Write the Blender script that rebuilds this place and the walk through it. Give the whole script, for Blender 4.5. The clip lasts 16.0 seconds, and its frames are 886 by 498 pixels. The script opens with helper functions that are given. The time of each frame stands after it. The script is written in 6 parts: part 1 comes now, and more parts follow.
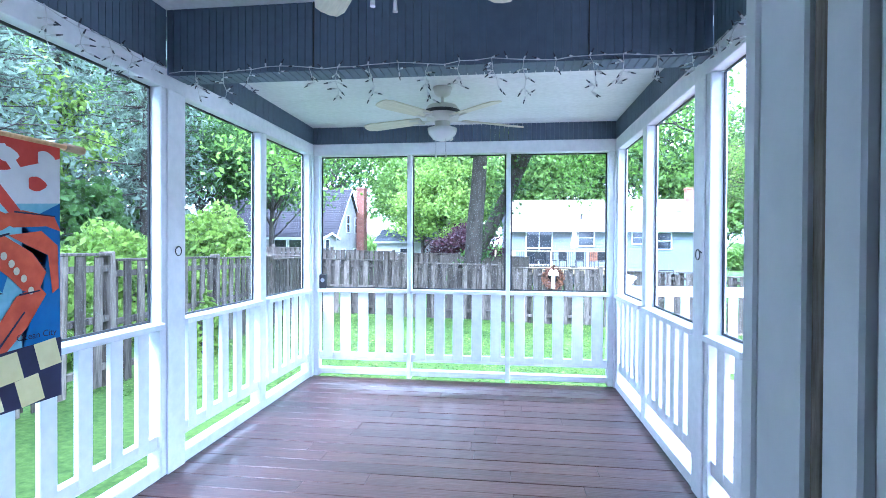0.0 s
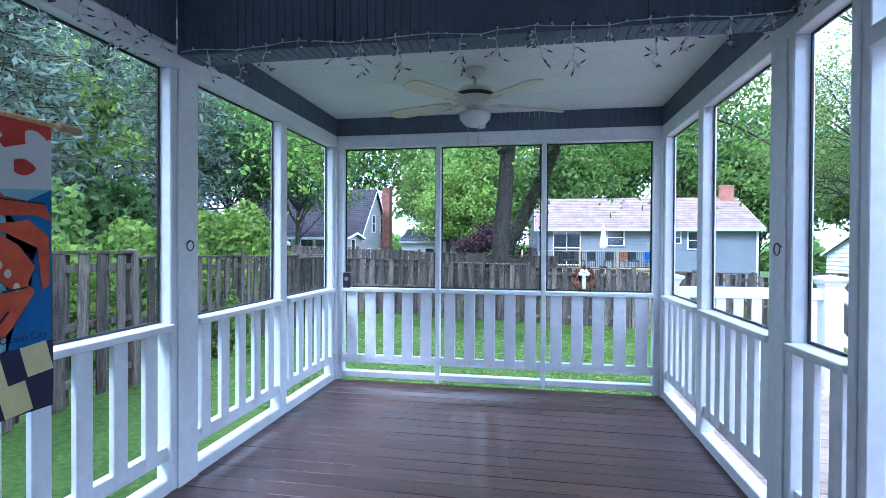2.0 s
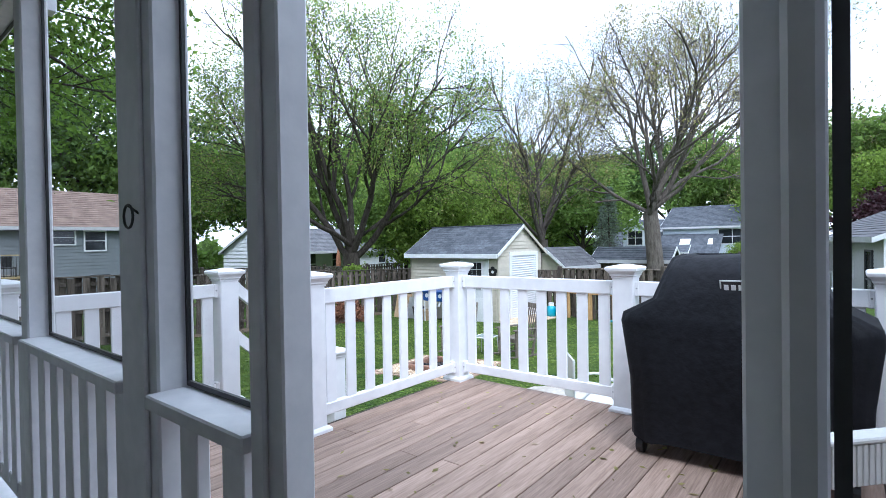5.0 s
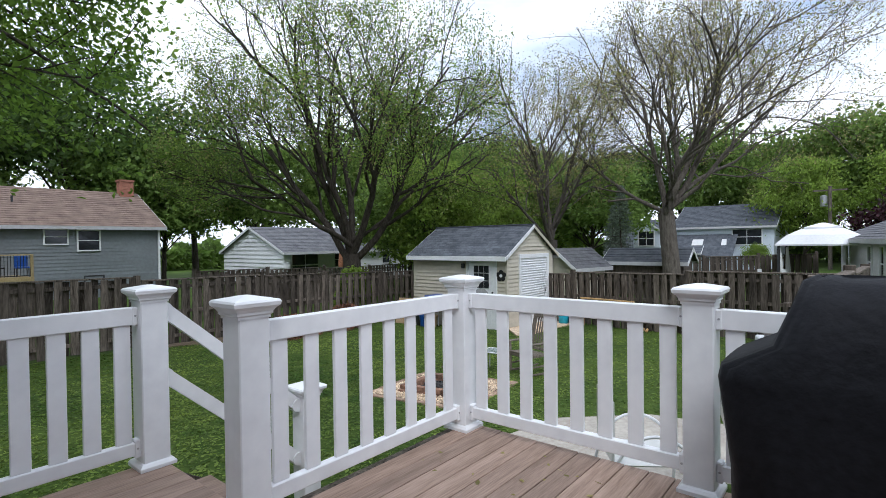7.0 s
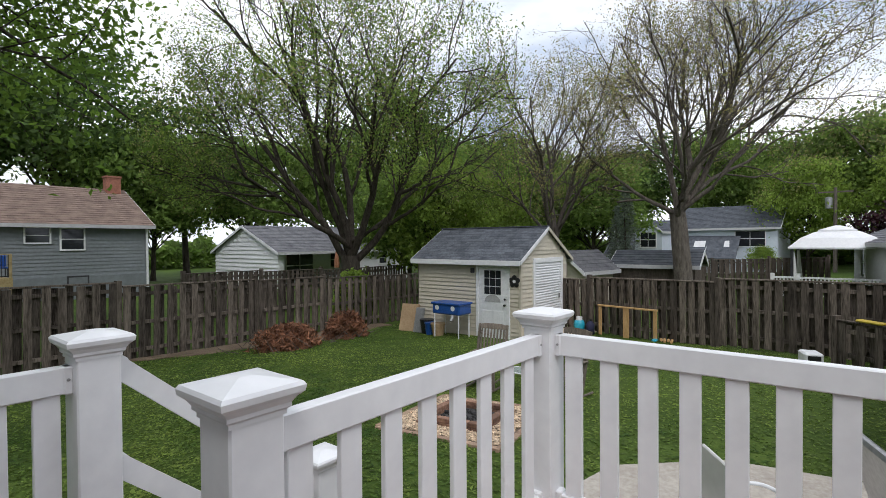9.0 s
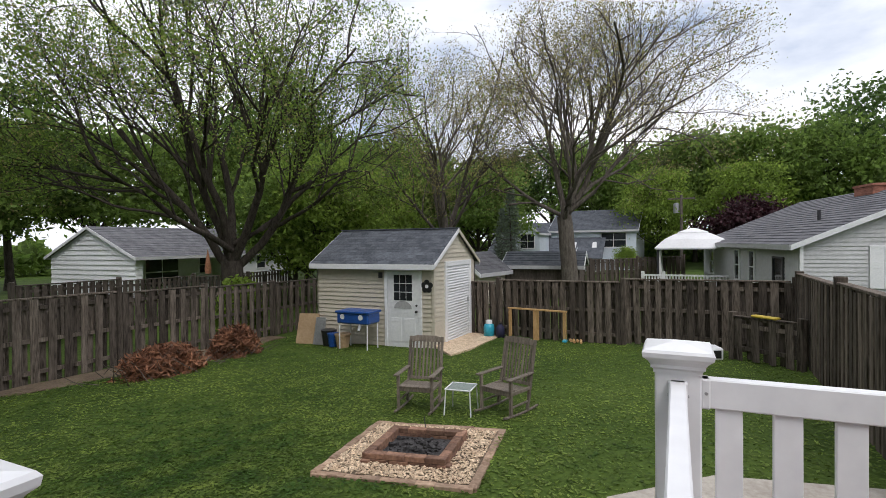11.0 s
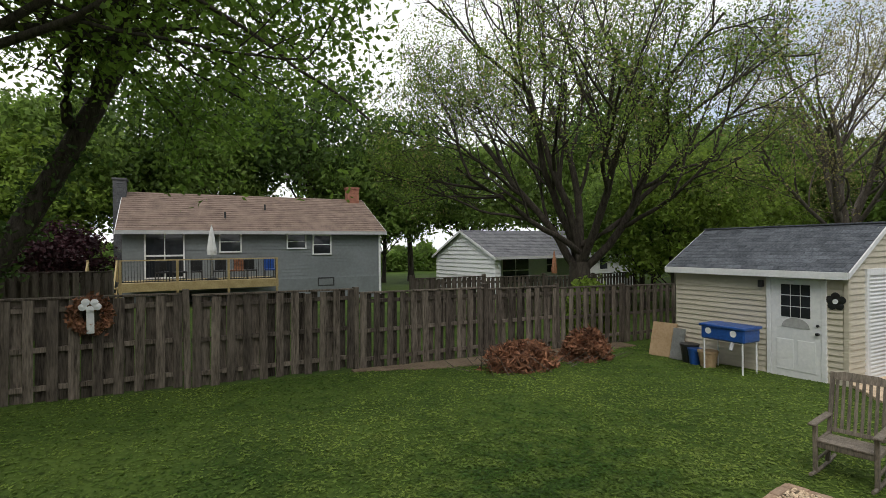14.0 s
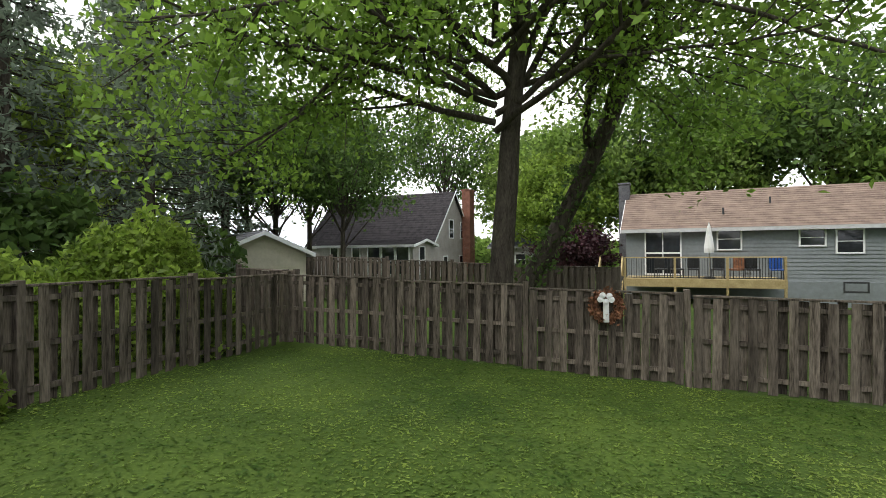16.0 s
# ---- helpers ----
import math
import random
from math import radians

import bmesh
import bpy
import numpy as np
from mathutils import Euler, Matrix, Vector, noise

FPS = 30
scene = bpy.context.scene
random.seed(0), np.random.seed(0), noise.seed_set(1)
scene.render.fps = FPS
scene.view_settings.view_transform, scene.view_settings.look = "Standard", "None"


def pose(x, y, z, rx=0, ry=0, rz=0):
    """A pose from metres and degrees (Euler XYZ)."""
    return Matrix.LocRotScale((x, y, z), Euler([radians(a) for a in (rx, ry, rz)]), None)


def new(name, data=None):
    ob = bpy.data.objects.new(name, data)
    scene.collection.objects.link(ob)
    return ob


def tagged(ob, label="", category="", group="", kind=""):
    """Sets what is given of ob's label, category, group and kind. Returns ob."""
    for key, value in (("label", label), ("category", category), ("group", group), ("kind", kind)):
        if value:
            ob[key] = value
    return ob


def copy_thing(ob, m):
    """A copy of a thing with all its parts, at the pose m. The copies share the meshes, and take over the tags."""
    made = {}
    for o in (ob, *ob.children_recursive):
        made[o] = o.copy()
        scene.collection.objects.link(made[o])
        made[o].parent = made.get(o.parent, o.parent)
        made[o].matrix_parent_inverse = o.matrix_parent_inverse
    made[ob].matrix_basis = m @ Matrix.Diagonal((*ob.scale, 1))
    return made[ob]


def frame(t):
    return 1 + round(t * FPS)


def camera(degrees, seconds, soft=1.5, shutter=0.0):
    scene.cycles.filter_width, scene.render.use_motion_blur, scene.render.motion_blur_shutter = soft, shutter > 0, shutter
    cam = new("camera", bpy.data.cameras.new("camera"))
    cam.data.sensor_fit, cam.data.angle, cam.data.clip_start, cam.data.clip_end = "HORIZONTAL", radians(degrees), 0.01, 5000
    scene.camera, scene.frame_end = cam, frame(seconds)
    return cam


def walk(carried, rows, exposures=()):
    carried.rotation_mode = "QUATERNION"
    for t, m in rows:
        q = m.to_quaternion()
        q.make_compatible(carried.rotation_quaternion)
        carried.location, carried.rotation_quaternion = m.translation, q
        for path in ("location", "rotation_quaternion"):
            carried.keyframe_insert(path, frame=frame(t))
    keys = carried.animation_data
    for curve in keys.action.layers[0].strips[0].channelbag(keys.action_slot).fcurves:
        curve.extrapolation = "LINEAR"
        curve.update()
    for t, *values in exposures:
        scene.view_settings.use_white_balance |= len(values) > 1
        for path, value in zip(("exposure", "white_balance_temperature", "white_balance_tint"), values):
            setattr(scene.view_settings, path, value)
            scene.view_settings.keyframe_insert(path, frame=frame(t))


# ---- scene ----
cam = camera(82.7, 16.0, 0.55)
# seconds, x, y, z, yaw, pitch, roll
ROWS = [
    (0, 0.464, 0.03, 1.379, 7.021, -0.544, -0.293),
    (0.5, 0.446, 0.112, 1.376, 9.131, -0.493, -0.165),
    (1, 0.44, 0.152, 1.366, 11.06, -0.488, -0.106),
    (1.5, 0.426, 0.198, 1.355, 11.647, -0.514, -0.148),
    (2, 0.372, 0.332, 1.345, 9.84, -0.539, -0.289),
    (2.5, 0.354, 0.504, 1.335, -4.624, -0.264, -0.185),
    (3, 0.385, 0.662, 1.305, -15.526, -0.349, -0.045),
    (3.5, 0.502, 0.918, 1.292, -26.705, -0.48, 0.345),
    (4, 0.66, 1.132, 1.26, -35.841, -0.723, 0.6),
    (4.5, 0.82, 1.328, 1.27, -45.196, -0.798, 0.8),
    (5, 1.026, 1.535, 1.255, -51.033, -0.698, 0.9),
    (7.5, 2.062, 2.375, 1.342, -49.746, -0.801, 0.602),
    (8, 2.197, 2.595, 1.377, -48.333, -0.818, 0.603),
    (10.5, 2.68, 4.15, 1.438, -61.3, -0.85, 0.4),
    (11, 2.727, 4.402, 1.45, -65.124, -0.809, 0.662),
    (11.5, 2.768, 4.561, 1.474, -69.508, -0.873, 0.671),
    (12, 2.898, 4.785, 1.458, -72.225, -0.777, 0.546),
    (12.5, 2.992, 4.927, 1.466, -70.277, -0.716, 0.542),
    (13, 3.062, 5.033, 1.461, -60.075, -0.503, 0.773),
    (13.5, 3.133, 5.153, 1.464, -44.846, -0.476, 0.625),
    (14, 3.134, 5.234, 1.432, -27.989, -0.196, 0.636),
    (14.5, 3.113, 5.286, 1.456, -14.601, -0.179, 0.588),
    (15, 3.089, 5.242, 1.484, -1.603, -0.115, 0.679),
    (15.5, 3.076, 5.228, 1.522, 11.476, -0.105, 0.627),
    (16, 3.018, 5.18, 1.53, 24.3, -0.05, 0.66),
]
# seconds, stops, white balance
EXPOSURES = [(0.0, 4.28, 4400, 12), (1.5, 3.4, 4500, 12), (2.0, 3.0, 4500, 12), (2.5, 2.85, 4800, 11), (3.5, 2.25, 5000, 10), (5.0, 1.6, 5300, 10),
             (7.5, 0.65, 5900, 10), (8.0, 0.6, 6000, 10), (10.5, 0.55, 6350, 13), (12.5, 0.5, 6350, 13), (13.5, 0.4, 6600, 8), (14.5, 0.55, 6600, 8), (15.5, 0.85, 6600, 8), (16.0, 1.3, 6600, 7)]
walk(cam, [(t, pose(x, y, z, 90 + pitch, roll, yaw)) for t, x, y, z, yaw, pitch, roll in ROWS], EXPOSURES)

# ---- light ----
SUN_EL, SUN_AZ = 52.0, 222.0
world = bpy.data.worlds.new("sky")
scene.world = world
world.use_nodes = True
wn, wl = world.node_tree.nodes, world.node_tree.links
sky = wn.new("ShaderNodeTexSky")
sky.sky_type, sky.sun_disc = "NISHITA", False
sky.sun_elevation, sky.sun_rotation = radians(SUN_EL), radians(SUN_AZ)
blue = wn.new("ShaderNodeVectorMath")
blue.operation = "SCALE"
blue.inputs["Scale"].default_value = 0.11
wl.new(sky.outputs[0], blue.inputs[0])
coord = wn.new("ShaderNodeTexCoord")
stretch = wn.new("ShaderNodeMapping")
stretch.inputs["Scale"].default_value = (1.0, 1.0, 2.6)
wl.new(coord.outputs["Generated"], stretch.inputs[0])
cloud = wn.new("ShaderNodeTexNoise")
cloud.inputs["Scale"].default_value, cloud.inputs["Detail"].default_value, cloud.inputs["Roughness"].default_value = 1.7, 7.0, 0.55
wl.new(stretch.outputs[0], cloud.inputs["Vector"])
shade = wn.new("ShaderNodeValToRGB")
shade.color_ramp.elements[0].position, shade.color_ramp.elements[0].color = 0.36, (0.5, 0.55, 0.63, 1)
shade.color_ramp.elements[1].position, shade.color_ramp.elements[1].color = 0.56, (0.95, 0.96, 0.98, 1)
wl.new(cloud.outputs[0], shade.inputs[0])
cover = wn.new("ShaderNodeValToRGB")
cover.color_ramp.elements[0].position, cover.color_ramp.elements[0].color = 0.27, (0, 0, 0, 1)
cover.color_ramp.elements[1].position, cover.color_ramp.elements[1].color = 0.36, (1, 1, 1, 1)
wl.new(cloud.outputs[0], cover.inputs[0])
veil = wn.new("ShaderNodeMix")
veil.data_type = "RGBA"
wl.new(cover.outputs[0], veil.inputs[0])
wl.new(blue.outputs[0], veil.inputs[6])
wl.new(shade.outputs[0], veil.inputs[7])
wl.new(veil.outputs[2], wn["Background"].inputs[0])
wn["Background"].inputs[1].default_value = 1.0
sun_data = bpy.data.lights.new("sun", "SUN")
sun_data.energy, sun_data.angle, sun_data.color = 0.9, radians(25), (1.0, 0.96, 0.9)
sun = new("sun", sun_data)
sun.rotation_euler = (radians(90 - SUN_EL), 0, radians(180 - SUN_AZ))


# ---- materials ----
def material(name, dark, light, scale=8.0, rough=0.7, metal=0.0, bump=0.15, grain=(1, 1, 1), vary=0.0, island=0.0, detail=6.0, fine=6.0, lo=0.35, hi=0.65, spec=0.5):
    """Two colours mixed by coarse and fine noise, with relief; vary and island shift the brightness piece by piece."""
    m = bpy.data.materials.new(name)
    m.use_nodes = True
    n, l = m.node_tree.nodes, m.node_tree.links
    b = n["Principled BSDF"]
    tc, mp = n.new("ShaderNodeTexCoord"), n.new("ShaderNodeMapping")
    mp.inputs["Scale"].default_value = grain
    l.new(tc.outputs["Object"], mp.inputs[0])
    info = n.new("ShaderNodeObjectInfo")
    if vary:
        spread = n.new("ShaderNodeVectorMath")
        spread.operation = "SCALE"
        spread.inputs[0].default_value = (37.0, 23.0, 51.0)
        l.new(info.outputs["Random"], spread.inputs["Scale"])
        l.new(spread.outputs[0], mp.inputs["Location"])
    a, c = n.new("ShaderNodeTexNoise"), n.new("ShaderNodeTexNoise")
    for tex, s in ((a, scale), (c, scale * fine)):
        tex.inputs["Scale"].default_value, tex.inputs["Detail"].default_value = s, detail
        l.new(mp.outputs[0], tex.inputs["Vector"])
    both = n.new("ShaderNodeMath")
    both.operation = "ADD"
    half = n.new("ShaderNodeMath")
    half.operation = "MULTIPLY"
    half.inputs[1].default_value = 0.5
    l.new(a.outputs[0], both.inputs[0]), l.new(c.outputs[0], both.inputs[1]), l.new(both.outputs[0], half.inputs[0])
    ramp = n.new("ShaderNodeValToRGB")
    ramp.color_ramp.elements[0].position, ramp.color_ramp.elements[0].color = lo, (*dark, 1)
    ramp.color_ramp.elements[1].position, ramp.color_ramp.elements[1].color = hi, (*light, 1)
    l.new(half.outputs[0], ramp.inputs[0])
    colour = ramp.outputs[0]
    for amount, source in ((vary, info.outputs["Random"]), (island, None)):
        if amount:
            if source is None:
                source = n.new("ShaderNodeNewGeometry").outputs["Random Per Island"]
            rng_map, hsv = n.new("ShaderNodeMapRange"), n.new("ShaderNodeHueSaturation")
            rng_map.inputs["To Min"].default_value, rng_map.inputs["To Max"].default_value = 1 - amount, 1 + amount
            l.new(source, rng_map.inputs[0]), l.new(rng_map.outputs[0], hsv.inputs["Value"]), l.new(colour, hsv.inputs["Color"])
            colour = hsv.outputs[0]
    l.new(colour, b.inputs["Base Color"])
    b.inputs["Roughness"].default_value, b.inputs["Metallic"].default_value = rough, metal
    b.inputs["Specular IOR Level"].default_value = spec
    if bump:
        bp = n.new("ShaderNodeBump")
        bp.inputs["Strength"].default_value, bp.inputs["Distance"].default_value = bump, 0.02
        l.new(c.outputs[0], bp.inputs["Height"]), l.new(bp.outputs[0], b.inputs["Normal"])
    return m


def leaf_material(name, dark, light, glow=0.35):
    """Leaf: colours vary clump by clump, some light comes through."""
    m = material(name, dark, light, 0.35, 0.6, 0, 0, island=0.45, fine=9, lo=0.3, hi=0.7, spec=0.3)
    n, l = m.node_tree.nodes, m.node_tree.links
    b, out = n["Principled BSDF"], n["Material Output"]
    tr, mix = n.new("ShaderNodeBsdfTranslucent"), n.new("ShaderNodeMixShader")
    mix.inputs[0].default_value = glow
    l.new(b.inputs["Base Color"].links[0].from_socket, tr.inputs[0])
    l.new(b.outputs[0], mix.inputs[1]), l.new(tr.outputs[0], mix.inputs[2]), l.new(mix.outputs[0], out.inputs[0])
    return m


def see_through(name, col, part_open, rough=0.6):
    """Woven screen: part of the light goes straight through."""
    m = bpy.data.materials.new(name)
    m.use_nodes = True
    n, l = m.node_tree.nodes, m.node_tree.links
    b, out = n["Principled BSDF"], n["Material Output"]
    b.inputs["Base Color"].default_value, b.inputs["Roughness"].default_value = (*col, 1), rough
    tr, mix = n.new("ShaderNodeBsdfTransparent"), n.new("ShaderNodeMixShader")
    mix.inputs[0].default_value = part_open
    l.new(b.outputs[0], mix.inputs[1]), l.new(tr.outputs[0], mix.inputs[2]), l.new(mix.outputs[0], out.inputs[0])
    return m


WHITE = material("white_paint", (0.66, 0.67, 0.69), (0.8, 0.8, 0.81), 1.3, 0.5, 0, 0.06, fine=14, vary=0.03)
VINYL = material("white_vinyl", (0.75, 0.75, 0.77), (0.86, 0.86, 0.87), 1.1, 0.35, 0, 0.03, fine=10)
NAVY = material("blue_grey_paint", (0.075, 0.1, 0.14), (0.1, 0.13, 0.18), 1.5, 0.55, 0, 0.08, fine=12)
CEIL = material("ceiling_paint", (0.6, 0.6, 0.58), (0.72, 0.72, 0.7), 1.2, 0.8, 0, 0.1, fine=20)
FLOOR = material("red_brown_floor_paint", (0.045, 0.02, 0.018), (0.11, 0.05, 0.042), 2.2, 0.32, 0, 0.12, grain=(0.6, 9, 9), vary=0.28, fine=5)
DECKING = material("weathered_deck", (0.2, 0.135, 0.1), (0.38, 0.27, 0.21), 2.4, 0.75, 0, 0.2, grain=(0.5, 7, 7), vary=0.22, fine=6)
GRASS = material("lawn", (0.03, 0.056, 0.011), (0.085, 0.128, 0.025), 0.45, 0.9, 0, 0.5, fine=40, lo=0.36, hi=0.64, spec=0.1)
BLADE = leaf_material("grass_blades", (0.055, 0.11, 0.017), (0.2, 0.265, 0.052), 0.45)
BLADE.node_tree.nodes["Color Ramp"].color_ramp.elements[0].position = 0.4
BLADE.node_tree.nodes["Color Ramp"].color_ramp.elements[1].position = 0.6
TABLEGLASS = material("patterned_table_glass", (0.16, 0.2, 0.18), (0.26, 0.31, 0.28), 20.0, 0.2, 0, 0.3)
FENCE = material("weathered_fence", (0.028, 0.022, 0.017), (0.18, 0.149, 0.122), 1.6, 0.9, 0, 0.4, grain=(6, 6, 0.7), vary=0.42, fine=5, spec=0.2)
FENCE2 = material("far_fence", (0.07, 0.055, 0.045), (0.17, 0.14, 0.12), 1.6, 0.9, 0, 0.3, grain=(6, 6, 0.7), vary=0.3, fine=5, spec=0.2)
SIDING = material("beige_siding", (0.46, 0.42, 0.34), (0.56, 0.51, 0.42), 1.0, 0.6, 0, 0.05, fine=9, vary=0.05)
GREYSID = material("grey_siding", (0.15, 0.165, 0.175), (0.2, 0.22, 0.235), 0.8, 0.65, 0, 0.05, fine=9, vary=0.04)
LIGHTSID = material("light_siding", (0.42, 0.42, 0.43), (0.54, 0.54, 0.55), 0.8, 0.6, 0, 0.05, fine=9, vary=0.04)
WHITESID = material("white_siding", (0.66, 0.67, 0.69), (0.78, 0.79, 0.8), 0.8, 0.6, 0, 0.05, fine=9, vary=0.03)
BLUESID = material("pale_blue_siding", (0.5, 0.55, 0.62), (0.62, 0.67, 0.74), 0.8, 0.6, 0, 0.05, fine=9, vary=0.04)
CAPESH = material("dark_brown_shingle", (0.022, 0.02, 0.022), (0.06, 0.054, 0.058), 3.0, 0.95, 0, 0.4, fine=8, vary=0.1, spec=0.05)
CAPESID = material("taupe_siding", (0.26, 0.235, 0.225), (0.4, 0.37, 0.355), 1.5, 0.7, 0, 0.1, fine=9, vary=0.05)
SHINGLE = material("dark_shingle", (0.045, 0.05, 0.06), (0.13, 0.14, 0.16), 3.0, 0.9, 0, 0.4, fine=8, vary=0.2, spec=0.2)
BROWNSH = material("brown_shingle", (0.12, 0.085, 0.07), (0.26, 0.19, 0.155), 2.0, 0.9, 0, 0.3, fine=9, vary=0.12, spec=0.2)
GREYSH = material("grey_shingle", (0.075, 0.075, 0.085), (0.19, 0.19, 0.2), 2.0, 0.9, 0, 0.3, fine=9, vary=0.12, spec=0.2)
BRICK = material("red_brick", (0.16, 0.06, 0.04), (0.34, 0.15, 0.1), 3.0, 0.85, 0, 0.35, fine=8, vary=0.3)
PITBRICK = material("sooty_brown_brick", (0.1, 0.05, 0.035), (0.3, 0.17, 0.11), 3.0, 0.9, 0, 0.35, fine=8, vary=0.35)
EDGING = material("tan_edging_brick", (0.24, 0.15, 0.1), (0.46, 0.33, 0.23), 3.0, 0.85, 0, 0.35, fine=8, vary=0.25)
GRAVEL = material("pale_gravel", (0.36, 0.25, 0.16), (0.8, 0.64, 0.46), 9.0, 0.85, 0, 0.4, island=0.3, fine=4)
CONCRETE = material("concrete", (0.32, 0.28, 0.24), (0.5, 0.46, 0.4), 1.6, 0.9, 0, 0.2, fine=12)
# char colour, darkened further for the shade of a deeper pit
ASH = material("ash_char_and_pit_shade", (0.008, 0.0075, 0.008), (0.06, 0.055, 0.055), 10.0, 0.95, 0, 0.5, fine=4, island=0.4)
SOIL = material("bare_soil", (0.09, 0.06, 0.04), (0.2, 0.15, 0.1), 2.5, 0.95, 0, 0.5, fine=9)
BARK = material("grey_bark", (0.026, 0.021, 0.017), (0.1, 0.085, 0.07), 4.0, 0.95, 0, 0.7, grain=(3, 3, 0.6), fine=5, spec=0.15)
BARKL = material("pale_bark", (0.06, 0.05, 0.043), (0.19, 0.165, 0.14), 4.0, 0.95, 0, 0.6, grain=(3, 3, 0.6), fine=5, spec=0.15)
TEAK = material("weathered_teak", (0.085, 0.07, 0.055), (0.24, 0.2, 0.16), 5.0, 0.8, 0, 0.25, grain=(5, 5, 0.8), fine=5, vary=0.15)
PINE = material("new_pine", (0.42, 0.24, 0.09), (0.62, 0.4, 0.18), 4.0, 0.7, 0, 0.15, grain=(6, 6, 0.8), fine=4, vary=0.1)
TREATED = material("treated_deck_wood", (0.3, 0.22, 0.1), (0.45, 0.35, 0.18), 3.0, 0.8, 0, 0.15, fine=6, vary=0.1)
COVER = material("black_cover_fabric", (0.004, 0.0043, 0.006), (0.011, 0.0115, 0.015), 3.0, 0.65, 0, 0.25, fine=9, spec=0.18)
BLACK = material("black_plastic", (0.01, 0.01, 0.011), (0.022, 0.022, 0.024), 5.0, 0.4, 0, 0.05)
STEEL = material("grey_metal", (0.35, 0.35, 0.36), (0.5, 0.5, 0.51), 5.0, 0.35, 0.8, 0.03)
DARKTRIM = material("dark_metal", (0.03, 0.03, 0.035), (0.06, 0.06, 0.065), 5.0, 0.5, 0.3, 0.03)
FANPAINT = material("cream_fan_paint", (0.5, 0.48, 0.42), (0.6, 0.58, 0.5), 2.0, 0.5, 0, 0.03)
FANBLADE = material("washed_oak_blade", (0.5, 0.46, 0.33), (0.66, 0.61, 0.46), 2.0, 0.45, 0, 0.05, grain=(1, 8, 8))
FROST = material("frosted_glass", (0.62, 0.62, 0.6), (0.7, 0.7, 0.68), 2.0, 0.25, 0, 0.0)
BLUE = material("blue_plastic", (0.01, 0.05, 0.22), (0.02, 0.09, 0.34), 4.0, 0.35, 0, 0.03)
CYAN = material("cyan_tank_paint", (0.02, 0.3, 0.42), (0.04, 0.4, 0.55), 4.0, 0.35, 0, 0.03)
YELLOW = material("yellow_plastic", (0.5, 0.36, 0.03), (0.65, 0.48, 0.06), 4.0, 0.4, 0, 0.03)
CARD = material("brown_board", (0.3, 0.2, 0.11), (0.42, 0.3, 0.18), 3.0, 0.85, 0, 0.1)
RED = material("flag_red", (0.42, 0.03, 0.02), (0.55, 0.06, 0.035), 3.0, 0.75, 0, 0.05)
CRAB = material("flag_crab_orange", (0.4, 0.045, 0.015), (0.62, 0.11, 0.04), 6.0, 0.75, 0, 0.05, fine=3)
FLAGBLUE = material("flag_deep_blue", (0.015, 0.1, 0.3), (0.025, 0.15, 0.4), 3.0, 0.75, 0, 0.05)
FLAGSKY = material("flag_pale_blue", (0.2, 0.42, 0.52), (0.3, 0.54, 0.62), 5.0, 0.75, 0, 0.05)
FLAGNAVY = material("flag_navy", (0.012, 0.013, 0.04), (0.02, 0.02, 0.06), 3.0, 0.75, 0, 0.05)
FLAGGOLD = material("flag_gold", (0.62, 0.55, 0.25), (0.72, 0.65, 0.34), 3.0, 0.75, 0, 0.05)
FLAGWHITE = material("flag_white", (0.6, 0.6, 0.6), (0.7, 0.7, 0.7), 3.0, 0.75, 0, 0.05)
WIRE = material("white_light_wire", (0.5, 0.5, 0.5), (0.62, 0.62, 0.62), 9.0, 0.5, 0, 0.0)
TIP = material("dark_bulb_tip", (0.012, 0.014, 0.03), (0.02, 0.024, 0.05), 9.0, 0.3, 0, 0.0)
DRY = material("dry_red_brown_twigs", (0.1, 0.04, 0.02), (0.31, 0.14, 0.075), 2.0, 0.9, 0, 0.0, island=0.45)
PURPLE = leaf_material("dark_purple_leaf", (0.016, 0.005, 0.008), (0.055, 0.016, 0.022), 0.25)
OAKLEAF = leaf_material("fresh_oak_leaf", (0.085, 0.165, 0.024), (0.27, 0.41, 0.068), 0.62)
DARKLEAF = leaf_material("dark_leaf", (0.038, 0.078, 0.022), (0.125, 0.2, 0.045), 0.5)
WOODLEAF = leaf_material("woodland_leaf", (0.06, 0.115, 0.025), (0.26, 0.37, 0.08), 0.6)
LIMELEAF = leaf_material("young_lime_leaf", (0.09, 0.16, 0.022), (0.33, 0.44, 0.08), 0.58)
BUDLEAF = leaf_material("opening_bud", (0.2, 0.18, 0.06), (0.46, 0.41, 0.17), 0.5)
NEEDLE = leaf_material("conifer_needle", (0.075, 0.105, 0.075), (0.23, 0.28, 0.2), 0.5)
SCREEN = see_through("screen_mesh", (0.05, 0.055, 0.06), 0.86)
GLASS = material("dark_window_glass", (0.012, 0.014, 0.017), (0.03, 0.034, 0.04), 1.0, 0.06, 0, 0.0, fine=3)
CURTAIN = material("window_blind", (0.3, 0.3, 0.3), (0.42, 0.42, 0.42), 3.0, 0.8, 0, 0.0)


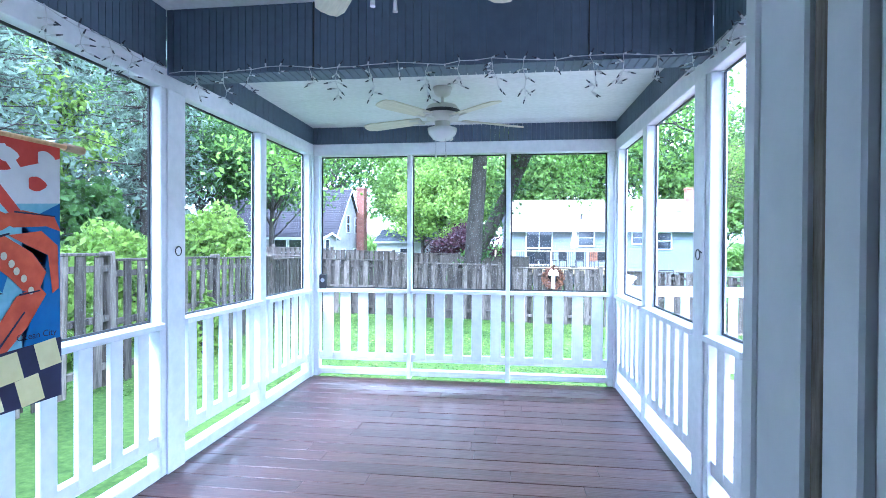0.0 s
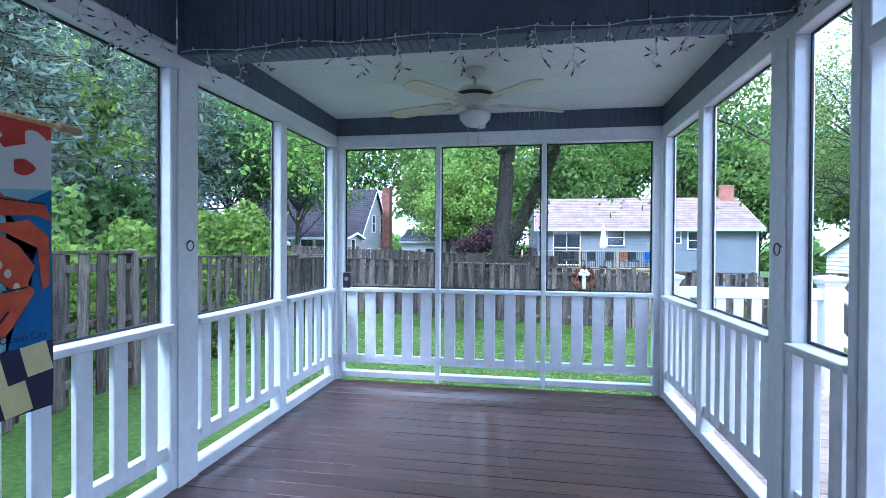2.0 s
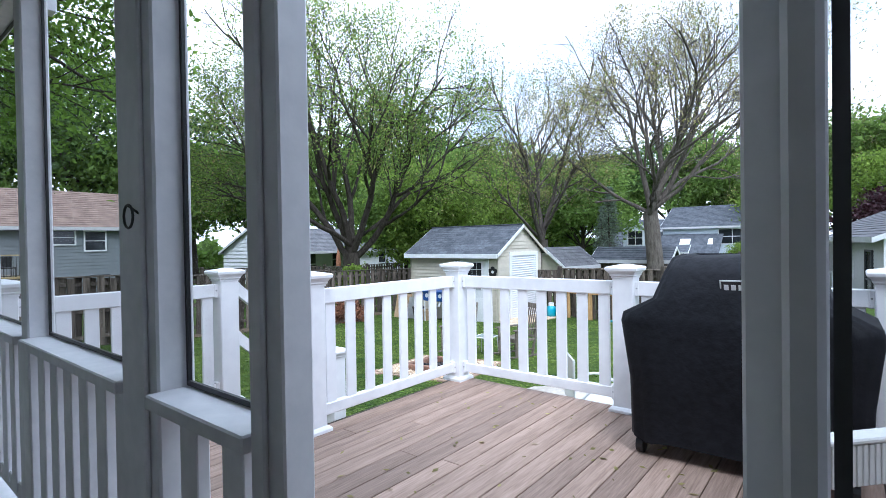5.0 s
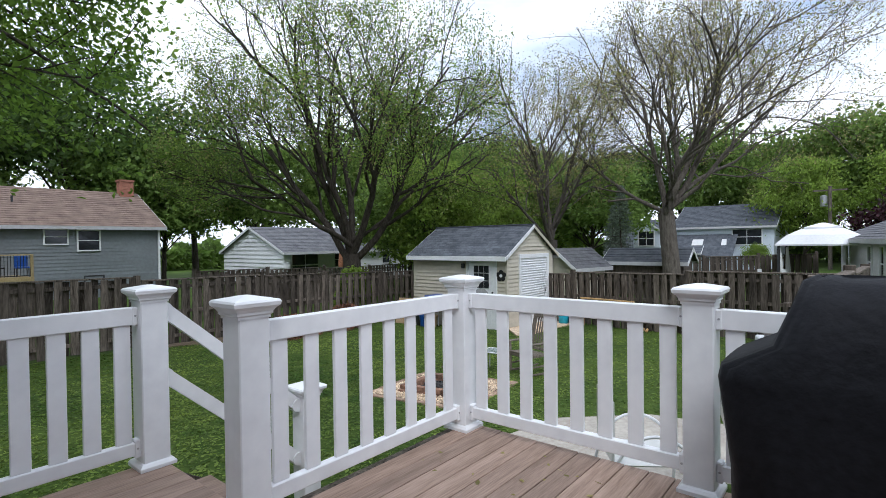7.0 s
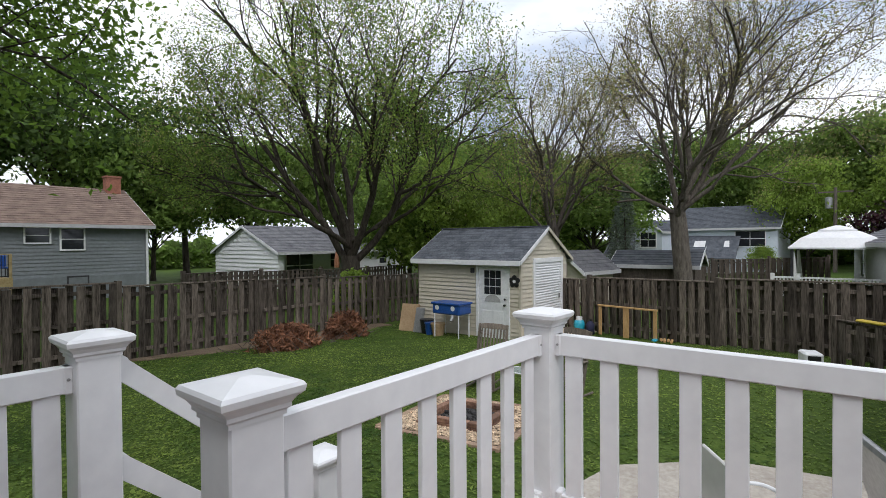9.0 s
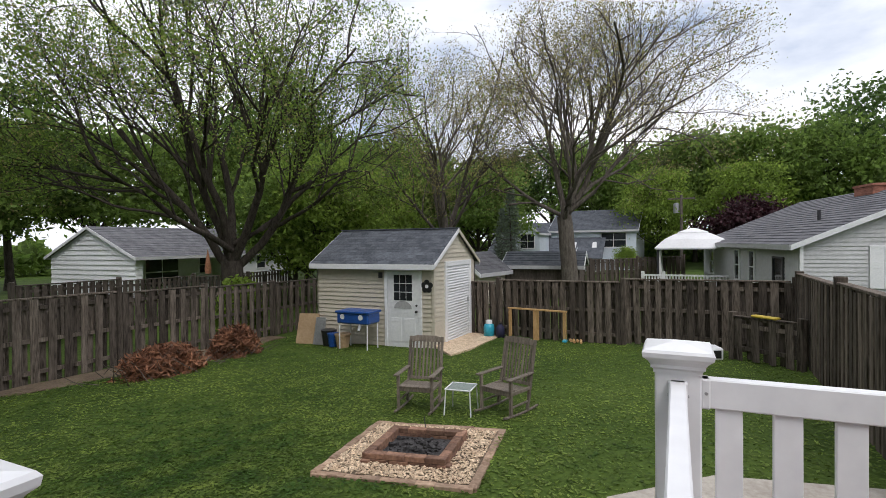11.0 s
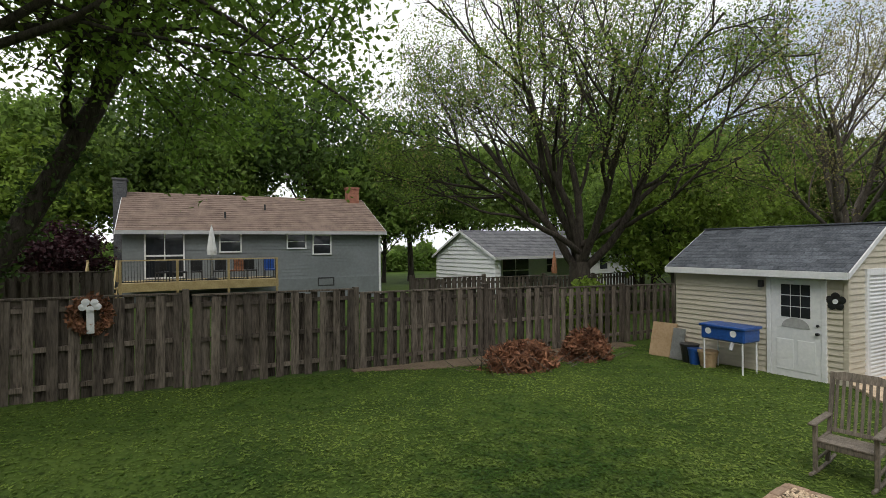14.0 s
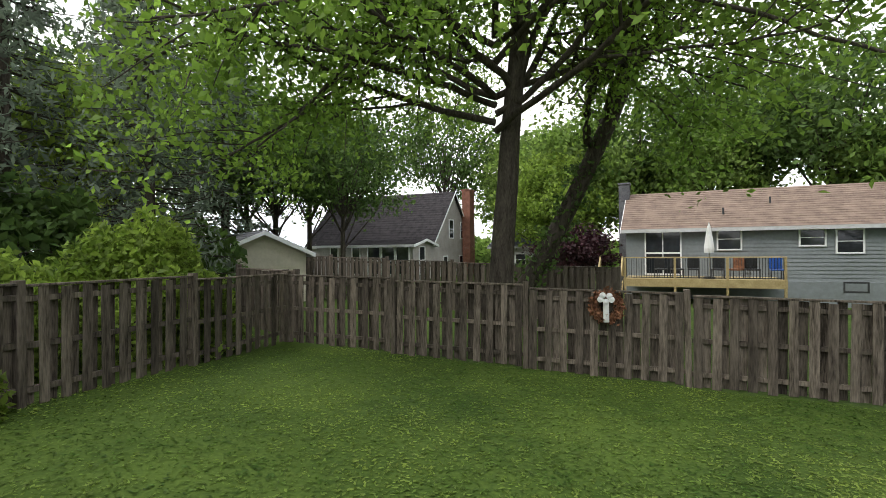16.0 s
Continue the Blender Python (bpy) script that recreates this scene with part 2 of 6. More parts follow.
# ---- building helpers ----
def put(bm, x0, y0, z0, x1, y1, z1, bevel=0.0, turn=None):
    """A box between two corners, with worn edges if bevel is given."""
    mid = Vector(((x0 + x1) / 2, (y0 + y1) / 2, (z0 + z1) / 2))
    m = Matrix.Translation(mid) @ (turn or Matrix()) @ Matrix.Diagonal((abs(x1 - x0), abs(y1 - y0), abs(z1 - z0), 1))
    made = bmesh.ops.create_cube(bm, size=1, matrix=m)["verts"]
    if bevel:
        edges = list({e for v in made for e in v.link_edges})
        bmesh.ops.bevel(bm, geom=edges, offset=bevel, segments=1, affect="EDGES")
    return bm


def rod(bm, a, b, r0, r1=None, sides=10):
    """A tapered bar from a to b."""
    a, b = Vector(a), Vector(b)
    d = b - a
    m = Matrix.Translation((a + b) / 2) @ d.to_track_quat("Z", "Y").to_matrix().to_4x4()
    bmesh.ops.create_cone(bm, cap_ends=True, segments=sides, radius1=r0, radius2=r0 if r1 is None else r1, depth=d.length, matrix=m)
    return bm


def spun(bm, profile, at=(0, 0, 0), sides=20):
    """A turned shape from (radius, height) pairs."""
    rings = [[bm.verts.new((at[0] + r * math.cos(k * 2 * math.pi / sides), at[1] + r * math.sin(k * 2 * math.pi / sides), at[2] + h)) for k in range(sides)] for r, h in profile]
    for lo_ring, hi_ring in zip(rings, rings[1:]):
        for k in range(sides):
            bm.faces.new((lo_ring[k], lo_ring[(k + 1) % sides], hi_ring[(k + 1) % sides], hi_ring[k]))
    bm.faces.new(rings[-1]), bm.faces.new(rings[0][::-1])
    return bm


def squared(bm, profile, at=(0, 0, 0)):
    """A square moulded shape from (half width, height) pairs."""
    rings = [[bm.verts.new((at[0] + sx * r, at[1] + sy * r, at[2] + h)) for sx, sy in ((-1, -1), (1, -1), (1, 1), (-1, 1))] for r, h in profile]
    for lo_ring, hi_ring in zip(rings, rings[1:]):
        for k in range(4):
            bm.faces.new((lo_ring[k], lo_ring[(k + 1) % 4], hi_ring[(k + 1) % 4], hi_ring[k]))
    bm.faces.new(rings[-1]), bm.faces.new(rings[0][::-1])
    return bm


def prism(bm, outline, axis, lo, hi):
    """A flat outline of (u, v) pairs pushed out along an axis from lo to hi."""
    def at(u, v, w):
        return {"x": (w, u, v), "y": (u, w, v), "z": (u, v, w)}[axis]
    a = [bm.verts.new(at(u, v, lo)) for u, v in outline]
    b = [bm.verts.new(at(u, v, hi)) for u, v in outline]
    n = len(outline)
    bm.faces.new(a[::-1]), bm.faces.new(b)
    for k in range(n):
        bm.faces.new((a[k], a[(k + 1) % n], b[(k + 1) % n], b[k]))
    bmesh.ops.recalc_face_normals(bm, faces=bm.faces[:])
    return bm


def to_mesh(name, bm, mtl, smooth=False):
    me = bpy.data.meshes.new(name)
    bmesh.ops.recalc_face_normals(bm, faces=bm.faces[:])
    bm.to_mesh(me)
    bm.free()
    me.materials.append(mtl)
    if smooth:
        me.shade_smooth()
    return me


def part(name, bm, mtl, parent=None, label="", smooth=False):
    ob = new(name, to_mesh(name, bm, mtl, smooth))
    ob.parent = parent
    return tagged(ob, label)


def box_part(name, dims, mtl, parent, label="", bevel=0.004):
    return part(name, put(bmesh.new(), *dims, bevel), mtl, parent, label)


def thing(name, m, label, category, group="", kind=""):
    ob = new(name)
    ob.matrix_world = m
    ob.empty_display_size = 0.1
    return tagged(ob, label, category, group, kind)


def piece(name, me, parent, m):
    ob = new(name, me)
    ob.parent, ob.matrix_basis = parent, m
    return ob


def raw_mesh(name, verts, faces, mtl):
    me = bpy.data.meshes.new(name)
    me.from_pydata(verts, [], faces)
    me.materials.append(mtl)
    return me


def quads_mesh(name, verts, mtl):
    """Many separate four-cornered leaves from an array of corners."""
    n = len(verts) // 4
    me = bpy.data.meshes.new(name)
    me.vertices.add(4 * n)
    me.vertices.foreach_set("co", np.asarray(verts, dtype=np.float32).ravel())
    me.loops.add(4 * n)
    me.loops.foreach_set("vertex_index", np.arange(4 * n, dtype=np.int32))
    me.polygons.add(n)
    me.polygons.foreach_set("loop_start", np.arange(0, 4 * n, 4, dtype=np.int32))
    me.update(calc_edges=True)
    me.materials.append(mtl)
    return me


def unit_rows(rng, n):
    v = rng.normal(size=(n, 3))
    return v / np.linalg.norm(v, axis=1, keepdims=True)


def leaves(rng, centres, size, flat=0.4, long=1.5):
    """Corners of one pointed leaf at each centre, turned at random."""
    n = len(centres)
    a = unit_rows(rng, n)
    b = unit_rows(rng, n)
    b -= (a * b).sum(1, keepdims=True) * a
    b /= np.linalg.norm(b, axis=1, keepdims=True)
    s = size * rng.uniform(0.6, 1.4, (n, 1))
    c = np.cross(a, b) * s * flat * 0.35
    out = np.empty((n, 4, 3))
    out[:, 0], out[:, 2] = centres - a * s * long * 0.5, centres + a * s * long * 0.5
    out[:, 1], out[:, 3] = centres + b * s * 0.42 + c, centres - b * s * 0.42 + c
    return out.reshape(-1, 3)


def ground_z(x, y):
    return -0.4537 - 0.0325 * max(-12.0, min(20.0, x)) - 0.0316 * max(-5.0, min(18.0, y))


# ---- ground ----
def make_ground():
    """One sheet out to the horizon, finer near the yard."""
    line = [-400, -200, -100, -60, -40, -30, -25] + [-20 + 0.5 * k for k in range(91)] + [30, 40, 60, 100, 200, 400]
    verts = [(x, y, ground_z(x, y) + (0.035 * noise.noise((x * 0.7, y * 0.7, 0)) if abs(x) < 30 and abs(y) < 30 else 0)) for y in line for x in line]
    n = len(line)
    faces = [(j * n + i, j * n + i + 1, (j + 1) * n + i + 1, (j + 1) * n + i) for j in range(n - 1) for i in range(n - 1)]
    me = raw_mesh("ground", verts, faces, GRASS)
    me.shade_smooth()
    tagged(new("ground", me), "short green lawn with clover and bare patches", "lawn", kind="structure")
    # blades and clover leaves over the part of the yard that is walked past
    rng = np.random.default_rng(3)
    n = 190000
    d = rng.uniform(0, 1, n) ** 0.75 * 13.5
    a = rng.uniform(0, 2 * math.pi, n)
    x, y = 6.5 + d * np.cos(a), 9.0 + d * np.sin(a) * 0.75
    u = (x - 7.785) * 0.989 + (y - 7.12) * 0.148
    w = -(x - 7.785) * 0.148 + (y - 7.12) * 0.989
    keep = ~((x < 4.95) & (y < 5.6)) & ~((np.abs(u) < 0.87) & (np.abs(w) < 0.87)) & ~((x > 14.0) & (y > 9.0) & (y < 14)) & (y < 15.3) & (x > -5.3) & ~((x > 4.8) & (x < 7.9) & (y < 5.0) & (y < 5.0 - (x - 6.4) * 0.6))
    x, y = x[keep], y[keep]
    z = -0.4537 - 0.0325 * x - 0.0316 * y
    z += np.array([0.035 * noise.noise((px * 0.7, py * 0.7, 0)) for px, py in zip(x, y)])
    c = np.stack([x, y, z + 0.012], 1)
    corners = leaves(rng, c, 0.033, 0.5, 1.9).reshape(-1, 4, 3)
    corners[:, :, 2] = c[:, None, 2] + (corners[:, :, 2] - c[:, None, 2]) * 0.3 + 0.006
    ob = new("grass", quads_mesh("grass", corners.reshape(-1, 3), BLADE))
    tagged(ob, "short grass blades and clover leaves of the lawn", "grass", kind="stuff")


make_ground()

# ---- porch ----
XI, XO = 1.525, 1.615
Y0, YB, YF = 0.43, 2.78, 5.08
HEAD = 2.29


def slat_row(parent, horizontal, start, end, count, at, z0, z1, width=0.085, depth=0.03):
    """Flat balusters spread evenly between two posts."""
    me = to_mesh("slat", put(bmesh.new(), -width / 2, -depth / 2, 0, width / 2, depth / 2, z1 - z0, 0.003), WHITE)
    step = (end - start) / count
    for k in range(count):
        u = start + step * (k + 0.5)
        m = pose(u, at, z0) if horizontal else pose(at, u, z0, 0, 0, 90)
        piece("slat", me, parent, m)


def screen_part(parent, horizontal, a, b, at, z0, z1):
    """A stretched screen panel with its dark spline edge."""
    bm = bmesh.new()
    pts = [(a, z0), (b, z0), (b, z1), (a, z1)]
    bm.faces.new([bm.verts.new((u, at, z) if horizontal else (at, u, z)) for u, z in pts])
    ob = part("screen", bm, SCREEN, parent, "dark woven insect screen")
    ob.visible_shadow = False
    bm = bmesh.new()
    e = 0.013
    for u0, u1, v0, v1 in ((a, a + e, z0, z1), (b - e, b, z0, z1), (a + e, b - e, z0, z0 + e), (a + e, b - e, z1 - e, z1)):
        put(bm, *((u0, at - 0.004, v0, u1, at + 0.004, v1) if horizontal else (at - 0.004, u0, v0, at + 0.004, u1, v1)))
    part("spline", bm, BLACK, parent, "black screen spline")


def side_wall(name, s, bays, posts, label):
    """A long porch side: posts, rails, slats and screens; s is the side of x it stands on."""
    w = thing(name, Matrix(), label, "porch wall", kind="structure")

    def xs(a, b):
        return (min(s * a, s * b), max(s * a, s * b))
    for y0, y1, top in posts:
        x0, x1 = xs(XI, XO)
        box_part("post", (x0, y0, 0, x1, y1, top), WHITE, w, bevel=0.006)
        g0, g1 = xs(XI - 0.012, XI)
        if y1 - y0 > 0.12:
            box_part("post_trim", (g0, y0 + 0.045, 0, g1, y1 - 0.0, top), WHITE, w)
    x0, x1 = xs(XI, XO)
    box_part("header", (x0, Y0, HEAD, x1, YF + 0.09, HEAD + 0.12), WHITE, w)
    for y0, y1, top, n in bays:
        x0, x1 = xs(XI - 0.03, XO + 0.01)
        box_part("top_rail", (x0, y0, top - 0.035, x1, y1, top), WHITE, w)
        x0, x1 = xs(XI + 0.02, XO - 0.02)
        box_part("bottom_rail", (x0, y0, 0.17, x1, y1, 0.25), WHITE, w)
        x0, x1 = xs(XI, XO)
        box_part("sill", (x0, y0, 0.0, x1, y1, 0.07), WHITE, w)
        slat_row(w, False, y0 + 0.02, y1 - 0.02, n, s * (XI + 0.03), 0.2, top - 0.035)
        screen_part(w, False, y0 + 0.003, y1 - 0.003, s * (XI + 0.07), top + 0.002, HEAD - 0.002)
    return w


west = side_wall("wall_west", -1, [(Y0 + 0.1, 2.74, 0.91, 11), (2.95, 3.95, 0.91, 5), (4.05, 4.98, 0.91, 5)],
                 [(Y0, Y0 + 0.1, HEAD), (2.74, 2.95, HEAD), (3.95, 4.05, HEAD), (4.98, 5.17, HEAD)], "white painted screened porch side with flat balusters")
east = side_wall("wall_east", 1, [(Y0 + 0.1, 1.55, 0.94, 5), (2.39, 2.82, 0.91, 2), (3.01, 4.02, 0.91, 6), (4.12, 4.98, 0.91, 5)],
                 [(Y0, Y0 + 0.1, HEAD), (1.55, 1.58, HEAD), (2.82, 3.01, HEAD), (4.02, 4.12, HEAD), (4.98, 5.17, HEAD)], "white painted screened porch side with an open doorway")
box_part("door_header", (XI - 0.012, 1.58, 2.03, XO, 2.3, 2.1), WHITE, east)
screen_part(east, False, 1.583, 2.287, XI + 0.07, 2.105, HEAD - 0.005)
box_part("door_jamb", (XI, 2.3, 0, XI + 0.065, 2.39, HEAD), WHITE, east)
box_part("jamb_trim", (XI - 0.012, 2.345, 0, XI, 2.39, HEAD), WHITE, east)
box_part("door_stop", (XO, 1.56, 0, XO + 0.05, 1.622, 2.1), WHITE, east)
box_part("threshold", (XI + 0.002, 1.605, 0.002, XO, 2.25, 0.018), WHITE, east)
north = thing("wall_north", Matrix(), "white painted screened porch end with flat balusters", "porch wall", kind="structure")
for x0, x1 in ((-XI + 0.002, -1.46), (-0.527, -0.483), (0.473, 0.517), (1.46, XI - 0.002)):
    box_part("post", (x0, YF, 0, x1, YF + 0.09, HEAD), WHITE, north)
box_part("header", (-XI + 0.002, YF, HEAD + 0.001, XI - 0.002, YF + 0.09, HEAD + 0.12), WHITE, north)
for x0, x1 in ((-1.46, -0.527), (-0.483, 0.473), (0.517, 1.46)):
    box_part("top_rail", (x0, YF - 0.02, 0.875, x1, YF + 0.1, 0.91), WHITE, north)
    box_part("bottom_rail", (x0, YF + 0.02, 0.17, x1, YF + 0.06, 0.25), WHITE, north)
    box_part("sill", (x0, YF, 0.03, x1, YF + 0.09, 0.085), WHITE, north)
    slat_row(north, True, x0 + 0.0, x1 - 0.0, 5, YF + 0.03, 0.2, 0.875, 0.105)
    screen_part(north, True, x0 + 0.003, x1 - 0.003, YF + 0.075, 0.915, HEAD - 0.002)


def beadboard(bm, horizontal, a, b, at, z0, z1, out):
    """Narrow vertical boards with open joints between them."""
    n = max(1, round((b - a) / 0.045))
    step = (b - a) / n
    for k in range(n):
        u0, u1 = a + k * step + 0.002, a + (k + 1) * step - 0.002
        if horizontal:
            put(bm, u0, min(at, at + out), z0, u1, max(at, at + out), z1)
        else:
            put(bm, min(at, at + out), u0, z0, max(at, at + out), u1, z1)
    return bm


trim = thing("trim", Matrix(), "blue-grey beadboard fascia below the porch ceiling", "fascia", kind="structure")
part("beam_face", beadboard(bmesh.new(), True, -XI, XI, 2.8, 2.37, 2.75, -0.012), NAVY, trim, "blue-grey painted beadboard")
part("beam_core", put(bmesh.new(), -XI, 2.8, 2.372, XI, 2.95, 2.8), NAVY, trim)
bm = bmesh.new()
for k in range(62):
    put(bm, -1.5 + k * 0.0485, 2.79, 2.362, -1.5 + k * 0.0485 + 0.044, 2.955, 2.37)
part("beam_soffit", bm, NAVY, trim)
for k in (-0.62, 0.9):
    box_part("batten", (k - 0.003, 2.782, 2.37, k + 0.003, 2.7875, 2.75), BLACK, trim, bevel=0)
for s in (-1, 1):
    part("fascia", beadboard(bmesh.new(), False, Y0, 2.785, s * XO, HEAD + 0.122, 2.75, -s * 0.09), NAVY, trim)
    part("fascia", beadboard(bmesh.new(), False, 2.955, YF + 0.08, s * XO, HEAD + 0.122, 2.58, -s * 0.09), NAVY, trim)
part("fascia", beadboard(bmesh.new(), True, -XI, XI, YF + 0.09, HEAD + 0.122, 2.58, -0.09), NAVY, trim)
bm = bmesh.new()
put(bm, -1.75, Y0 - 0.05, 2.752, 1.75, 2.87, 2.8)
put(bm, -1.75, 2.955, 2.582, 1.75, 5.3, 2.64)
for k in range(5):
    put(bm, -1.5, 3.3 + k * 0.4, 2.5805, 1.5, 3.304 + k * 0.4, 2.582)
tagged(part("ceiling", bm, CEIL), "off-white painted porch ceiling board", "ceiling", kind="structure")
roof = thing("roof", Matrix(), "low porch roof above the ceiling", "roof", kind="structure")
box_part("roof_deck", (-1.95, -0.2, 2.84, 1.95, 5.5, 2.95), SHINGLE, roof)
box_part("gutter", (-2.0, 5.45, 2.76, 2.0, 5.56, 2.86), WHITE, roof)

# back wall of the house, with the doorway that the walk starts in
house_wall = thing("wall_south", Matrix(), "white sided house wall with an open doorway", "house wall", kind="structure")
bm = bmesh.new()
for x0, x1, z0, z1 in ((-6.0, -0.36, -1.0, 2.75), (0.74, 1.7, -1.0, 2.75), (-0.36, 0.74, 2.12, 2.75)):
    put(bm, x0, 0.1, z0, x1, 0.4, z1)
put(bm, 1.7, -0.2, -1.0, 9.0, 0.0, 2.75)
part("wall_core", bm, LIGHTSID, house_wall)
bm = bmesh.new()
for k in range(23):
    for x0, x1 in ((-1.6, -0.44), (0.82, 1.52)):
        put(bm, x0, 0.402, 0.05 + k * 0.115, x1, 0.418, 0.05 + k * 0.115 + 0.11)
part("siding", bm, LIGHTSID, house_wall)
for s, x in ((1, 0.643), (-1, -0.29)):
    def jamb(name, depth0, depth1, y0, y1, mtl, s=s, x=x):
        a, b = x + s * depth0, x + s * depth1
        return box_part(name, (min(a, b), y0, 0, max(a, b), y1, 2.1), mtl, house_wall, bevel=0.002)
    jamb("door_jamb", 0.03, 0.07, 0.1, 0.405, WHITE)
    jamb("door_casing", 0.0, 0.15, 0.419, 0.437, WHITE)
    jamb("jamb_face", 0.002, 0.03, 0.362, 0.4185, WHITE)
    # groove shadows of the jamb, put in as brown, black and grey strips
    jamb("weather_strip", 0.006, 0.03, 0.349, 0.362, TEAK)
    jamb("shade_groove", 0.014, 0.03, 0.34, 0.349, BLACK)
    jamb("door_stop", 0.0, 0.03, 0.308, 0.34, WHITE)
    jamb("shade_groove", 0.006, 0.03, 0.298, 0.308, STEEL)
    jamb("jamb_face", 0.0, 0.03, 0.1, 0.298, WHITE)
box_part("door_head", (-0.36, 0.1, 2.1, 0.74, 0.405, 2.12), WHITE, house_wall)
room = thing("room_shell", Matrix(), "plain white room behind the doorway", "room", kind="structure")
for d in ((-2.0, -3.0, -0.1, 2.0, 0.1, -0.001), (-2.0, -3.0, 2.5, 2.0, 0.1, 2.55), (-2.05, -3.0, 0, -2.0, 0.1, 2.5), (2.0, -3.0, 0, 2.05, -0.2, 2.5), (-2.0, -3.05, 0, 2.0, -3.0, 2.5)):
    box_part("room_wall", d, CEIL, room)
box_part("room_sill", (-0.36, 0.1, -0.1, 0.74, 0.43, 0.0), WHITE, room)

floor = thing("floor", Matrix(), "dark red-brown painted wooden porch floor boards", "floor", kind="structure")
rng = random.Random(5)
N = 33
step = (YF - 0.005 - 0.432) / N
for k in range(N):
    y = 0.432 + k * step
    cuts = [-XI + 0.003, rng.uniform(-1.0, -0.1), rng.uniform(0.2, 1.1), XI - 0.003]
    if k % 3 == 0:
        cuts.pop(1)
    for a, b in zip(cuts, cuts[1:]):
        me = to_mesh("floor_board", put(bmesh.new(), -(b - a) / 2 + 0.001, -step / 2 + 0.0025, -0.03, (b - a) / 2 - 0.001, step / 2 - 0.0025, 0, 0.0015), FLOOR)
        piece("floor_board", me, floor, pose((a + b) / 2, y + step / 2, rng.uniform(-0.0012, 0.0012)))
box_part("floor_frame", (-1.6, 0.43, -0.3, 1.6, 5.16, -0.035), BLACK, floor, bevel=0)

# ---- deck, railings and stair ----
deck = thing("deck", Matrix(), "weathered brown wooden deck boards, gaps and fallen seeds", "deck", kind="structure")
for k in range(52):
    y0 = -1.9 + k * 0.1437
    x1 = 3.18 if y0 > 4.42 else 4.86
    cuts = [1.62, x1]
    if x1 > 4 and k % 2 == 0:
        cuts.insert(1, 2.2 + rng.random() * 1.8)
    for a, b in zip(cuts, cuts[1:]):
        me = to_mesh("deck_board", put(bmesh.new(), -(b - a) / 2 + 0.001, 0, -0.03, (b - a) / 2 - 0.001, 0.138, 0, 0.003), DECKING)
        piece("deck_board", me, deck, pose((a + b) / 2, y0, -0.02 + rng.uniform(-0.001, 0.001)))
box_part("deck_frame", (1.63, -1.9, -0.3, 4.84, 4.52, -0.055), FENCE, deck, bevel=0)
box_part("deck_frame", (1.63, 4.52, -0.3, 3.17, 5.6, -0.055), FENCE, deck, bevel=0)
for x, y in ((4.7, 4.3), (4.7, 1.2), (3.05, 5.45), (1.75, 5.45), (4.7, -1.7)):
    box_part("deck_pile", (x - 0.06, y - 0.06, ground_z(x, y) - 0.1, x + 0.06, y + 0.06, -0.3), FENCE, deck)
rng_np = np.random.default_rng(8)
pts = np.stack([rng_np.uniform(1.7, 4.7, 260), rng_np.uniform(0.2, 4.35, 260), np.full(260, -0.0165)], 1)
seed = leaves(rng_np, pts, 0.03, 0.1, 1.5).reshape(-1, 4, 3)
seed[:, :, 2] = np.clip(seed[:, :, 2], -0.018, -0.012)
tagged(new("fallen_seeds", quads_mesh("fallen_seeds", seed.reshape(-1, 3), BUDLEAF)), "pale seeds and bud scales fallen on the deck", "debris", kind="stuff")

CAP = [(0.08, 0.0), (0.08, 0.012), (0.089, 0.02), (0.089, 0.03), (0.099, 0.045), (0.114, 0.058), (0.117, 0.075), (0.11, 0.085), (0.02, 0.104)]


def rail_post(parent, x, y, z0, z1):
    """Square vinyl sleeve with moulded cap and base skirt."""
    p = part("post", put(bmesh.new(), x - 0.076, y - 0.076, z0, x + 0.076, y + 0.076, z1, 0.006), VINYL, parent)
    part("cap", squared(bmesh.new(), CAP, (x, y, z1 - 0.012)), VINYL, p, "moulded white post cap")
    part("skirt", squared(bmesh.new(), [(0.102, 0), (0.102, 0.02), (0.09, 0.035), (0.079, 0.04)], (x, y, z0)), VINYL, p)
    return p


def rail_panel(parent, a, b, n, z=-0.02):
    """Top and bottom rails with flat pickets and end brackets between two posts."""
    a, b = Vector((*a, 0)), Vector((*b, 0))
    d = b - a
    m = Matrix.Translation((a + b) / 2) @ pose(0, 0, z, 0, 0, math.degrees(math.atan2(d.y, d.x)))
    h = d.length / 2 - 0.076
    top = part("top_rail", put(bmesh.new(), -h, -0.026, 0.865, h, 0.026, 0.97, 0.005), VINYL, parent)
    low = part("bottom_rail", put(bmesh.new(), -h, -0.026, 0.085, h, 0.026, 0.165, 0.005), VINYL, parent)
    top.matrix_basis = low.matrix_basis = m
    me = to_mesh("picket", put(bmesh.new(), -0.043, -0.012, 0.165, 0.043, 0.012, 0.865, 0.003), VINYL)
    for k in range(n):
        piece("picket", me, parent, m @ pose(-h + (k + 0.5) * 2 * h / n, 0, 0))
    for s in (-1, 1):
        for z0 in (0.88, 0.09):
            bk = part("bracket", put(bmesh.new(), s * (h - 0.03), -0.032, z0 - 0.018, s * (h + 0.002), 0.032, z0 + 0.09, 0.006), VINYL, parent)
            bk.matrix_basis = m
            sc = part("screw", rod(bmesh.new(), (s * (h - 0.015), 0.033, z0 + 0.04), (s * (h - 0.015), -0.036, z0 + 0.04), 0.006), STEEL, bk)


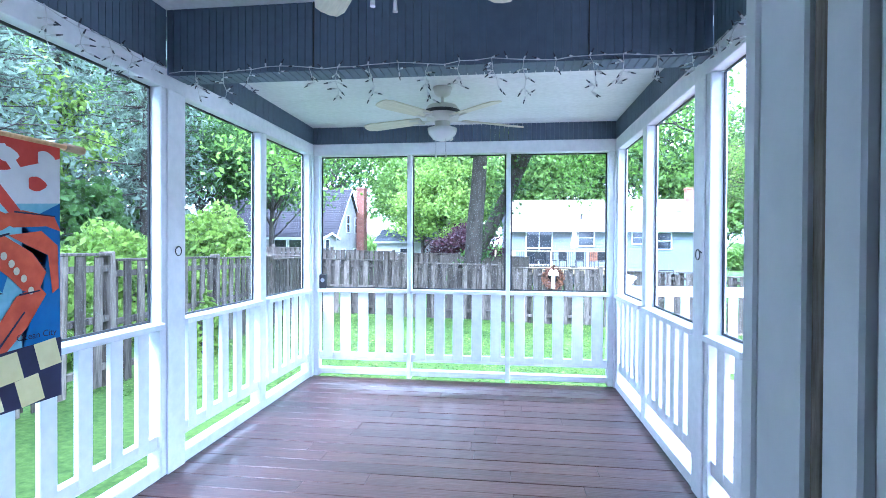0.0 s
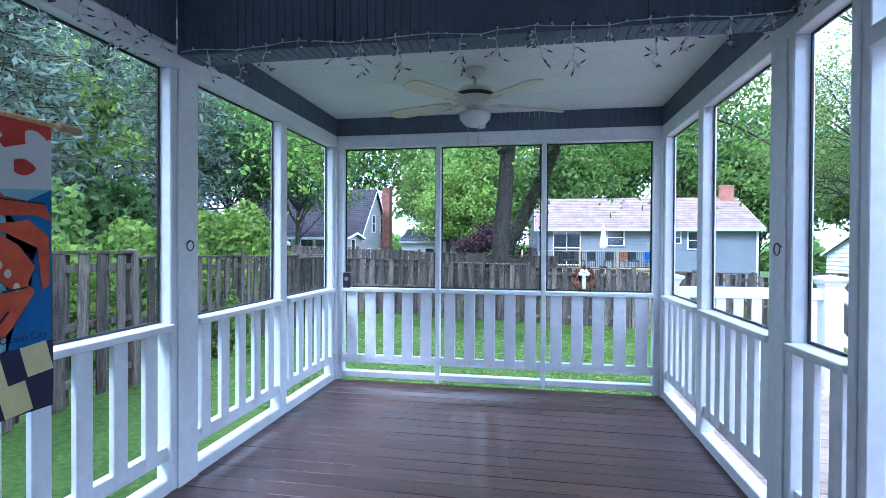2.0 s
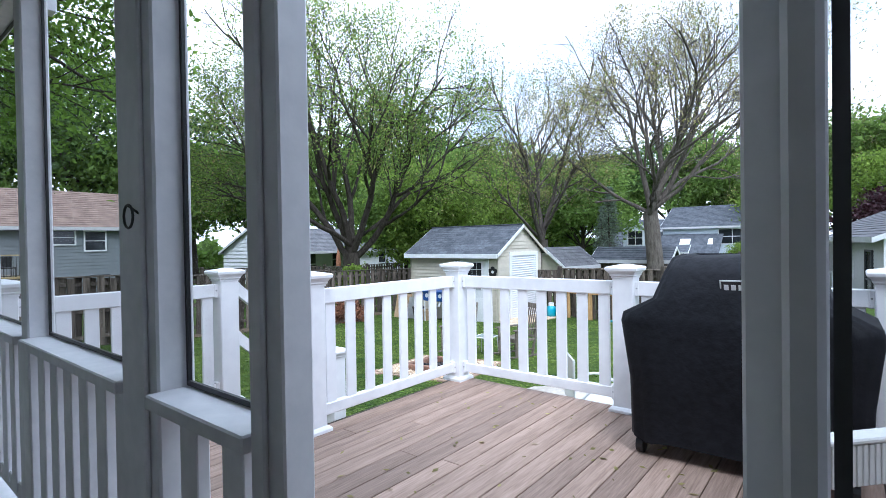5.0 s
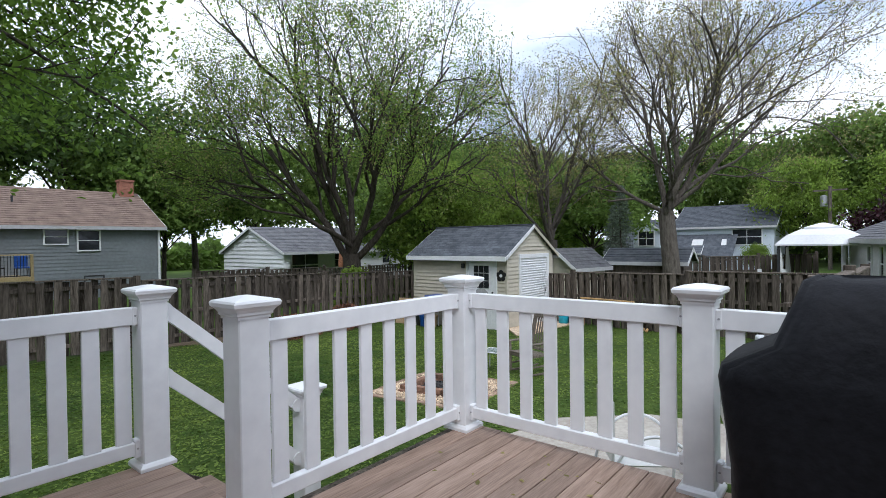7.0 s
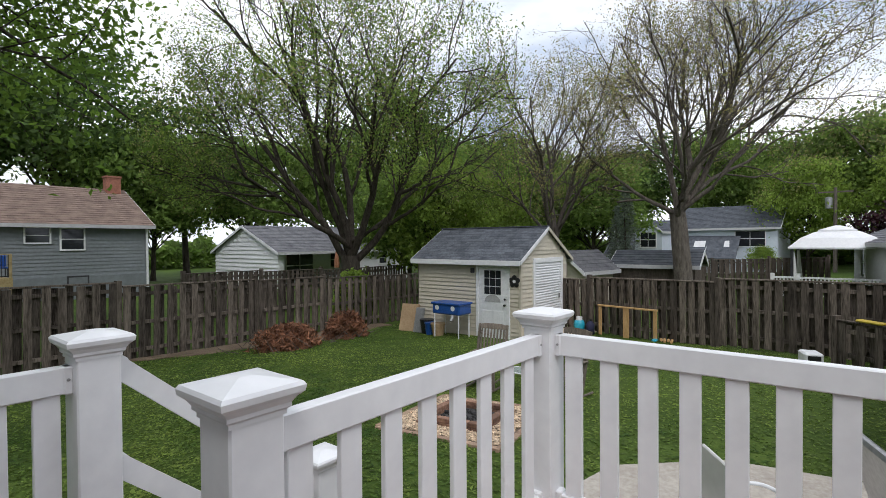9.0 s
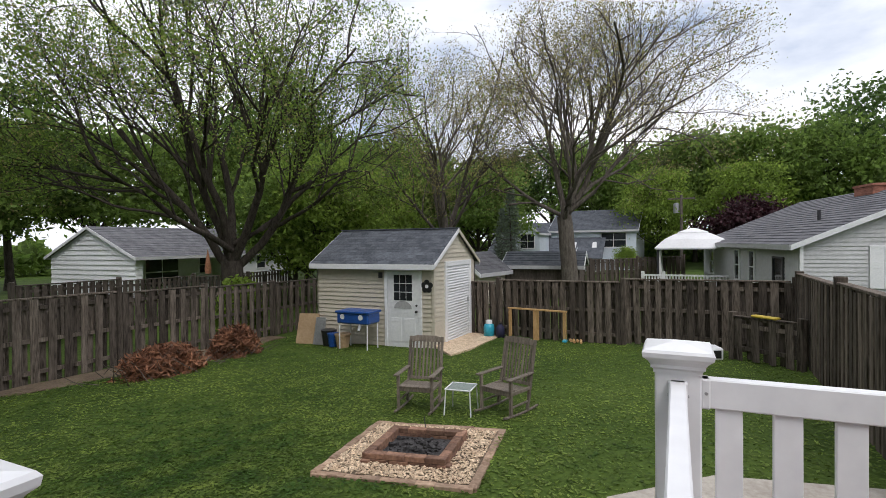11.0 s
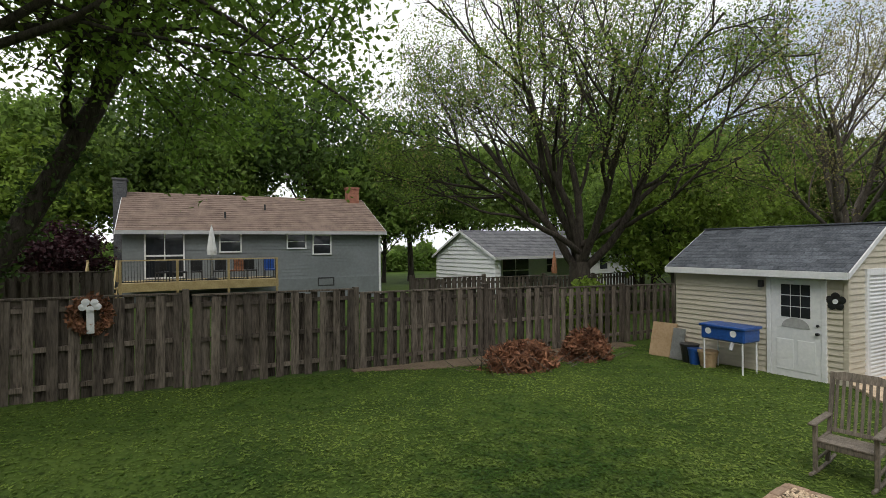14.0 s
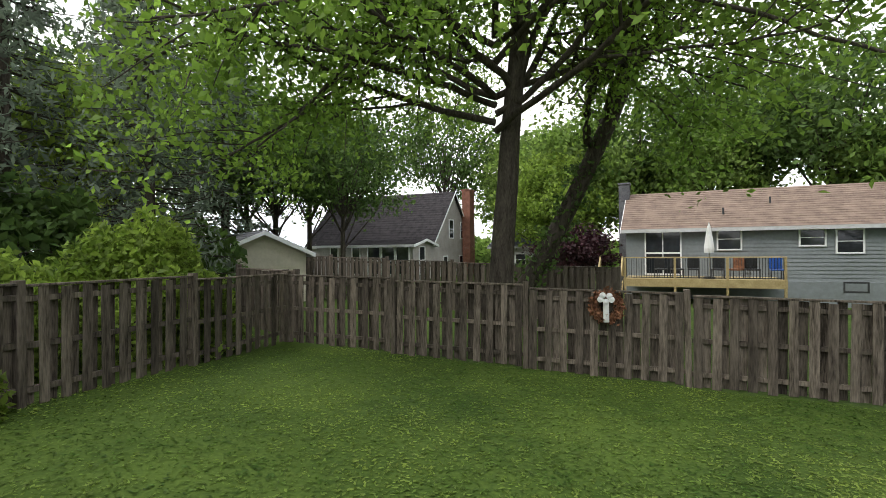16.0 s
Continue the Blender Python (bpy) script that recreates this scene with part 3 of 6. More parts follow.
A, B, C, D = (3.11, 5.53), (3.11, 4.40), (4.765, 4.40), (4.80, 2.84)
E2, F2 = (4.80, 1.35), (4.80, -0.2)
railing = thing("deck_railing", Matrix(), "white vinyl deck railing with flat pickets and moulded caps", "railing")
for q in (A, B, C, D, E2, F2):
    rail_post(railing, *q, -0.02, 0.985)
rail_post(railing, 1.70, 5.53, -0.02, 0.985)
for a, b, n in (((1.70, 5.53), A, 8), (B, C, 8), (C, D, 8), (D, E2, 8), (E2, F2, 8)):
    rail_panel(railing, a, b, n)

stair = thing("deck_stair", Matrix(), "short wooden stair from the deck down to the lawn", "stair")
for k in range(4):
    x0 = 3.19 + k * 0.245
    z = -0.02 - (k + 1) * 0.163
    for j in range(2):
        box_part("tread", (x0 + j * 0.122, 4.48, z - 0.03, x0 + j * 0.122 + 0.118, 5.46, z), DECKING, stair)
    box_part("riser", (x0 - 0.01, 4.48, z - 0.0, x0 + 0.008, 5.45, z + 0.13), DECKING, stair)
for y in (4.45, 5.46):
    part("stringer", prism(bmesh.new(), [(3.18, -0.06), (4.17, -0.71), (4.17, -0.86), (4.0, -0.86), (3.18, -0.32)], "y", y, y + 0.03), FENCE, stair)
stair_rail = thing("stair_railing", Matrix(), "sloping white vinyl stair rail with newel post", "railing")
NEWEL = (4.22, 5.53)
rail_post(stair_rail, *NEWEL, ground_z(*NEWEL) - 0.02, 0.14)
for z in (0.87, 0.46):
    bm = bmesh.new()
    prism(bm, [(3.18, z + 0.11), (4.15, z - 0.75), (4.15, z - 0.86), (3.18, z)], "y", 5.506, 5.554)
    part("sloping_rail", bm, VINYL, stair_rail)
    part("hinge_bracket", rod(bmesh.new(), (3.185, 5.50, z + 0.045), (3.185, 5.56, z + 0.045), 0.05, sides=14), VINYL, stair_rail)
    part("hinge_bracket", rod(bmesh.new(), (4.13, 5.50, z - 0.79), (4.13, 5.56, z - 0.79), 0.05, sides=14), VINYL, stair_rail)


# ---- yard ----
def fence(name, a, b, label, height=1.7, mtl=FENCE, seed=1, pitch=0.3, group="yard fences", panel=3.1, cuts=()):
    """Shadow-box fence: boards in turn on both sides of three rails, proud posts and a flat cap, stepped panel by panel; cuts are the posts' distances along it."""
    r = random.Random(seed)
    f = thing(name, Matrix(), label, "fence", group)
    a, b = Vector((*a, 0)), Vector((*b, 0))
    d = b - a
    ang = math.degrees(math.atan2(d.y, d.x))
    n = max(1, round(d.length / panel))
    spots = [a + d * (c / d.length) for c in cuts] or [a + d * (k / n) for k in range(n + 1)]
    boards = [to_mesh("board", put(bmesh.new(), -w / 2, -0.009, 0, w / 2, 0.009, height - h, 0.003), mtl) for w, h in ((0.146, 0.05), (0.152, 0.06), (0.138, 0.055), (0.15, 0.075))]
    post = to_mesh("post", put(bmesh.new(), -0.055, -0.075, -0.15, 0.055, 0.075, height + 0.07, 0.008), mtl)
    for p in spots:
        piece("post", post, f, pose(p.x, p.y, ground_z(p.x, p.y) + r.uniform(-0.03, 0.03), r.uniform(-0.8, 0.8), r.uniform(-0.8, 0.8), ang))
    made = {}
    for m0, m1 in zip(spots, spots[1:]):
        length = round((m1 - m0).length, 3)
        if length not in made:
            made[length] = (to_mesh("rail", put(bmesh.new(), -length / 2 + 0.056, -0.036, -0.04, length / 2 - 0.056, 0.036, 0.04, 0.003), mtl),
                            to_mesh("cap_board", put(bmesh.new(), -length / 2 + 0.057, -0.068, -0.017, length / 2 - 0.057, 0.068, 0.017, 0.004), mtl))
        rail, cap = made[length]
        mid = (m0 + m1) / 2
        g = ground_z(mid.x, mid.y) + r.uniform(-0.02, 0.02)
        slope = math.degrees(math.atan2(ground_z(m1.x, m1.y) - ground_z(m0.x, m0.y), length)) * 0.45
        base = pose(mid.x, mid.y, g, 0, 0, ang) @ pose(0, 0, 0, 0, -slope, 0)
        for z in (0.25, 0.86, height - 0.2):
            piece("rail", rail, f, base @ pose(0, 0, z))
        piece("cap_board", cap, f, base @ pose(0, 0, height - 0.02))
        count = max(2, round(length / pitch))
        for side in (-1, 1):
            for j in range(count):
                u = -length / 2 + (j + (0.5 if side < 0 else 1.0)) * length / count
                if side > 0 and j == count - 1:
                    continue
                piece("board", r.choice(boards), f, base @ pose(u + r.uniform(-0.012, 0.012), side * 0.047, 0.03 + r.uniform(-0.03, 0.01), 0, r.uniform(-0.7, 0.7), 180 * (r.random() < 0.5)))
    return f


fence("wooden_fence", (-5.75, 15.06), (17.6, 16.05), "tall weathered grey shadow-box wooden fence along the lawn", seed=2, cuts=(0.0, 3.0, 6.05, 9.06, 12.26, 15.6, 18.0, 20.6, 23.37))
fence("wooden_fence", (-5.7, 15.0), (-4.3, 3.0), "weathered wooden fence with climbing bushes behind it", seed=3)
fence("wooden_fence", (17.55, 15.9), (15.3, 2.15), "dark weathered wooden fence behind the shed", 1.6, seed=4, pitch=0.225)
fence("wooden_fence", (15.2, 2.1), (7.8, 2.5), "dark weathered wooden fence beside the patio", seed=5, pitch=0.235)
fence("low_fence_panel", (14.6, 3.35), (13.7, 2.35), "low weathered wooden fence panel in a corner of the yard", 0.9, seed=6)
fence("picket_fence", (-9.0, 16.6), (-5.9, 15.6), "grey picket fence beside a small garage", 1.75, FENCE2, 7, 0.2)
fence("picket_fence", (10.5, 21.5), (24.0, 23.5), "neighbour's pale picket fence beyond the lawn fence", 1.75, FENCE2, 8, 0.24)
fence("picket_fence", (-14.0, 24.0), (1.5, 22.5), "neighbour's dark board fence beyond the big tree", 1.9, FENCE2, 9, 0.24)

yellow = part("yellow_tray", put(bmesh.new(), -0.25, -0.08, 0, 0.25, 0.08, 0.045, 0.015), YELLOW)
yellow.matrix_world = pose(14.15, 2.85, ground_z(14.15, 2.85) + 0.9, 0, 0, 48)
tagged(yellow, "yellow plastic tray on the low fence panel", "tray")
crate = thing("plastic_crate", pose(14.55, 3.75, ground_z(14.55, 3.75), 0, 0, 20), "white and black plastic crate lying on the grass", "crate")
part("tub", put(bmesh.new(), -0.2, -0.16, 0.0, 0.2, 0.16, 0.26, 0.03), WHITE, crate)
part("opening", put(bmesh.new(), -0.206, -0.11, 0.05, -0.198, 0.11, 0.21, 0.002), BLACK, crate)


def make_shed():
    """Small sided shed with gable roof, half-glazed door and roller door."""
    X0, X1, YA, YB2, G, EV, RX, RZ = 14.1, 16.9, 9.95, 13.6, -1.38, 0.86, 15.5, 1.78
    s = thing("garden_shed", Matrix(), "small beige vinyl-sided shed with dark shingle roof", "shed")
    bm = bmesh.new()
    put(bm, X0, YA, G, X1, YB2, EV)
    part("wall", bm, SIDING, s)
    for y in (YA, YB2 - 0.02):
        part("gable", prism(bmesh.new(), [(X0, EV), (X1, EV), (RX, RZ - 0.05)], "y", y, y + 0.02), SIDING, s)
    h = 0.115
    z = G + 0.12
    def lap(u0, u1, along_y, at, z):
        bm = bmesh.new()
        o = [(0, 0), (-0.03, 0), (-0.006, h), (0, h)]
        if along_y:
            prism(bm, [(at + q, z + w) for q, w in o], "y", u0, u1)
        else:
            prism(bm, [(at + q, z + w) for q, w in o], "x", u0, u1)
        part("siding_board", bm, SIDING, s)
    while z < EV - 0.02:
        for u0, u1 in ((YA + 0.06, 10.27), (11.39, YB2 - 0.06)):
            lap(u0, u1, True, X0, z)
        for u0, u1 in ((X0 + 0.06, 14.72), (16.52, X1 - 0.06)):
            if z < 0.9:
                lap(u0, u1, False, YA, z)
        z += h
    while z < RZ - 0.15:
        t = (z - EV) / (RZ - EV)
        lap(X0 + 0.05 + (RX - X0) * t, X1 - 0.05 - (X1 - RX) * t, False, YA, z)
        z += h
    for x, y in ((X0, YA), (X0, YB2), (X1, YA)):
        box_part("corner_trim", (x - 0.025, y - 0.03, G, x + 0.05 * (1 if x == X0 else -0.5), y + 0.05 * (1 if y == YA else -0.6), EV), SIDING, s)
    # roof: slab, trim and shingle tabs
    for sx, xe in ((-1, X0 - 0.2), (1, X1 + 0.2)):
        part("roof_board", prism(bmesh.new(), [(RX, RZ), (xe, EV - 0.02), (xe, EV + 0.03), (RX, RZ + 0.05)], "y", YA - 0.1, YB2 + 0.1), SHINGLE, s)
        for y in (YA - 0.125, YB2 + 0.1):
            part("rake_trim", prism(bmesh.new(), [(RX, RZ - 0.06), (xe, EV - 0.08), (xe, EV + 0.02), (RX, RZ + 0.04)], "y", y, y + 0.025), SIDING if sx > 0 else WHITE, s)
        box_part("fascia", (min(xe, xe + sx * 0.025), YA - 0.1, EV - 0.11, max(xe, xe + sx * 0.025), YB2 + 0.1, EV + 0.03), WHITE, s)
    L = math.hypot(RX - X0 + 0.2, RZ - EV + 0.02)
    slope = math.degrees(math.atan2(RZ - EV + 0.02, RX - X0 + 0.2))
    tab = to_mesh("shingle", put(bmesh.new(), 0, -0.164, 0, 0.16, 0.164, 0.012, 0.002), SHINGLE)
    courses, r = 13, random.Random(4)
    for c in range(courses):
        u = c * L / courses
        for k in range(13):
            y = YA - 0.1 + 0.16 + k * 0.333 + (0.12 if c % 2 else 0)
            if y > YB2 + 0.05:
                continue
            piece("shingle", tab, s, pose(X0 - 0.2, y, EV + 0.03, 0, 0, 0) @ pose(0, 0, 0, 0, -slope, 0) @ pose(u, 0, 0.001 + 0.002 * r.random(), 0, 1.5, 0))
    box_part("ridge_cap", (RX - 0.1, YA - 0.11, RZ + 0.035, RX + 0.1, YB2 + 0.11, RZ + 0.065), SHINGLE, s)
    # front door
    door = part("door", put(bmesh.new(), X0 - 0.035, 10.36, -1.27, X0 - 0.005, 11.28, 0.7, 0.004), WHITE, s, "white half-glazed door, closed")
    for y0, y1, z0, z1 in ((10.27, 10.355, -1.3, 0.79), (11.285, 11.37, -1.3, 0.79), (10.27, 11.37, 0.705, 0.79)):
        box_part("door_casing", (X0 - 0.05, y0, z0, X0 - 0.002, y1, z1), WHITE, s)
    for i in range(3):
        for j in range(3):
            y0, z0 = 10.55 + i * 0.183, -0.05 + j * 0.225
            box_part("pane", (X0 - 0.041, y0, z0, X0 - 0.036, y0 + 0.168, z0 + 0.208), GLASS, door, bevel=0)
    part("fan_light", prism(bmesh.new(), [(10.82 + 0.26 * math.cos(a * math.pi / 10), -0.26 + 0.2 * math.sin(a * math.pi / 10)) for a in range(11)], "x", X0 - 0.043, X0 - 0.037), CURTAIN, door)
    for y0 in (10.46, 10.86):
        box_part("door_panel", (X0 - 0.043, y0, -1.12, X0 - 0.035, y0 + 0.32, -0.5), WHITE, door)
    part("knob", rod(bmesh.new(), (X0 - 0.035, 10.42, -0.33), (X0 - 0.09, 10.42, -0.33), 0.03), BLACK, door)
    part("deadbolt", rod(bmesh.new(), (X0 - 0.035, 10.42, -0.17), (X0 - 0.06, 10.42, -0.17), 0.027), BLACK, door)
    # roller door
    roll = part("roller_door", put(bmesh.new(), 14.83, YA - 0.012, -1.25, 16.4, YA - 0.004, 0.8), WHITE, s, "white ribbed roller door, closed")
    rib = to_mesh("rib", rod(bmesh.new(), (-0.785, 0, 0), (0.785, 0, 0), 0.028, sides=8), WHITE)
    for k in range(27):
        piece("rib", rib, roll, pose(15.615, YA - 0.015, -1.2 + k * 0.074))
    for x0, x1, z0, z1 in ((14.72, 14.83, -1.32, 0.93), (16.4, 16.52, -1.32, 0.93), (14.83, 16.4, 0.8, 0.93)):
        box_part("roller_casing", (x0, YA - 0.06, z0, x1, YA - 0.002, z1), WHITE, s)
    box_part("roller_handle", (16.24, YA - 0.06, -0.28, 16.28, YA - 0.045, -0.14), BLACK, roll)
    box_part("roller_sill", (14.72, YA - 0.08, -1.4, 16.52, YA - 0.003, -1.32), CONCRETE, s)
    return s


make_shed()
flower = thing("flower_ornament", pose(14.068, 10.12, 0.33), "black flower-shaped ornament with white centre on the shed wall", "ornament")
for k in range(5):
    a = k * 2 * math.pi / 5 + 0.3
    part("petal", spun(bmesh.new(), [(0.02, 0), (0.075, 0.004), (0.075, 0.012), (0.02, 0.018)], sides=12), BLACK, flower).matrix_basis = pose(0, 0.1 * math.cos(a), 0.1 * math.sin(a), 0, -90, 0)
part("centre", rod(bmesh.new(), (0, 0, 0), (-0.03, 0, 0), 0.045, sides=14), WHITE, flower)
wall_lamp = thing("wall_lamp", pose(14.07, 11.46, 0.6), "small black lantern on the shed wall", "lamp")
part("lantern", put(bmesh.new(), -0.1, -0.045, -0.08, -0.02, 0.045, 0.07, 0.01), BLACK, wall_lamp)
part("back_plate", put(bmesh.new(), -0.02, -0.035, -0.06, 0.0, 0.035, 0.06, 0.004), BLACK, wall_lamp)

# things round the shed
tub = thing("water_table", pose(13.55, 11.85, ground_z(13.5, 11.85)), "blue plastic play table on thin legs against the shed", "play table")
part("basin", put(bmesh.new(), -0.28, -0.48, 0.66, 0.28, 0.48, 0.98, 0.03), BLUE, tub)
part("rim", put(bmesh.new(), -0.31, -0.51, 0.93, 0.31, 0.51, 0.985, 0.012), BLUE, tub)
for x in (-0.24, 0.24):
    for y in (-0.42, 0.42):
        part("leg", rod(bmesh.new(), (x, y, 0), (x, y, 0.68), 0.017), WHITE, tub)
part("drain", rod(bmesh.new(), (-0.3, -0.2, 0.5), (-0.22, -0.2, 0.66), 0.04), STEEL, tub)
for y in (0.3, -0.25):
    part("sticker", rod(bmesh.new(), (-0.283, y, 0.84), (-0.276, y, 0.84), 0.07, sides=12), WHITE, tub)
for k, (x, y, w, hgt, m, lab) in enumerate(((13.75, 13.75, 0.62, 0.85, CARD, "brown fibreboard sheet leaning on the shed"), (13.72, 13.3, 0.3, 0.75, STEEL, "grey metal panel leaning on the shed"))):
    b = part("leaning_board", put(bmesh.new(), -0.015, -w / 2, 0, 0.015, w / 2, hgt, 0.004), m)
    b.matrix_world = pose(x, y, ground_z(x, y), 0, 17, 10)
    tagged(b, lab, "board")
for x, y, r1, hgt, m, lab in ((13.75, 12.95, 0.2, 0.42, BLACK, "black plant pot beside the shed"), (13.6, 12.7, 0.15, 0.36, BLUE, "dark blue bucket beside the shed"), (13.55, 12.35, 0.2, 0.36, CARD, "round brown wicker basket beside the shed")):
    pot = thing("plant_pot", pose(x, y, ground_z(x, y)), lab, "pot")
    part("pot_body", spun(bmesh.new(), [(r1 * 0.75, 0), (r1, hgt * 0.9)]), m, pot)
    part("pot_rim", spun(bmesh.new(), [(r1 * 1.06, hgt * 0.88), (r1 * 1.06, hgt)]), m, pot)
tank = thing("gas_cylinder", pose(16.2, 9.24, ground_z(16.5, 9.3)), "bright cyan gas cylinder beside the shed", "gas cylinder")
part("tank_body", spun(bmesh.new(), [(0.1, 0.03), (0.15, 0.07), (0.155, 0.3), (0.13, 0.38), (0.05, 0.42)]), CYAN, tank, smooth=True)
part("foot_ring", spun(bmesh.new(), [(0.11, 0), (0.11, 0.05)]), CYAN, tank)
part("collar", spun(bmesh.new(), [(0.09, 0.4), (0.09, 0.5)], sides=14), WHITE, tank)
jug = thing("dark_jug", pose(16.18, 8.9, ground_z(16.7, 9.0)), "dark blue jug beside the gas cylinder", "jug")
part("jug_body", spun(bmesh.new(), [(0.12, 0), (0.12, 0.3), (0.05, 0.4)]), FLAGNAVY, jug, smooth=True)
part("jug_cap", spun(bmesh.new(), [(0.04, 0.4), (0.04, 0.45)], sides=10), BLACK, jug)
pad = part("gravel_strip", prism(bmesh.new(), [(14.1, 9.93), (13.2, 9.1), (14.3, 8.95), (16.9, 8.95), (16.9, 9.93)], "z", -0.02, 0.035), GRAVEL)
pad.matrix_world = pose(0, 0, ground_z(15, 9.4)) @ pose(0, 0, 0, 0, 1.8, 0) @ pose(0, 0, 0)
pad.location.z = ground_z(15, 9.4) + 0.0325 * 15
tagged(pad, "pale gravel strip in front of the roller door", "gravel", kind="structure")

frame_stand = thing("saw_bench", pose(16.02, 7.82, ground_z(16.0, 7.85), 0, 0, 81), "new pine two-bay work frame standing against the fence", "bench")
for x in (-0.78, -0.02, 0.05, 0.78):
    part("upright", put(bmesh.new(), x - 0.045, -0.02, 0, x + 0.045, 0.02, 0.8, 0.004), PINE, frame_stand)
part("crosspiece", put(bmesh.new(), -0.84, -0.045, 0.8, 0.0, 0.045, 0.84, 0.004), PINE, frame_stand)
part("crosspiece", put(bmesh.new(), 0.001, -0.045, 0.8, 0.84, 0.045, 0.84, 0.004), PINE, frame_stand)
scrap = thing("wood_scraps", pose(15.8, 6.75, ground_z(15.8, 6.75)), "small heap of split wood and a teal toy on the grass", "scraps")
for k in range(4):
    part("split_log", rod(bmesh.new(), (-0.1, -0.15 + k * 0.08, 0.04 + 0.03 * (k % 2)), (0.15, -0.1 + k * 0.09, 0.05), 0.035, sides=6), PINE, scrap)
part("toy", put(bmesh.new(), -0.1, 0.22, 0, 0.1, 0.34, 0.06, 0.02), CYAN, scrap)


def make_pit():
    """Square brick fire box in a gravel square edged with flat bricks."""
    g = ground_z(7.785, 7.12) - 0.005
    tilt = pose(7.75, 7.08, g + 0.012, -1.81, 1.86, 0) @ pose(0, 0, 0, 0, 0, 8.5)
    p = thing("fire_pit", tilt, "square red brick fire pit set in pale gravel", "fire pit")
    H = 0.875
    part("gravel_bed", put(bmesh.new(), -H + 0.09, -H + 0.09, -0.06, H - 0.09, H - 0.09, 0.02), SOIL, p)
    rg = np.random.default_rng(12)
    n = 5200
    xy = rg.uniform(-H + 0.1, H - 0.1, (n, 2))
    xy = xy[(np.abs(xy) > 0.47).any(1)]
    v, f = [], []
    for x, y in xy:
        s, a, z = rg.uniform(0.011, 0.024), rg.uniform(0, 3), 0.024 + rg.uniform(0, 0.014)
        c, sn = math.cos(a) * s, math.sin(a) * s
        k = len(v)
        v += [(x + c, y + sn, z), (x - sn * 0.7, y + c * 0.7, z), (x - c, y - sn, z), (x + sn * 0.7, y - c * 0.7, z), (x, y, z + s * 0.6), (x, y, z - s * 0.5)]
        f += [(k + i, k + (i + 1) % 4, k + 4) for i in range(4)] + [(k + (i + 1) % 4, k + i, k + 5) for i in range(4)]
    ob = new("gravel", raw_mesh("gravel", v, f, GRAVEL))
    ob.parent = p
    tagged(ob, "pale pebbles", kind="stuff")
    edge = to_mesh("edging_brick", put(bmesh.new(), -0.095, -0.043, -0.05, 0.095, 0.043, 0.03, 0.006), EDGING)
    rr = random.Random(2)
    for k in range(9):
        u = -H + 0.1 + k * (2 * H - 0.2) / 8 * 0.97
        for m in (pose(u + 0.03, -H + 0.045, 0), pose(u + 0.03, H - 0.045, 0), pose(-H + 0.045, u + 0.03, 0, 0, 0, 90), pose(H - 0.045, u + 0.03, 0, 0, 0, 90)):
            piece("edging_brick", edge, p, m @ pose(0, 0, rr.uniform(-0.006, 0.006), rr.uniform(-1.5, 1.5), rr.uniform(-1, 1), rr.uniform(-2, 2)))
    brick = to_mesh("brick", put(bmesh.new(), -0.11, -0.05, 0, 0.11, 0.05, 0.058, 0.005), PITBRICK)
    for c in range(2):
        for k in range(4):
            u = -0.365 + k * 0.227 + (0.05 if c % 2 else 0)
            for m in (pose(u, -0.42, 0), pose(u - 0.04, 0.42, 0), pose(-0.42, u - 0.04, 0, 0, 0, 90), pose(0.42, u, 0, 0, 0, 90)):
                piece("brick", brick, p, m @ pose(0, 0, 0.0 + c * 0.062, 0, 0, rr.uniform(-1.5, 1.5)))
    # shallow bed; its near-black colour stands in for shaded depth
    part("ash_bed", put(bmesh.new(), -0.39, -0.39, -0.05, 0.39, 0.39, 0.026), ASH, p, "ash and charred wood, darkened for the shade of a deeper pit")
    v, f = [], []
    bm = bmesh.new()
    for k in range(90):
        x, y, s = rr.uniform(-0.34, 0.34), rr.uniform(-0.34, 0.34), rr.uniform(0.012, 0.035)
        put(bm, x - s, y - s * 0.7, 0.02, x + s, y + s * 0.7, 0.026 + s, turn=pose(0, 0, 0, rr.uniform(-20, 20), rr.uniform(-20, 20), rr.uniform(0, 90)))
    tagged(part("charcoal", bm, ASH, p, "lumps of charcoal"), kind="stuff")
    part("poker", rod(bmesh.new(), (0.6, 0.1, 0.02), (0.62, 0.12, 0.2), 0.006, sides=6), DARKTRIM, p)


make_pit()


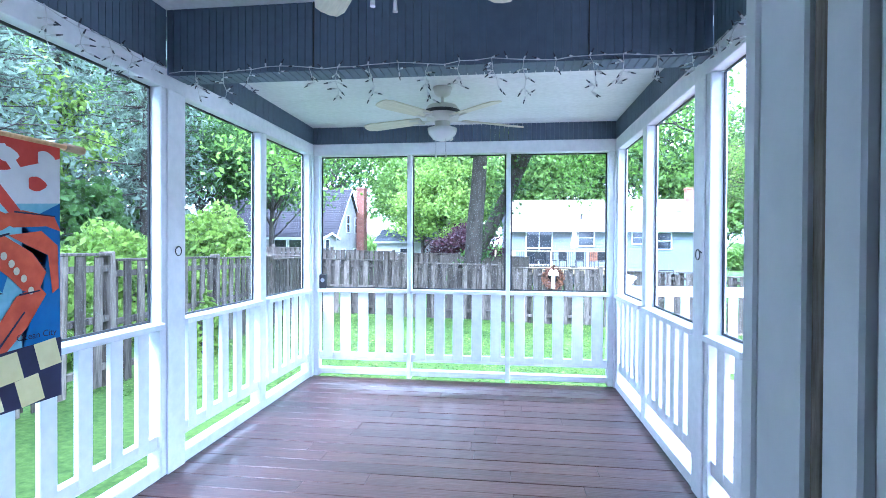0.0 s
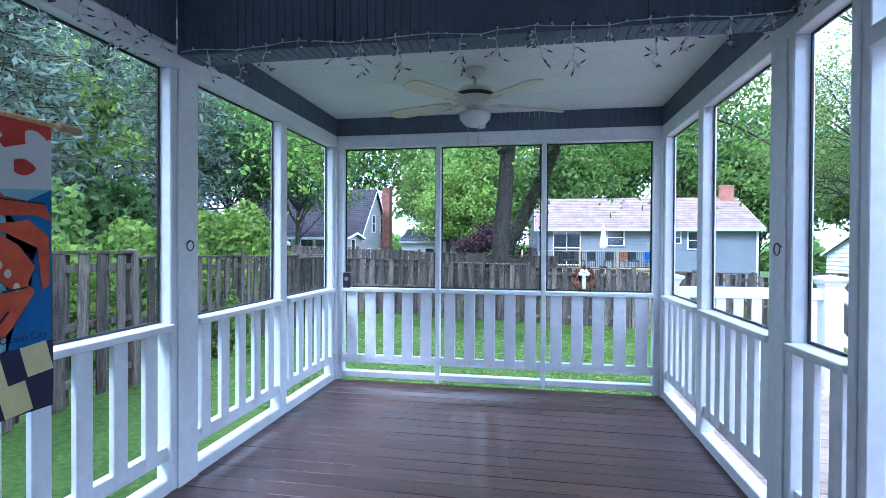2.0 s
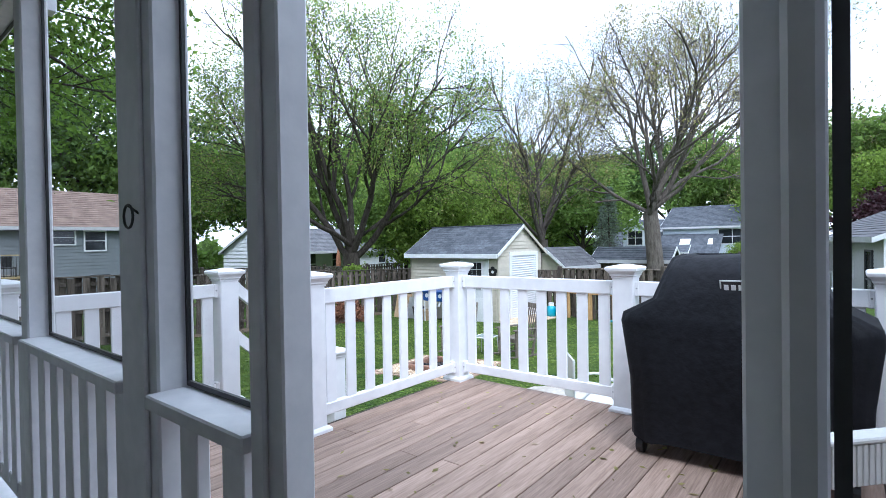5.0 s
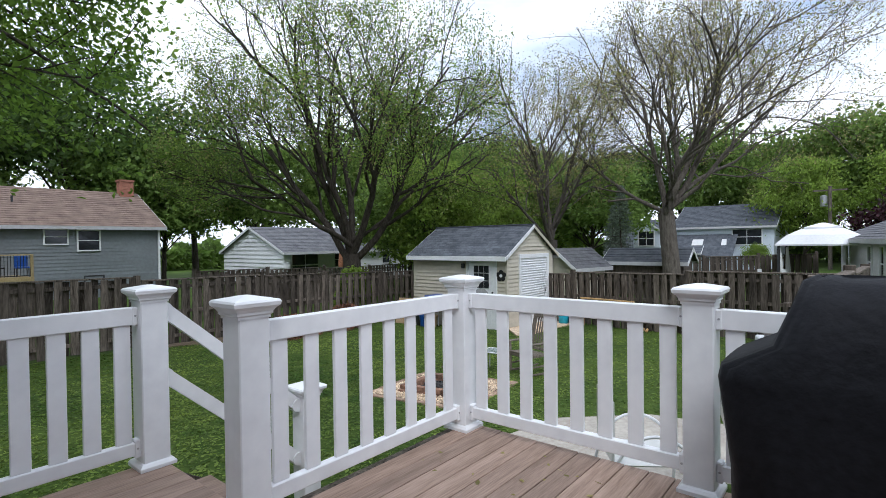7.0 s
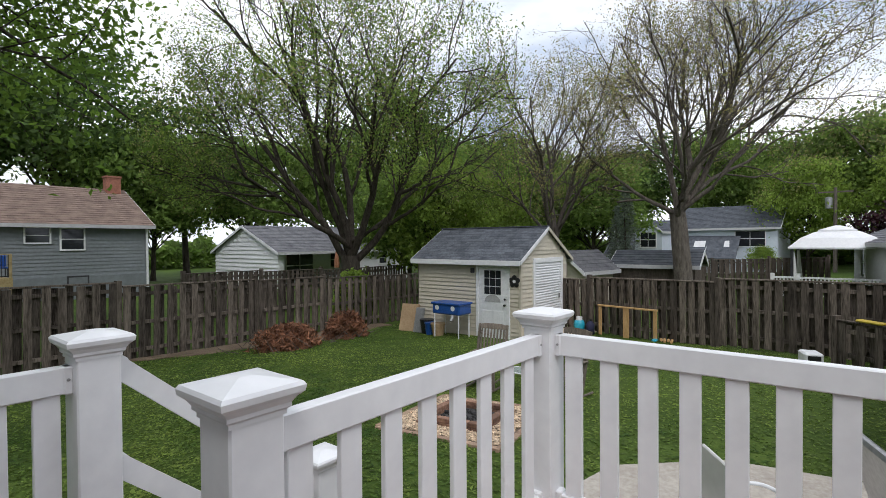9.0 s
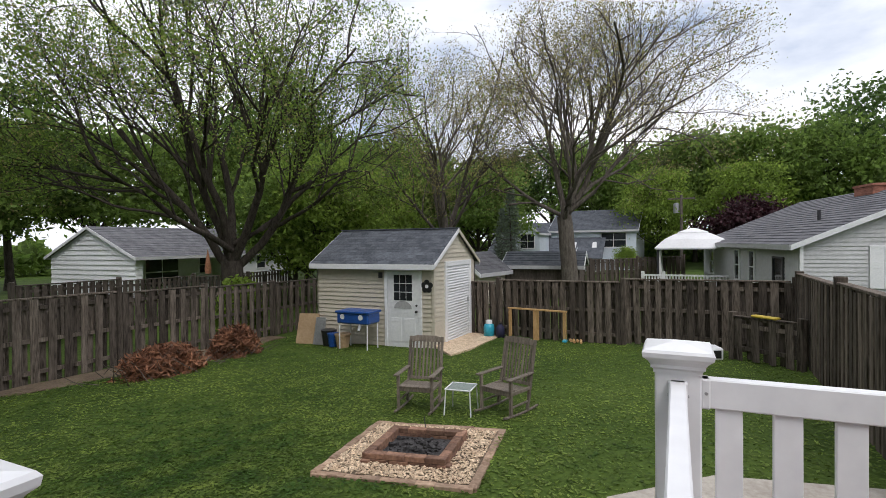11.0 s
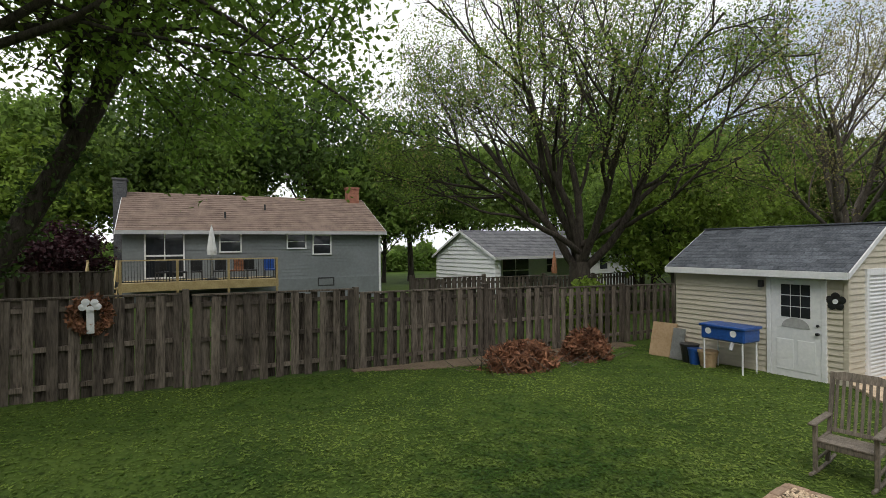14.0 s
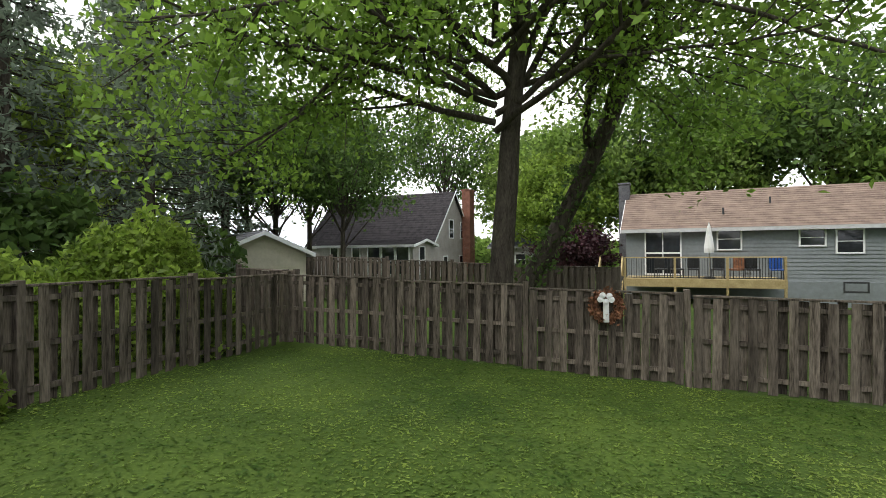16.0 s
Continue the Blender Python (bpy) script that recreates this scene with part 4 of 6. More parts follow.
def make_rocker():
    """Slatted rocking chair that looks along -y."""
    c = thing("rocking_chair", Matrix(), "weathered grey wooden rocking chair with slatted back on the lawn", "chair", "chairs by the fire pit")
    lean = 16
    for s in (-1, 1):
        x = s * 0.28
        bm = bmesh.new()
        pts = [(-0.42 + 0.1 * k, 0.02 + 0.0 + 0.55 * (0.05 * k * 2 / 2 - 0.25) ** 2 * 0.9) for k in range(10)]
        for (y0, z0), (y1, z1) in zip(pts, pts[1:]):
            rod(bm, (x, y0, z0 + 0.02), (x, y1 + 0.004, z1 + 0.02), 0.021, sides=6)
        part("rocker", bm, TEAK, c)
        part("leg", put(bmesh.new(), x - 0.022, -0.27, 0.05, x + 0.022, -0.22, 0.62, 0.005), TEAK, c)
        b = part("leg", put(bmesh.new(), x - 0.022, -0.025, 0.0, x + 0.022, 0.025, 1.08, 0.005), TEAK, c)
        b.matrix_basis = pose(0, 0.2, 0.06, -lean + 3, 0, 0)
        part("armrest", put(bmesh.new(), x - 0.04 + s * 0.015, -0.33, 0.6, x + 0.04 + s * 0.015, 0.33, 0.628, 0.008), TEAK, c)
        part("side_rail", put(bmesh.new(), x - 0.018, -0.22, 0.36, x + 0.018, 0.27, 0.41, 0.004), TEAK, c)
        part("stretcher", put(bmesh.new(), x - 0.012, -0.22, 0.17, x + 0.012, 0.22, 0.2, 0.004), TEAK, c)
    for k in range(6):
        part("seat_slat", put(bmesh.new(), -0.26, -0.27 + k * 0.085, 0.415 - 0.008 * k, 0.26, -0.27 + k * 0.085 + 0.07, 0.435 - 0.008 * k, 0.004), TEAK, c)
    part("front_rail", put(bmesh.new(), -0.26, -0.262, 0.35, 0.26, -0.235, 0.412, 0.004), TEAK, c)
    tilt = pose(0, 0.2, 0.06, -lean + 3, 0, 0)
    for k in range(8):
        x = -0.225 + k * 0.0643
        part("back_slat", put(bmesh.new(), x - 0.0165, -0.012, 0.4, x + 0.0165, 0.004, 1.0, 0.003), TEAK, c).matrix_basis = tilt
    bm = prism(bmesh.new(), [(-0.3, 0.99), (0.3, 0.99), (0.3, 1.06), (0.16, 1.095), (-0.16, 1.095), (-0.3, 1.06)], "y", -0.018, 0.014)
    part("top_rail", bm, TEAK, c).matrix_basis = tilt
    part("low_rail", put(bmesh.new(), -0.258, -0.016, 0.36, 0.258, 0.012, 0.41, 0.004), TEAK, c).matrix_basis = tilt
    return c


rocker = make_rocker()
rocker.matrix_world = pose(9.3, 7.86, ground_z(9.3, 7.86) - 0.01, 0, 0, -80) @ Matrix.Scale(0.9, 4)
other = copy_thing(rocker, pose(9.55, 6.62, ground_z(9.55, 6.62) - 0.01, 0, 0, -108))
tagged(other, "weathered wooden rocking chair turned towards the fire pit")
table = thing("side_table", pose(9.32, 7.2, ground_z(9.32, 7.2), 0, 0, 6) @ Matrix.Scale(0.83, 4), "small white metal side table with glass top between the chairs", "table")
part("glass_top", put(bmesh.new(), -0.21, -0.21, 0.435, 0.21, 0.21, 0.443, 0.002), TABLEGLASS, table, "frosted glass")
bm = bmesh.new()
for a, b in (((-0.22, -0.22), (0.22, -0.22)), ((0.22, -0.22), (0.22, 0.22)), ((0.22, 0.22), (-0.22, 0.22)), ((-0.22, 0.22), (-0.22, -0.22))):
    rod(bm, (*a, 0.437), (*b, 0.437), 0.013, sides=8)
part("top_ring", bm, WHITE, table)
for x in (-0.21, 0.21):
    for y in (-0.21, 0.21):
        part("leg", rod(bmesh.new(), (x, y, 0.43), (x * 1.12, y * 1.12, 0), 0.012, sides=8), WHITE, table)


def brush(x, y, rx, ry, hgt, seed, label):
    """A heap of cut, dried evergreen branches."""
    rg = np.random.default_rng(seed)
    h = thing("brush_pile", pose(x, y, ground_z(x, y)), label, "brush pile", "brush piles")
    n = 3600
    u = unit_rows(rg, n)
    rad = rg.uniform(0.2, 1.0, (n, 1)) ** 0.6
    c = u * rad * np.array([rx, ry, hgt])
    c[:, 2] = np.abs(c[:, 2])
    keep = np.array([noise.noise((p[0] * 3, p[1] * 3, p[2] * 3 + seed)) > -0.28 for p in c])
    part_ob = new("dry_sprays", quads_mesh("dry_sprays", leaves(rg, c[keep], 0.045, 0.2, 4.5), DRY))
    part_ob.parent = h
    bm = bmesh.new()
    for k in range(60):
        a = rg.uniform(0, 6.28)
        p = Vector((rx * 0.5 * rg.normal(), ry * 0.5 * rg.normal(), 0.05))
        rod(bm, p, p + Vector((math.cos(a) * 0.5, math.sin(a) * 0.4, rg.uniform(0.05, 0.5))), 0.009, 0.003, 5)
    tagged(part("dry_branches", bm, BARKL, h), kind="stuff")


brush(9.7, 14.1, 1.0, 0.6, 0.62, 3, "heap of dried red-brown evergreen branches by the fence")
brush(11.75, 14.25, 0.75, 0.5, 0.78, 4, "rounded heap of dried branches by the fence")
bm = bmesh.new()
for k in range(60):
    x = 6.5 + k * 0.135
    put(bm, x - 0.12, 14.8 + 0.0215 * (x - 5) + 0.22 * noise.noise((x * 1.7, 1, 0)) + 0.5 * max(0, 1 - k / 14) + 0.3 * max(0, (k - 50) / 10), ground_z(x, 15) - 0.05, x + 0.12, 15.5 + 0.03 * (x - 5), ground_z(x, 15) + 0.012 + 0.02 * noise.noise((x * 2.3, 4, 0)), 0.01)
tagged(part("soil_bed", bm, SOIL), "strip of bare soil along the fence", "soil", kind="structure")

wreath = thing("wreath", pose(1.885, 15.33, 0.38, 0, 0, 2.4), "orange-brown wreath with white bow hung on the fence", "wreath")
rg = np.random.default_rng(6)
n = 900
a = rg.uniform(0, 2 * math.pi, n)
rr = 0.24 + rg.normal(0, 0.045, n)
c = np.stack([rr * np.cos(a), -0.05 + rg.normal(0, 0.03, n), rr * np.sin(a)], 1)
ob = new("ring", quads_mesh("ring", leaves(rg, c, 0.06, 0.4, 1.6), DRY))
ob.parent = wreath
bm = bmesh.new()
put(bm, -0.055, -0.12, -0.3, 0.055, -0.1, 0.08, 0.01)
part("ribbon", bm, FLAGWHITE, wreath)
for k, (x, z) in enumerate(((-0.1, 0.14), (0.1, 0.14), (-0.06, 0.22), (0.06, 0.21), (0, 0.1))):
    part("bow_loop", spun(bmesh.new(), [(0.01, -0.04), (0.055, -0.02), (0.06, 0.02), (0.01, 0.04)], (0, 0, 0), 10), FLAGWHITE, wreath).matrix_basis = pose(x, -0.13, z, 80, 20 * k, 0)

# patio beside the deck
slab = part("patio", prism(bmesh.new(), [(4.9, 5.05), (5.9, 5.2), (7.2, 4.95), (8.0, 4.1), (8.3, 2.75), (4.9, 2.6)], "z", -0.12, 0.03), CONCRETE)
slab.matrix_world = pose(0, 0, ground_z(6.4, 3.8))
tagged(slab, "worn tan concrete patio beside the deck", "patio", kind="structure")


def tube(name, pts, r, mtl, parent):
    cu = bpy.data.curves.new(name, "CURVE")
    cu.dimensions, cu.bevel_depth, cu.bevel_resolution, cu.resolution_u = "3D", r, 2, 6
    sp = cu.splines.new("NURBS")
    sp.points.add(len(pts) - 1)
    for p, q in zip(sp.points, pts):
        p.co = (*q, 1)
    sp.use_endpoint_u, sp.order_u = True, 4
    tmp = bpy.data.objects.new(name, cu)
    me = bpy.data.meshes.new_from_object(tmp)
    bpy.data.objects.remove(tmp)
    me.materials.append(mtl)
    ob = new(name, me)
    ob.parent = parent
    return ob


lounge = thing("patio_chair", pose(5.95, 3.55, ground_z(6.4, 3.8) + 0.03, 0, 0, 35), "white tubular metal patio chair on the concrete", "chair")
for s in (-0.26, 0.26):
    tube("arm_loop", [(s, -0.35, 0.0), (s, -0.4, 0.35), (s, -0.2, 0.62), (s, 0.15, 0.6), (s, 0.3, 0.3), (s, 0.3, 0.0)], 0.013, WHITE, lounge)
part("seat", put(bmesh.new(), -0.25, -0.28, 0.36, 0.25, 0.25, 0.38, 0.008), FROST, lounge)
part("backrest", put(bmesh.new(), -0.25, 0.25, 0.38, 0.25, 0.275, 0.85, 0.008), FROST, lounge)
slide = thing("folded_lounger", pose(6.35, 2.95, ground_z(6.4, 3.8) + 0.03, 0, 0, 20), "grey folded lounger standing on the patio", "lounger")
part("panel", put(bmesh.new(), -0.3, -0.03, 0.05, 0.3, 0.03, 1.0, 0.02, pose(0, 0, 0, -18, 0, 0)), STEEL, slide)
part("foot", put(bmesh.new(), -0.28, -0.22, 0.0, 0.28, -0.17, 0.05, 0.01), BLACK, slide)
part("foot", put(bmesh.new(), -0.28, 0.12, 0.0, 0.28, 0.17, 0.05, 0.01), BLACK, slide)


def make_grill():
    """Gas grill under a fitted black cover that hangs in soft folds."""
    g = thing("covered_grill", pose(4.32, 2.02, -0.02, 0, 0, 90), "gas grill under a black fabric cover standing on the deck", "grill")
    prof = [(0.56, 0.28, 0.10), (0.57, 0.29, 0.45), (0.61, 0.32, 0.79), (0.60, 0.31, 0.84), (0.43, 0.28, 0.93), (0.37, 0.25, 1.08), (0.34, 0.15, 1.165), (0.3, 0.03, 1.185)]
    bm, n = bmesh.new(), 72
    rings = []
    for j, (hx, hy, z) in enumerate(prof):
        ring = []
        for k in range(n):
            a = 2 * math.pi * k / n
            c, s = math.cos(a), math.sin(a)
            p = 0.24
            x = hx * math.copysign(abs(c) ** p, c)
            y = hy * math.copysign(abs(s) ** p, s)
            fold = 0.02 * noise.noise((c * 3.1, s * 3.1, z * 0.8)) + 0.012 * math.sin(a * 11 + z) * max(0, 0.9 - z)
            ring.append(bm.verts.new((x * (1 + fold), y * (1 + 2 * fold), z + (0.05 * noise.noise((c * 2, s * 2, 7)) if j == 0 else 0.012 * noise.noise((c * 4, s * 4, z))))))
        rings.append(ring)
    for a, b in zip(rings, rings[1:]):
        for k in range(n):
            bm.faces.new((a[k], a[(k + 1) % n], b[(k + 1) % n], b[k]))
    bm.faces.new(rings[-1])
    part("cover", bm, COVER, g, "black weatherproof cover with soft folds", True)
    badge = part("badge", put(bmesh.new(), -0.12, 0.0, -0.04, 0.12, 0.004, 0.04), FLAGWHITE, g, "plain maker's badge")
    badge.matrix_basis = pose(-0.06, 0.262, 1.015, -17, 0, 0)
    part("badge_field", put(bmesh.new(), -0.075, 0.004, -0.033, 0.112, 0.006, 0.033), BLACK, badge)
    part("badge_field", put(bmesh.new(), -0.112, 0.004, -0.033, -0.078, 0.006, 0.033), RED, badge)
    bm = bmesh.new()
    for k in range(5):
        put(bm, -0.058 + k * 0.034, 0.006, -0.016, -0.036 + k * 0.034, 0.0075, 0.016)
    part("badge_bars", bm, FLAGWHITE, badge)
    for x in (-0.5, 0.5):
        for y in (-0.2, 0.2):
            part("wheel", rod(bmesh.new(), (x - 0.02, y, 0.05), (x + 0.02, y, 0.05), 0.05, sides=14), BLACK, g)
    part("cart_frame", put(bmesh.new(), -0.52, -0.22, 0.09, 0.52, 0.22, 0.13), DARKTRIM, g)


make_grill()
box = thing("planter_stand", pose(3.28, 1.48, -0.02, 0, 0, -41.2), "narrow white plastic stand with ribbed front beside the grill", "stand")
part("stand_top", put(bmesh.new(), -0.43, -0.04, 0.58, 0.43, 0.04, 0.6, 0.006), FROST, box)
part("apron", put(bmesh.new(), -0.42, -0.03, 0.435, 0.42, 0.03, 0.58, 0.006), FROST, box, "ribbed apron")
rib_me = to_mesh("rib", put(bmesh.new(), -0.008, -0.006, 0.44, 0.008, 0.0, 0.578, 0.002), FROST)
for k in range(34):
    piece("rib", rib_me, box, pose(-0.41 + k * 0.0245, -0.03, 0))
for sx in (-1, 1):
    for sy in (-1, 1):
        part("leg", rod(bmesh.new(), (sx * 0.38, sy * 0.018, 0.44), (sx * 0.39, sy * 0.05, 0.0), 0.01, sides=8), FROST, box)

# ---- porch furnishings ----
def make_fan(drop=0.0):
    """Five-blade ceiling fan with bowl light, hung from its canopy at the top."""
    f = thing("ceiling_fan", Matrix(), "cream five-blade ceiling fan with frosted light bowl", "ceiling fan", "porch fans")
    part("canopy", spun(bmesh.new(), [(0.03, drop - 0.07), (0.06, drop - 0.05), (0.075, drop)]), FANPAINT, f, smooth=True)
    part("downrod", rod(bmesh.new(), (0, 0, -0.13), (0, 0, drop - 0.06), 0.013), FANPAINT, f)
    part("motor", spun(bmesh.new(), [(0.06, -0.26), (0.12, -0.245), (0.135, -0.21), (0.135, -0.17), (0.11, -0.14), (0.04, -0.125)]), FANPAINT, f, smooth=True)
    part("motor_band", spun(bmesh.new(), [(0.139, -0.205), (0.139, -0.18)]), DARKTRIM, f)
    part("switch_housing", spun(bmesh.new(), [(0.055, -0.31), (0.06, -0.26)]), FANPAINT, f)
    part("light_bowl", spun(bmesh.new(), [(0.02, -0.41), (0.07, -0.395), (0.105, -0.355), (0.115, -0.315), (0.09, -0.31)]), FROST, f, "frosted glass bowl", True)
    outline = [(0.17, -0.05), (0.3, -0.058), (0.6, -0.066), (0.655, -0.05), (0.67, -0.02), (0.67, 0.02), (0.655, 0.05), (0.6, 0.066), (0.3, 0.058), (0.17, 0.05)]
    me = to_mesh("blade", prism(bmesh.new(), outline, "z", -0.004, 0.004), FANBLADE)
    bracket = bmesh.new()
    put(bracket, 0.1, -0.012, -0.012, 0.2, 0.012, -0.004, 0.003)
    for s in (-1, 1):
        put(bracket, 0.17, s * 0.035 - 0.008, -0.012, 0.26, s * 0.035 + 0.008, -0.005, 0.002)
    put(bracket, 0.165, -0.043, -0.012, 0.185, 0.043, -0.004, 0.002)
    bme = to_mesh("blade_bracket", bracket, FANPAINT)
    for k in range(5):
        m = pose(0, 0, -0.235, 0, 0, 18 + 72 * k) @ pose(0, 0, 0, 11, 2, 0)
        b = piece("blade", me, f, m)
        piece("blade_bracket", bme, b, Matrix())
    for x in (-0.045, 0.03):
        ch = part("pull_chain", rod(bmesh.new(), (x, -0.055, -0.3), (x, -0.055, -0.5), 0.0025, sides=6), STEEL, f)
        part("fob", rod(bmesh.new(), (x, -0.055, -0.54), (x, -0.055, -0.5), 0.009, 0.005, 8), FROST, ch)
    return f


fan = make_fan()
fan.matrix_world = pose(-0.02, 3.88, 2.58, 0, 0, 4)
near_fan = make_fan(0.1)
near_fan.matrix_world = pose(0.06, 1.62, 2.65, 0, 0, 35)


def string_lights(name, a, b, z, seed, label, normal):
    """Icicle lights: a white lead with short drops and dark-tipped bulbs."""
    r = random.Random(seed)
    s = thing(name, Matrix(), label, "string lights", "icicle lights")
    a, b = Vector(a), Vector(b)
    d = b - a
    wire, tips, bases = bmesh.new(), bmesh.new(), bmesh.new()
    normal = Vector(normal)

    def bulb(p, way):
        way = way.normalized()
        rod(bases, p, p + way * 0.02, 0.0048, sides=5)
        rod(tips, p + way * 0.02, p + way * 0.045, 0.0046, 0.0024, 5)

    n = int(d.length / 0.085)
    prev = a.copy()
    for k in range(1, n + 1):
        u = k / n
        p = a + d * u + Vector((0, 0, 0.008 * math.sin(u * 31 + seed) + r.uniform(-0.006, 0.006))) + normal * r.uniform(0.004, 0.012)
        rod(wire, prev, p, 0.0026, sides=4)
        bulb(p, Vector((r.uniform(-1, 1), r.uniform(-1, 1), r.uniform(-0.2, 1.2))))
        if k % 2 == 0:
            q = p.copy()
            for j in range(r.choice((1, 2, 3, 4, 4, 5))):
                q2 = q + Vector((r.uniform(-0.02, 0.02), r.uniform(-0.012, 0.012), -r.uniform(0.03, 0.05)))
                rod(wire, q, q2, 0.0017, sides=4)
                for w in range(2):
                    tip = q2 + Vector((r.uniform(-0.025, 0.025), r.uniform(-0.015, 0.015), r.uniform(-0.012, 0.006)))
                    rod(wire, q2, tip, 0.0014, sides=4)
                    bulb(tip, tip - q2 + Vector((0, 0, r.uniform(-0.01, 0.004))))
                q = q2
        prev = p
    for nm, bm, m in (("lead", wire, WIRE), ("bulb_socket", bases, WIRE), ("bulb_tip", tips, TIP)):
        tagged(part(nm, bm, m, s), kind="stuff")


string_lights("icicle_lights", (-1.5, 2.777, 2.375), (1.5, 2.777, 2.375), 2.3, 1, "white icicle light string with dark bulb tips along the beam", (0, -1, 0))
string_lights("icicle_lights", (-1.51, 0.6, 2.385), (-1.51, 2.75, 2.385), 2.3, 2, "white icicle light string along the porch header", (1, 0, 0))
string_lights("icicle_lights", (1.51, 0.6, 2.385), (1.51, 2.75, 2.385), 2.3, 3, "white icicle light string along the porch header", (-1, 0, 0))


def flag_shape(parent, name, pts, mtl, lift, label=""):
    """A printed patch of the banner; pts are (across, down) in metres from its top edge."""
    bm = bmesh.new()
    bm.faces.new([bm.verts.new((lift, u, -v)) for u, v in pts])
    bmesh.ops.triangulate(bm, faces=bm.faces[:])
    return part(name, bm, mtl, parent, label)


def make_flag():
    """Printed house banner on a wooden dowel; u runs along y to its free edge at 0.37."""
    f = thing("house_banner", pose(-1.43, 1.6, 1.785), "printed cloth banner with red crab and map", "banner")
    cloth = part("cloth", put(bmesh.new(), -0.003, -0.35, -1.06, 0, 0.37, 0, 0), FLAGSKY, f, "pale blue map print")
    dowel = part("dowel", rod(bmesh.new(), (-0.002, -0.4, 0.006), (-0.002, 0.49, 0.006), 0.011), PINE, f)
    part("dowel_end", rod(bmesh.new(), (-0.002, 0.4, 0.006), (-0.002, 0.49, 0.006), 0.018, sides=12), CARD, dowel)
    e = 0.0015
    # banded top in red and white with gold quarter
    flag_shape(f, "red_field", [(-0.35, 0), (0.37, 0), (0.37, 0.05), (0.14, 0.13), (-0.35, 0.2)], RED, e)
    flag_shape(f, "white_field", [(-0.35, 0.2), (0.14, 0.13), (0.37, 0.05), (0.37, 0.24), (-0.35, 0.3)], FLAGWHITE, e)
    flag_shape(f, "gold_field", [(-0.35, 0), (0.06, 0), (0.07, 0.06), (0.03, 0.12), (-0.05, 0.15), (-0.35, 0.15)], FLAGNAVY, 2 * e)
    for k in range(3):
        flag_shape(f, "gold_square", [(-0.33 + k * 0.13, 0.01 + 0.06 * (k % 2)), (-0.25 + k * 0.13, 0.01 + 0.06 * (k % 2)), (-0.22 + k * 0.13, 0.07 + 0.06 * (k % 2)), (-0.3 + k * 0.13, 0.07 + 0.06 * (k % 2))], FLAGGOLD, 3 * e)
    flag_shape(f, "red_bar", [(0.02, 0.16), (0.08, 0.15), (0.2, 0.29), (0.15, 0.3)], RED, 2 * e)
    flag_shape(f, "white_bar", [(0.09, 0.04), (0.13, 0.03), (0.26, 0.2), (0.22, 0.21)], FLAGWHITE, 2 * e)
    for u, v in ((0.14, 0.07), (0.3, 0.06), (0.26, 0.17)):
        flag_shape(f, "clover_patch", [(u + 0.04 * math.cos(t) * (1 + 0.2 * math.cos(3 * t)), v + 0.03 * math.sin(t)) for t in [k * math.pi / 8 for k in range(16)]], FLAGWHITE if v < 0.1 else RED, 2.5 * e)
    # map
    flag_shape(f, "deep_water", [(0.37, 0.24), (0.37, 0.84), (0.2, 0.84), (0.24, 0.7), (0.29, 0.6), (0.31, 0.45), (0.2, 0.33)], FLAGBLUE, e)
    flag_shape(f, "dark_bay", [(-0.35, 0.42), (0.1, 0.36), (0.16, 0.48), (0.12, 0.6), (0.02, 0.5), (-0.06, 0.58), (-0.12, 0.8), (-0.35, 0.84)], FLAGBLUE, e * 1.2)
    rg = random.Random(9)
    for k in range(16):
        u, v = rg.uniform(-0.1, 0.3), rg.uniform(0.48, 0.8)
        flag_shape(f, "place_mark", [(u, v), (u + rg.uniform(0.02, 0.05), v - 0.003), (u + 0.04, v + 0.005), (u, v + 0.006)], FLAGNAVY, 2 * e)
    # crab: shell, claws and legs
    flag_shape(f, "crab_shell", [(-0.35, 0.26), (-0.1, 0.24), (0.05, 0.27), (0.14, 0.3), (0.17, 0.33), (0.12, 0.36), (0.02, 0.4), (-0.35, 0.42)], CRAB, 3 * e)
    flag_shape(f, "crab_leg", [(0.08, 0.31), (0.2, 0.28), (0.34, 0.3), (0.37, 0.36), (0.3, 0.34), (0.16, 0.35)], CRAB, 3.5 * e)
    flag_shape(f, "crab_leg", [(0.14, 0.38), (0.28, 0.36), (0.355, 0.42), (0.36, 0.6), (0.33, 0.62), (0.31, 0.46), (0.22, 0.42)], CRAB, 3.5 * e)
    flag_shape(f, "crab_arm", [(0.0, 0.38), (0.12, 0.38), (0.24, 0.45), (0.3, 0.53), (0.27, 0.6), (0.2, 0.6), (0.14, 0.54), (0.04, 0.46)], CRAB, 4 * e)
    flag_shape(f, "crab_claw", [(0.26, 0.58), (0.3, 0.62), (0.22, 0.74), (0.1, 0.86), (0.0, 0.93), (0.03, 0.85), (0.1, 0.72), (0.17, 0.62)], CRAB, 4.5 * e)
    flag_shape(f, "crab_claw", [(0.1, 0.7), (0.06, 0.8), (-0.02, 0.9), (-0.06, 0.88), (0.0, 0.78)], RED, 5 * e)
    for u, v in ((0.12, 0.46), (0.15, 0.49), (0.2, 0.55), (0.17, 0.52), (0.23, 0.6)):
        flag_shape(f, "pale_spot", [(u + 0.013 * math.cos(t), v + 0.016 * math.sin(t)) for t in [k * math.pi / 5 for k in range(10)]], FANBLADE, 6 * e)
